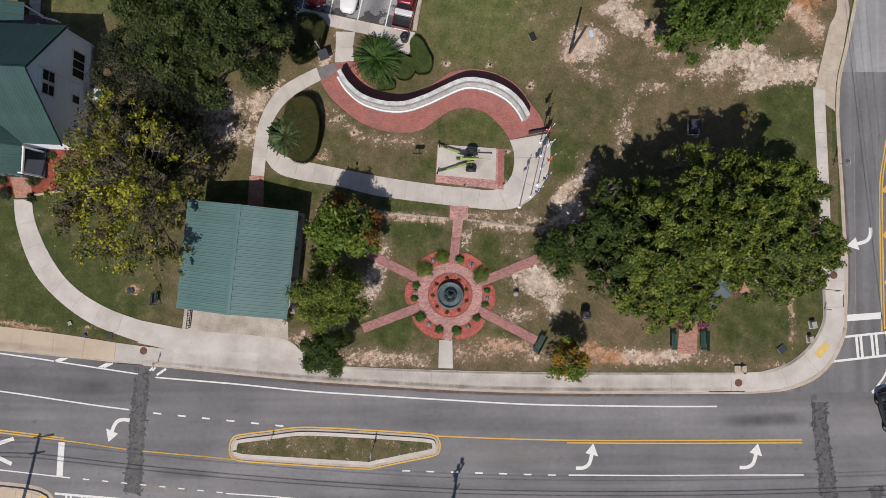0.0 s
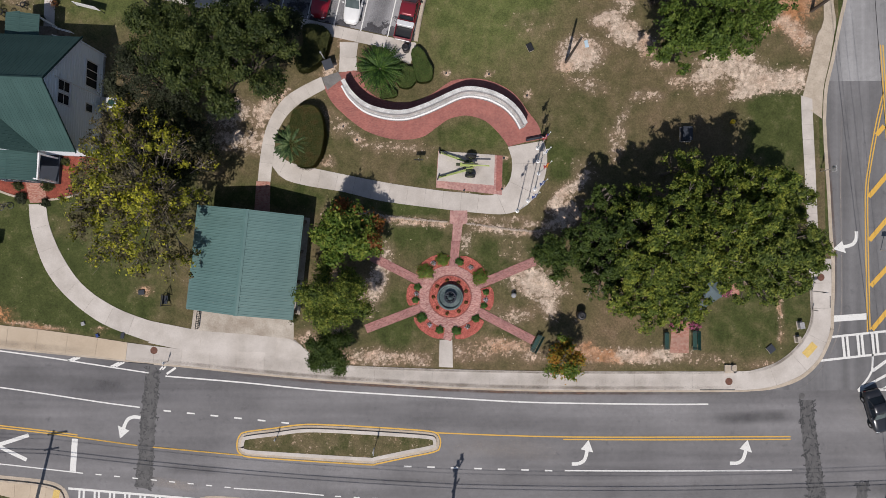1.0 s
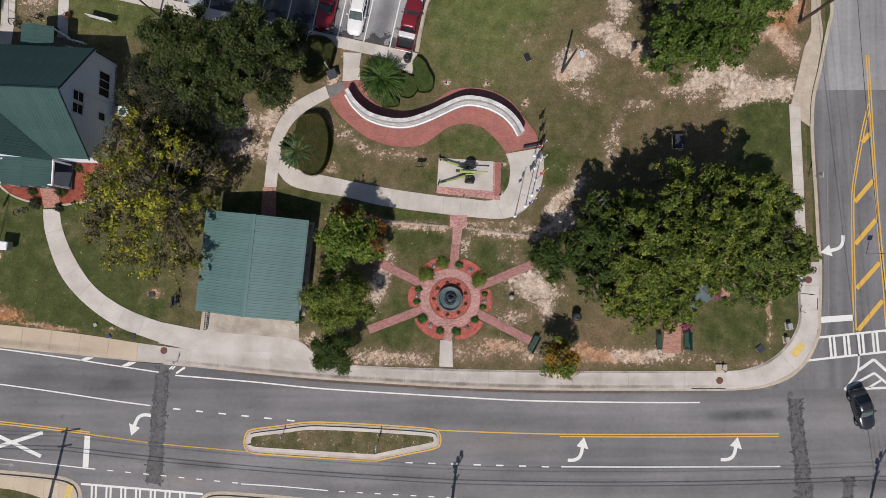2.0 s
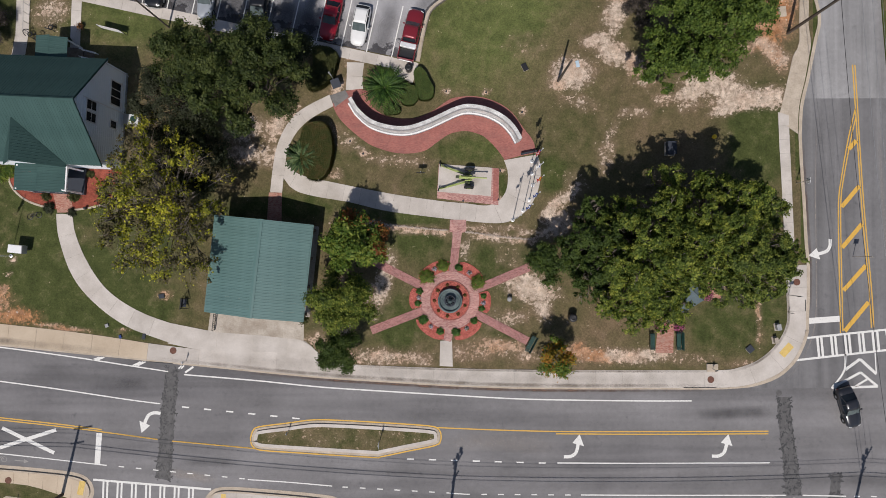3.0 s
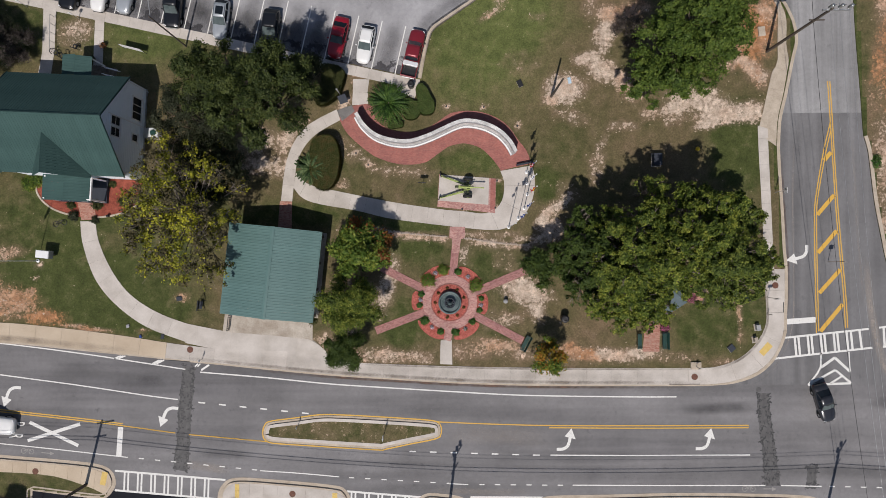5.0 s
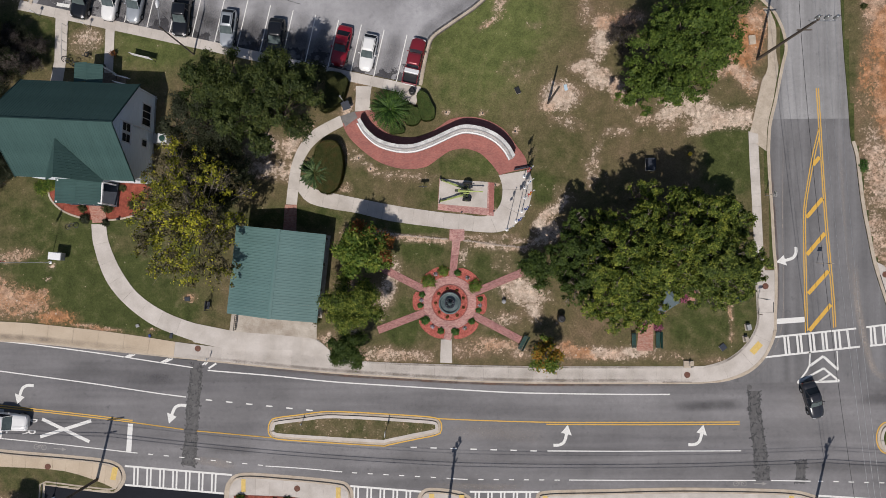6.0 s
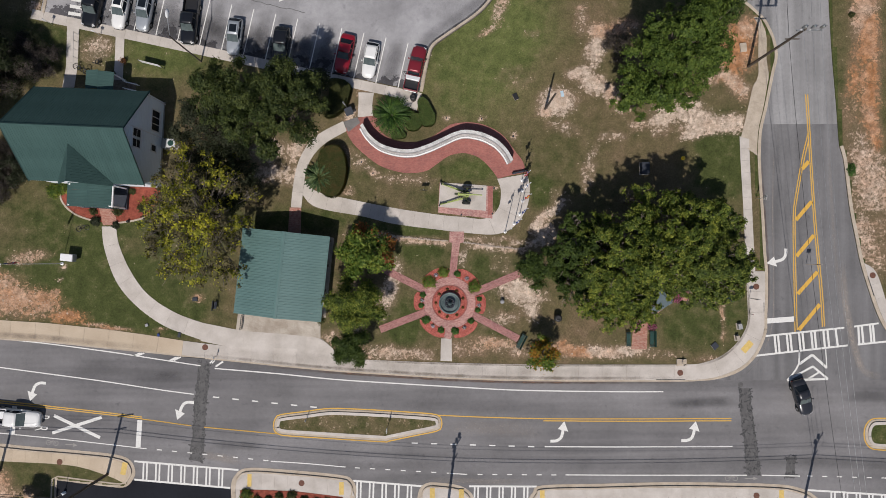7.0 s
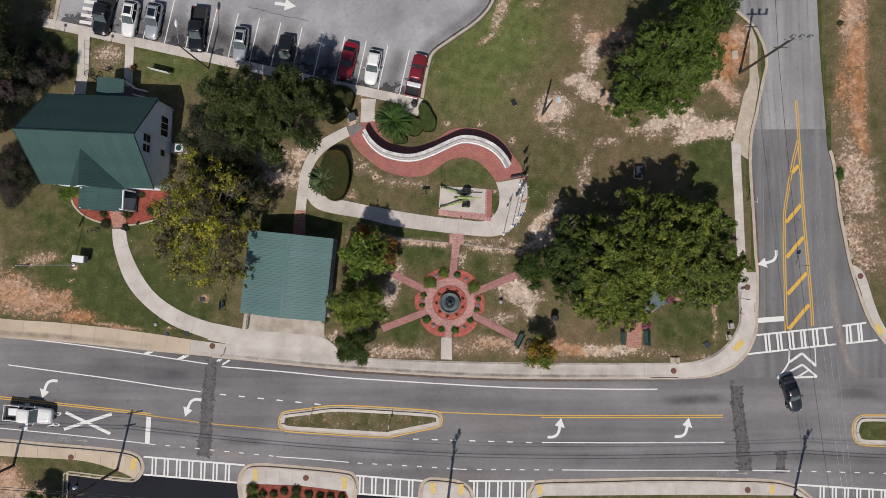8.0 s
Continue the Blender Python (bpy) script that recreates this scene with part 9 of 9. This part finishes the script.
part("panel", box(bmesh.new(), 0.95, 0.95, 0.07, Matrix.Translation((0, 0, 0.95)) @ Matrix.Rotation(0.35, 4, "X"), bevel=0.02), TABLE_GREY, k, "dark grey panel")
part("post", rod(bmesh.new(), (0, 0, 0), (0, 0, 0.98), 0.08), BLACK, k)
lp = thing("lamp_post", "short white post lamp beside the hedge", "lamp post", m=pose(*(-12.70, 23.88), G))
part("pole", rod(bmesh.new(), (0, 0, 0), (0, 0, 2.3), 0.06, 0.05, 10), ALU, lp)
part("head", turned(bmesh.new(), [(0.07, 2.2), (0.11, 2.3), (0.12, 2.42), (0.04, 2.5), (0, 2.52)], 14), STEEL, lp, smooth=True)
sp = thing("street_sign", "thin post with a small sign panel on the hatched median", "sign", m=pose(*(42.50, 4.84), 0))
part("post", rod(bmesh.new(), (0, 0, 0), (0, 0, 2.9), 0.03, seg=8), KERB, sp)
part("panel", box(bmesh.new(), 0.5, 0.03, 0.7, Matrix.Translation((0, -0.04, 2.2)), bevel=0.01), KERB, sp, "small plain sign panel")
ml = thing("memorial_slab", "low dark granite slab at the end of the brick plaza", "memorial stone", m=pose(8.3, 15.95, G, 0, 0, 11))
part("slab", box(bmesh.new(), 1.9, 0.16, 0.5, bevel=0.02), TABLE_GREY, ml)
part("base", box(bmesh.new(), 2.0, 0.3, 0.06), BRICK_RED, ml, "brick footing")
fp = thing("sign_post", "slim grey post on a white base in the forecourt", "post", m=pose(-46.75, -22.75, 0.0))
part("base", turned(bmesh.new(), [(0.17, -0.05), (0.17, 0.5), (0.14, 0.56), (0.05, 0.58)], 14), SIDING, fp, "white painted base", smooth=True)
part("post", rod(bmesh.new(), (0, 0, 0.5), (0, 0, 3.6), 0.045, seg=8), KERB, fp)
# small round spotlights round the plaza
for p in SPOTS:
    s = thing("spotlight", "small dark ground spotlight in the grass", "spotlight", "ground spotlights", m=pose(*p, G, 0, 0, 30))
    part("base", turned(bmesh.new(), [(0.10, -0.02), (0.10, 0.04), (0.03, 0.06)], 10), BLACK, s)
    part("head", rod(bmesh.new(), (0, 0, 0.04), (0.09, 0.04, 0.13), 0.05, 0.07, 10), TABLE_GREY, s)
# porch furniture and odd things behind the house
bk = thing("bicycle", "old dark bicycle lying in the grass", "bicycle", m=pose(*(-44.86, 9.23), G + 0.03, 0, 0, 12))
for dx in (-0.5, 0.5):
    part("wheel", turned(bmesh.new(), [(0.28, -0.01), (0.33, 0), (0.28, 0.03)], 18, Matrix.Translation((dx, 0, 0.02))), BLACK, bk)
bm = bmesh.new()
for a, c2 in (((-0.5, 0), (-0.1, 0.3)), ((-0.1, 0.3), (0.4, 0.3)), ((0.4, 0.3), (0.5, 0)), ((-0.1, 0.3), (0, -0.05)), ((0, -0.05), (0.4, 0.3)), ((-0.5, 0), (0, -0.05))):
    rod(bm, (*a, 0.05), (*c2, 0.05), 0.025, seg=6)
part("frame", bm, BLACK, bk)
def iron_chair(label, p, turn):
    """A wrought-iron garden chair: open seat ring, four splayed legs, bowed back with two uprights."""
    ch = thing("garden_chair", label, "chair", "iron chairs", m=pose(*p, G, 0, 0, turn))
    part("seat", turned(bmesh.new(), [(0.24, 0.43), (0.29, 0.45), (0.27, 0.48), (0.17, 0.46), (0.24, 0.43)], 18), BLACK, ch, "open iron seat ring")
    for a in range(4):
        ca, sa = math.cos(a * 1.571 + 0.785), math.sin(a * 1.571 + 0.785)
        part("leg", rod(bmesh.new(), (0.36 * ca, 0.36 * sa, 0), (0.24 * ca, 0.24 * sa, 0.45), 0.04, seg=6), BLACK, ch)
    bm = bmesh.new()
    bow = [Vector((0.34 * math.cos(a * math.pi / 8), 0.24 + 0.12 * math.sin(a * math.pi / 8), 0.55 + 0.5 * math.sin(a * math.pi / 8))) for a in range(9)]
    for u, v in zip(bow, bow[1:]):
        rod(bm, u, v, 0.045, seg=6)
    rod(bm, (0.12, 0.24, 0.46), (0.12, 0.36, 1.0), 0.02, seg=6)
    rod(bm, (-0.12, 0.24, 0.46), (-0.12, 0.36, 1.0), 0.02, seg=6)
    part("backrest", bm, BLACK, ch, "bowed iron back")
    return ch


iron_chair("black wrought-iron chair on the grass behind the house", (-43.07, 29.50), 160)
iron_chair("black wrought-iron chair beside the back walk", (-45.30, 28.75), 60)
iron_chair("black wrought-iron chair beside the back walk", (-44.55, 28.30), -40)
# gas bottle and planters by the porch steps
for p, lab, mt in (((-39.91, 29.70), "red potted flowers by the back steps", RED_LEAF), ((-41.17, 28.15), "dark planter by the back steps", BLACK)):
    pt = thing("planter", lab, "planter", "planters", m=pose(*p, G))
    part("pot", turned(bmesh.new(), [(0.2, 0), (0.28, 0.4), (0.25, 0.4), (0.2, 0.35), (0, 0.35)], 16), BLACK, pt)
    c0, n0 = blob_leaves([(0, 0, 0.5, 0.3)], 150, 5)
    fl = new("flowers", leaf_mesh("flowers", c0, n0, 0.06, [mt if mt is not BLACK else HEDGE], np.zeros(150, int), 6))
    fl.parent = pt
    fl["kind"] = "stuff"
# low stone pier and railing at the pavilion front
rl = thing("railing", "low black picket railing at the pavilion's front corner", "railing", m=pose(*(-25.20, -2.08), G, 0, 0, -6))
for j in range(8):
    part("picket", box(bmesh.new(), 0.06, 0.06, 0.9, Matrix.Translation((0, -0.85 + j * 0.24, 0))), BLACK, rl)
for z in (0.25, 0.85):
    part("rail", box(bmesh.new(), 0.05, 1.8, 0.06, Matrix.Translation((0, 0, z))), BLACK, rl)
hb = thing("hanging_basket", "dark hanging plant at the pavilion's corner post", "plant", m=pose(*(-15.44, -1.69), G))
part("chain", rod(bmesh.new(), (0, 0, 0.0), (0, 0, 2.6), 0.03, seg=6), BLACK, hb)
c0, n0 = blob_leaves([(0, 0, 1.9, 0.35), (0.1, -0.1, 1.6, 0.3)], 400, 9)
fl = new("foliage", leaf_mesh("foliage", c0, n0, 0.08, [HEDGE], np.zeros(400, int), 8))
fl.parent = hb

# ---- poles and wires ----
def utility_pole(label, p, h, arm_turn, transformers=3, arm=2.6, lean=0.0):
    u = thing("utility_pole", label, "utility pole", "utility poles", m=Matrix.Translation((*p, 0.0)) @ Matrix.Rotation(radians(lean), 4, "Y") @ Matrix.Rotation(radians(arm_turn), 4, "Z"))
    part("pole", rod(bmesh.new(), (0, 0, 0), (0, 0, h), 0.17, 0.12, 12), POLE, u, "weathered wooden pole")
    part("crossarm", box(bmesh.new(), arm, 0.12, 0.14, Matrix.Translation((arm * 0.22, 0, h - 0.45))), STEEL, u, "pale grey crossarm")
    part("crossarm", box(bmesh.new(), 1.5, 0.1, 0.12, Matrix.Translation((0.2, 0, h - 2.8))), POLE, u)
    for k in range(transformers):
        x = -0.55 + k * 0.9 * arm / 2.6
        bm = turned(bmesh.new(), [(0.16, h - 0.3), (0.17, h + 0.25), (0.1, h + 0.35), (0, h + 0.36)], 14, Matrix.Translation((x + 0.45, 0.18, 0)))
        can = part("transformer", bm, STEEL, u, "small grey transformer can", smooth=True)
        part("insulator", rod(bmesh.new(), (x + 0.45, 0.1, h + 0.3), (x + 0.45, 0.05, h + 0.7), 0.04, 0.02), BLACK, can)
    return u


NE = (35.83, 28.70)
SE = (41.95, -23.21)
utility_pole("tall wooden utility pole with a crossarm at the side street", NE, 11.7, 0)
utility_pole("tall wooden utility pole at the junction", SE, 10.5, 60, 2, 2.2)
S1, S2, S3 = (-0.41, -23.98), (-41.52, -20.50), (-54.59, -20.07)
utility_pole("tall wooden utility pole with transformers on the south pavement", S1, 10.8, 60, 3, 2.0, lean=-4.0)
utility_pole("tall wooden utility pole beside the forecourt", S2, 11.0, 10, 0, 2.0)
utility_pole("wooden utility pole at the western forecourt", S3, 10.0, 10, 0, 2.0)
yp = thing("stub_pole", "dark leaning wooden pole on the lawn", "pole", m=pose(*(11.37, 23.64), G))
part("pole", rod(bmesh.new(), (0, 0, -0.1), (0.1, 0.0, 6.6), 0.14, 0.1, 10), POLE, yp)
part("guard", rod(bmesh.new(), (0.13, 0, 0.1), (0.15, 0, 2.4), 0.05), STEEL, yp)


def wire(label, a, b, sag, r=0.012):
    a, b = Vector(a), Vector(b)
    cu = bpy.data.curves.new("cable", "CURVE")
    cu.dimensions, cu.bevel_depth, cu.bevel_resolution = "3D", r, 1
    sp = cu.splines.new("POLY")
    sp.points.add(16)
    for k in range(17):
        t = k / 16
        v = a.lerp(b, t) - Vector((0, 0, sag * 4 * t * (1 - t)))
        sp.points[k].co = (*v, 1)
    cu.materials.append(BLACK if r > 0.02 else STEEL)
    return tagged(new("cable", cu), label, "cable", "overhead cables")


for dx in (-0.4, 0.5, 1.4):
    wire("thin overhead power line along the side street", (NE[0] + dx + 0.2, NE[1], 11.6), (SE[0] + dx * 0.6, SE[1], 10.3), 0.7)
    wire("thin overhead power line along the side street", (NE[0] + dx + 0.2, NE[1], 11.6), (NE[0] + dx + 1.0, NE[1] + 60, 11.6), 0.9)
wire("thick black telephone cable along the side street", (NE[0] + 0.2, NE[1], 8.4), (SE[0], SE[1], 7.6), 0.8, 0.022)
wire("thick black telephone cable along the side street", (NE[0] + 0.2, NE[1], 8.4), (NE[0] - 0.5, NE[1] + 60, 8.4), 0.9, 0.022)
for z, r in ((10.4, 0.018), (9.8, 0.018), (8.2, 0.035), (7.6, 0.03)):
    wire("overhead cable along the main road", (*SE, z), (*S1, z + 0.3), 0.6, r)
    wire("overhead cable along the main road", (*S1, z + 0.3), (*S2, z), 0.6, r)
    wire("overhead cable along the main road", (*S2, z), (-90.0, -18.0, z), 0.6, r)
    wire("overhead cable along the main road", (*SE, z), (95.0, SE[1] - 1.5, z), 0.6, r)


def lot_lamp(label, p, h, arm):
    l = thing("street_lamp", label, "street lamp", "lot lamps", m=pose(*p, G))
    part("pole", rod(bmesh.new(), (0, 0, 0), (0, 0, h), 0.1, 0.07, 12), POLE, l, "dark wooden lamp pole")
    part("arm", rod(bmesh.new(), (0, 0, h - 0.3), (arm[0], arm[1], h + 0.25), 0.035, seg=8), STEEL, l)
    part("head", turned(bmesh.new(), [(0.05, h + 0.1), (0.24, h + 0.16), (0.26, h + 0.3), (0.1, h + 0.5), (0, h + 0.52)], 16, Matrix.Translation((arm[0], arm[1] + 0.1, 0)) @ Matrix.Diagonal((0.75, 2.0, 1, 1))), WHITE, l, "white lamp head", smooth=True)


lot_lamp("wooden lamp pole with a white head at the parking lot", (-30.53, 29.59), 8.4, (-0.05, 2.2))

rail = thing("handrail", "thin grey handrail along the walk to the back door", "railing", m=pose(*(-45.71, 33.01), G))
for j in range(5):
    part("post", rod(bmesh.new(), (0, -j * 1.0, 0), (0, -j * 1.0, 0.95), 0.025), STEEL, rail)
part("bar", rod(bmesh.new(), (0, 0, 0.95), (0, -4.0, 0.95), 0.022), STEEL, rail)
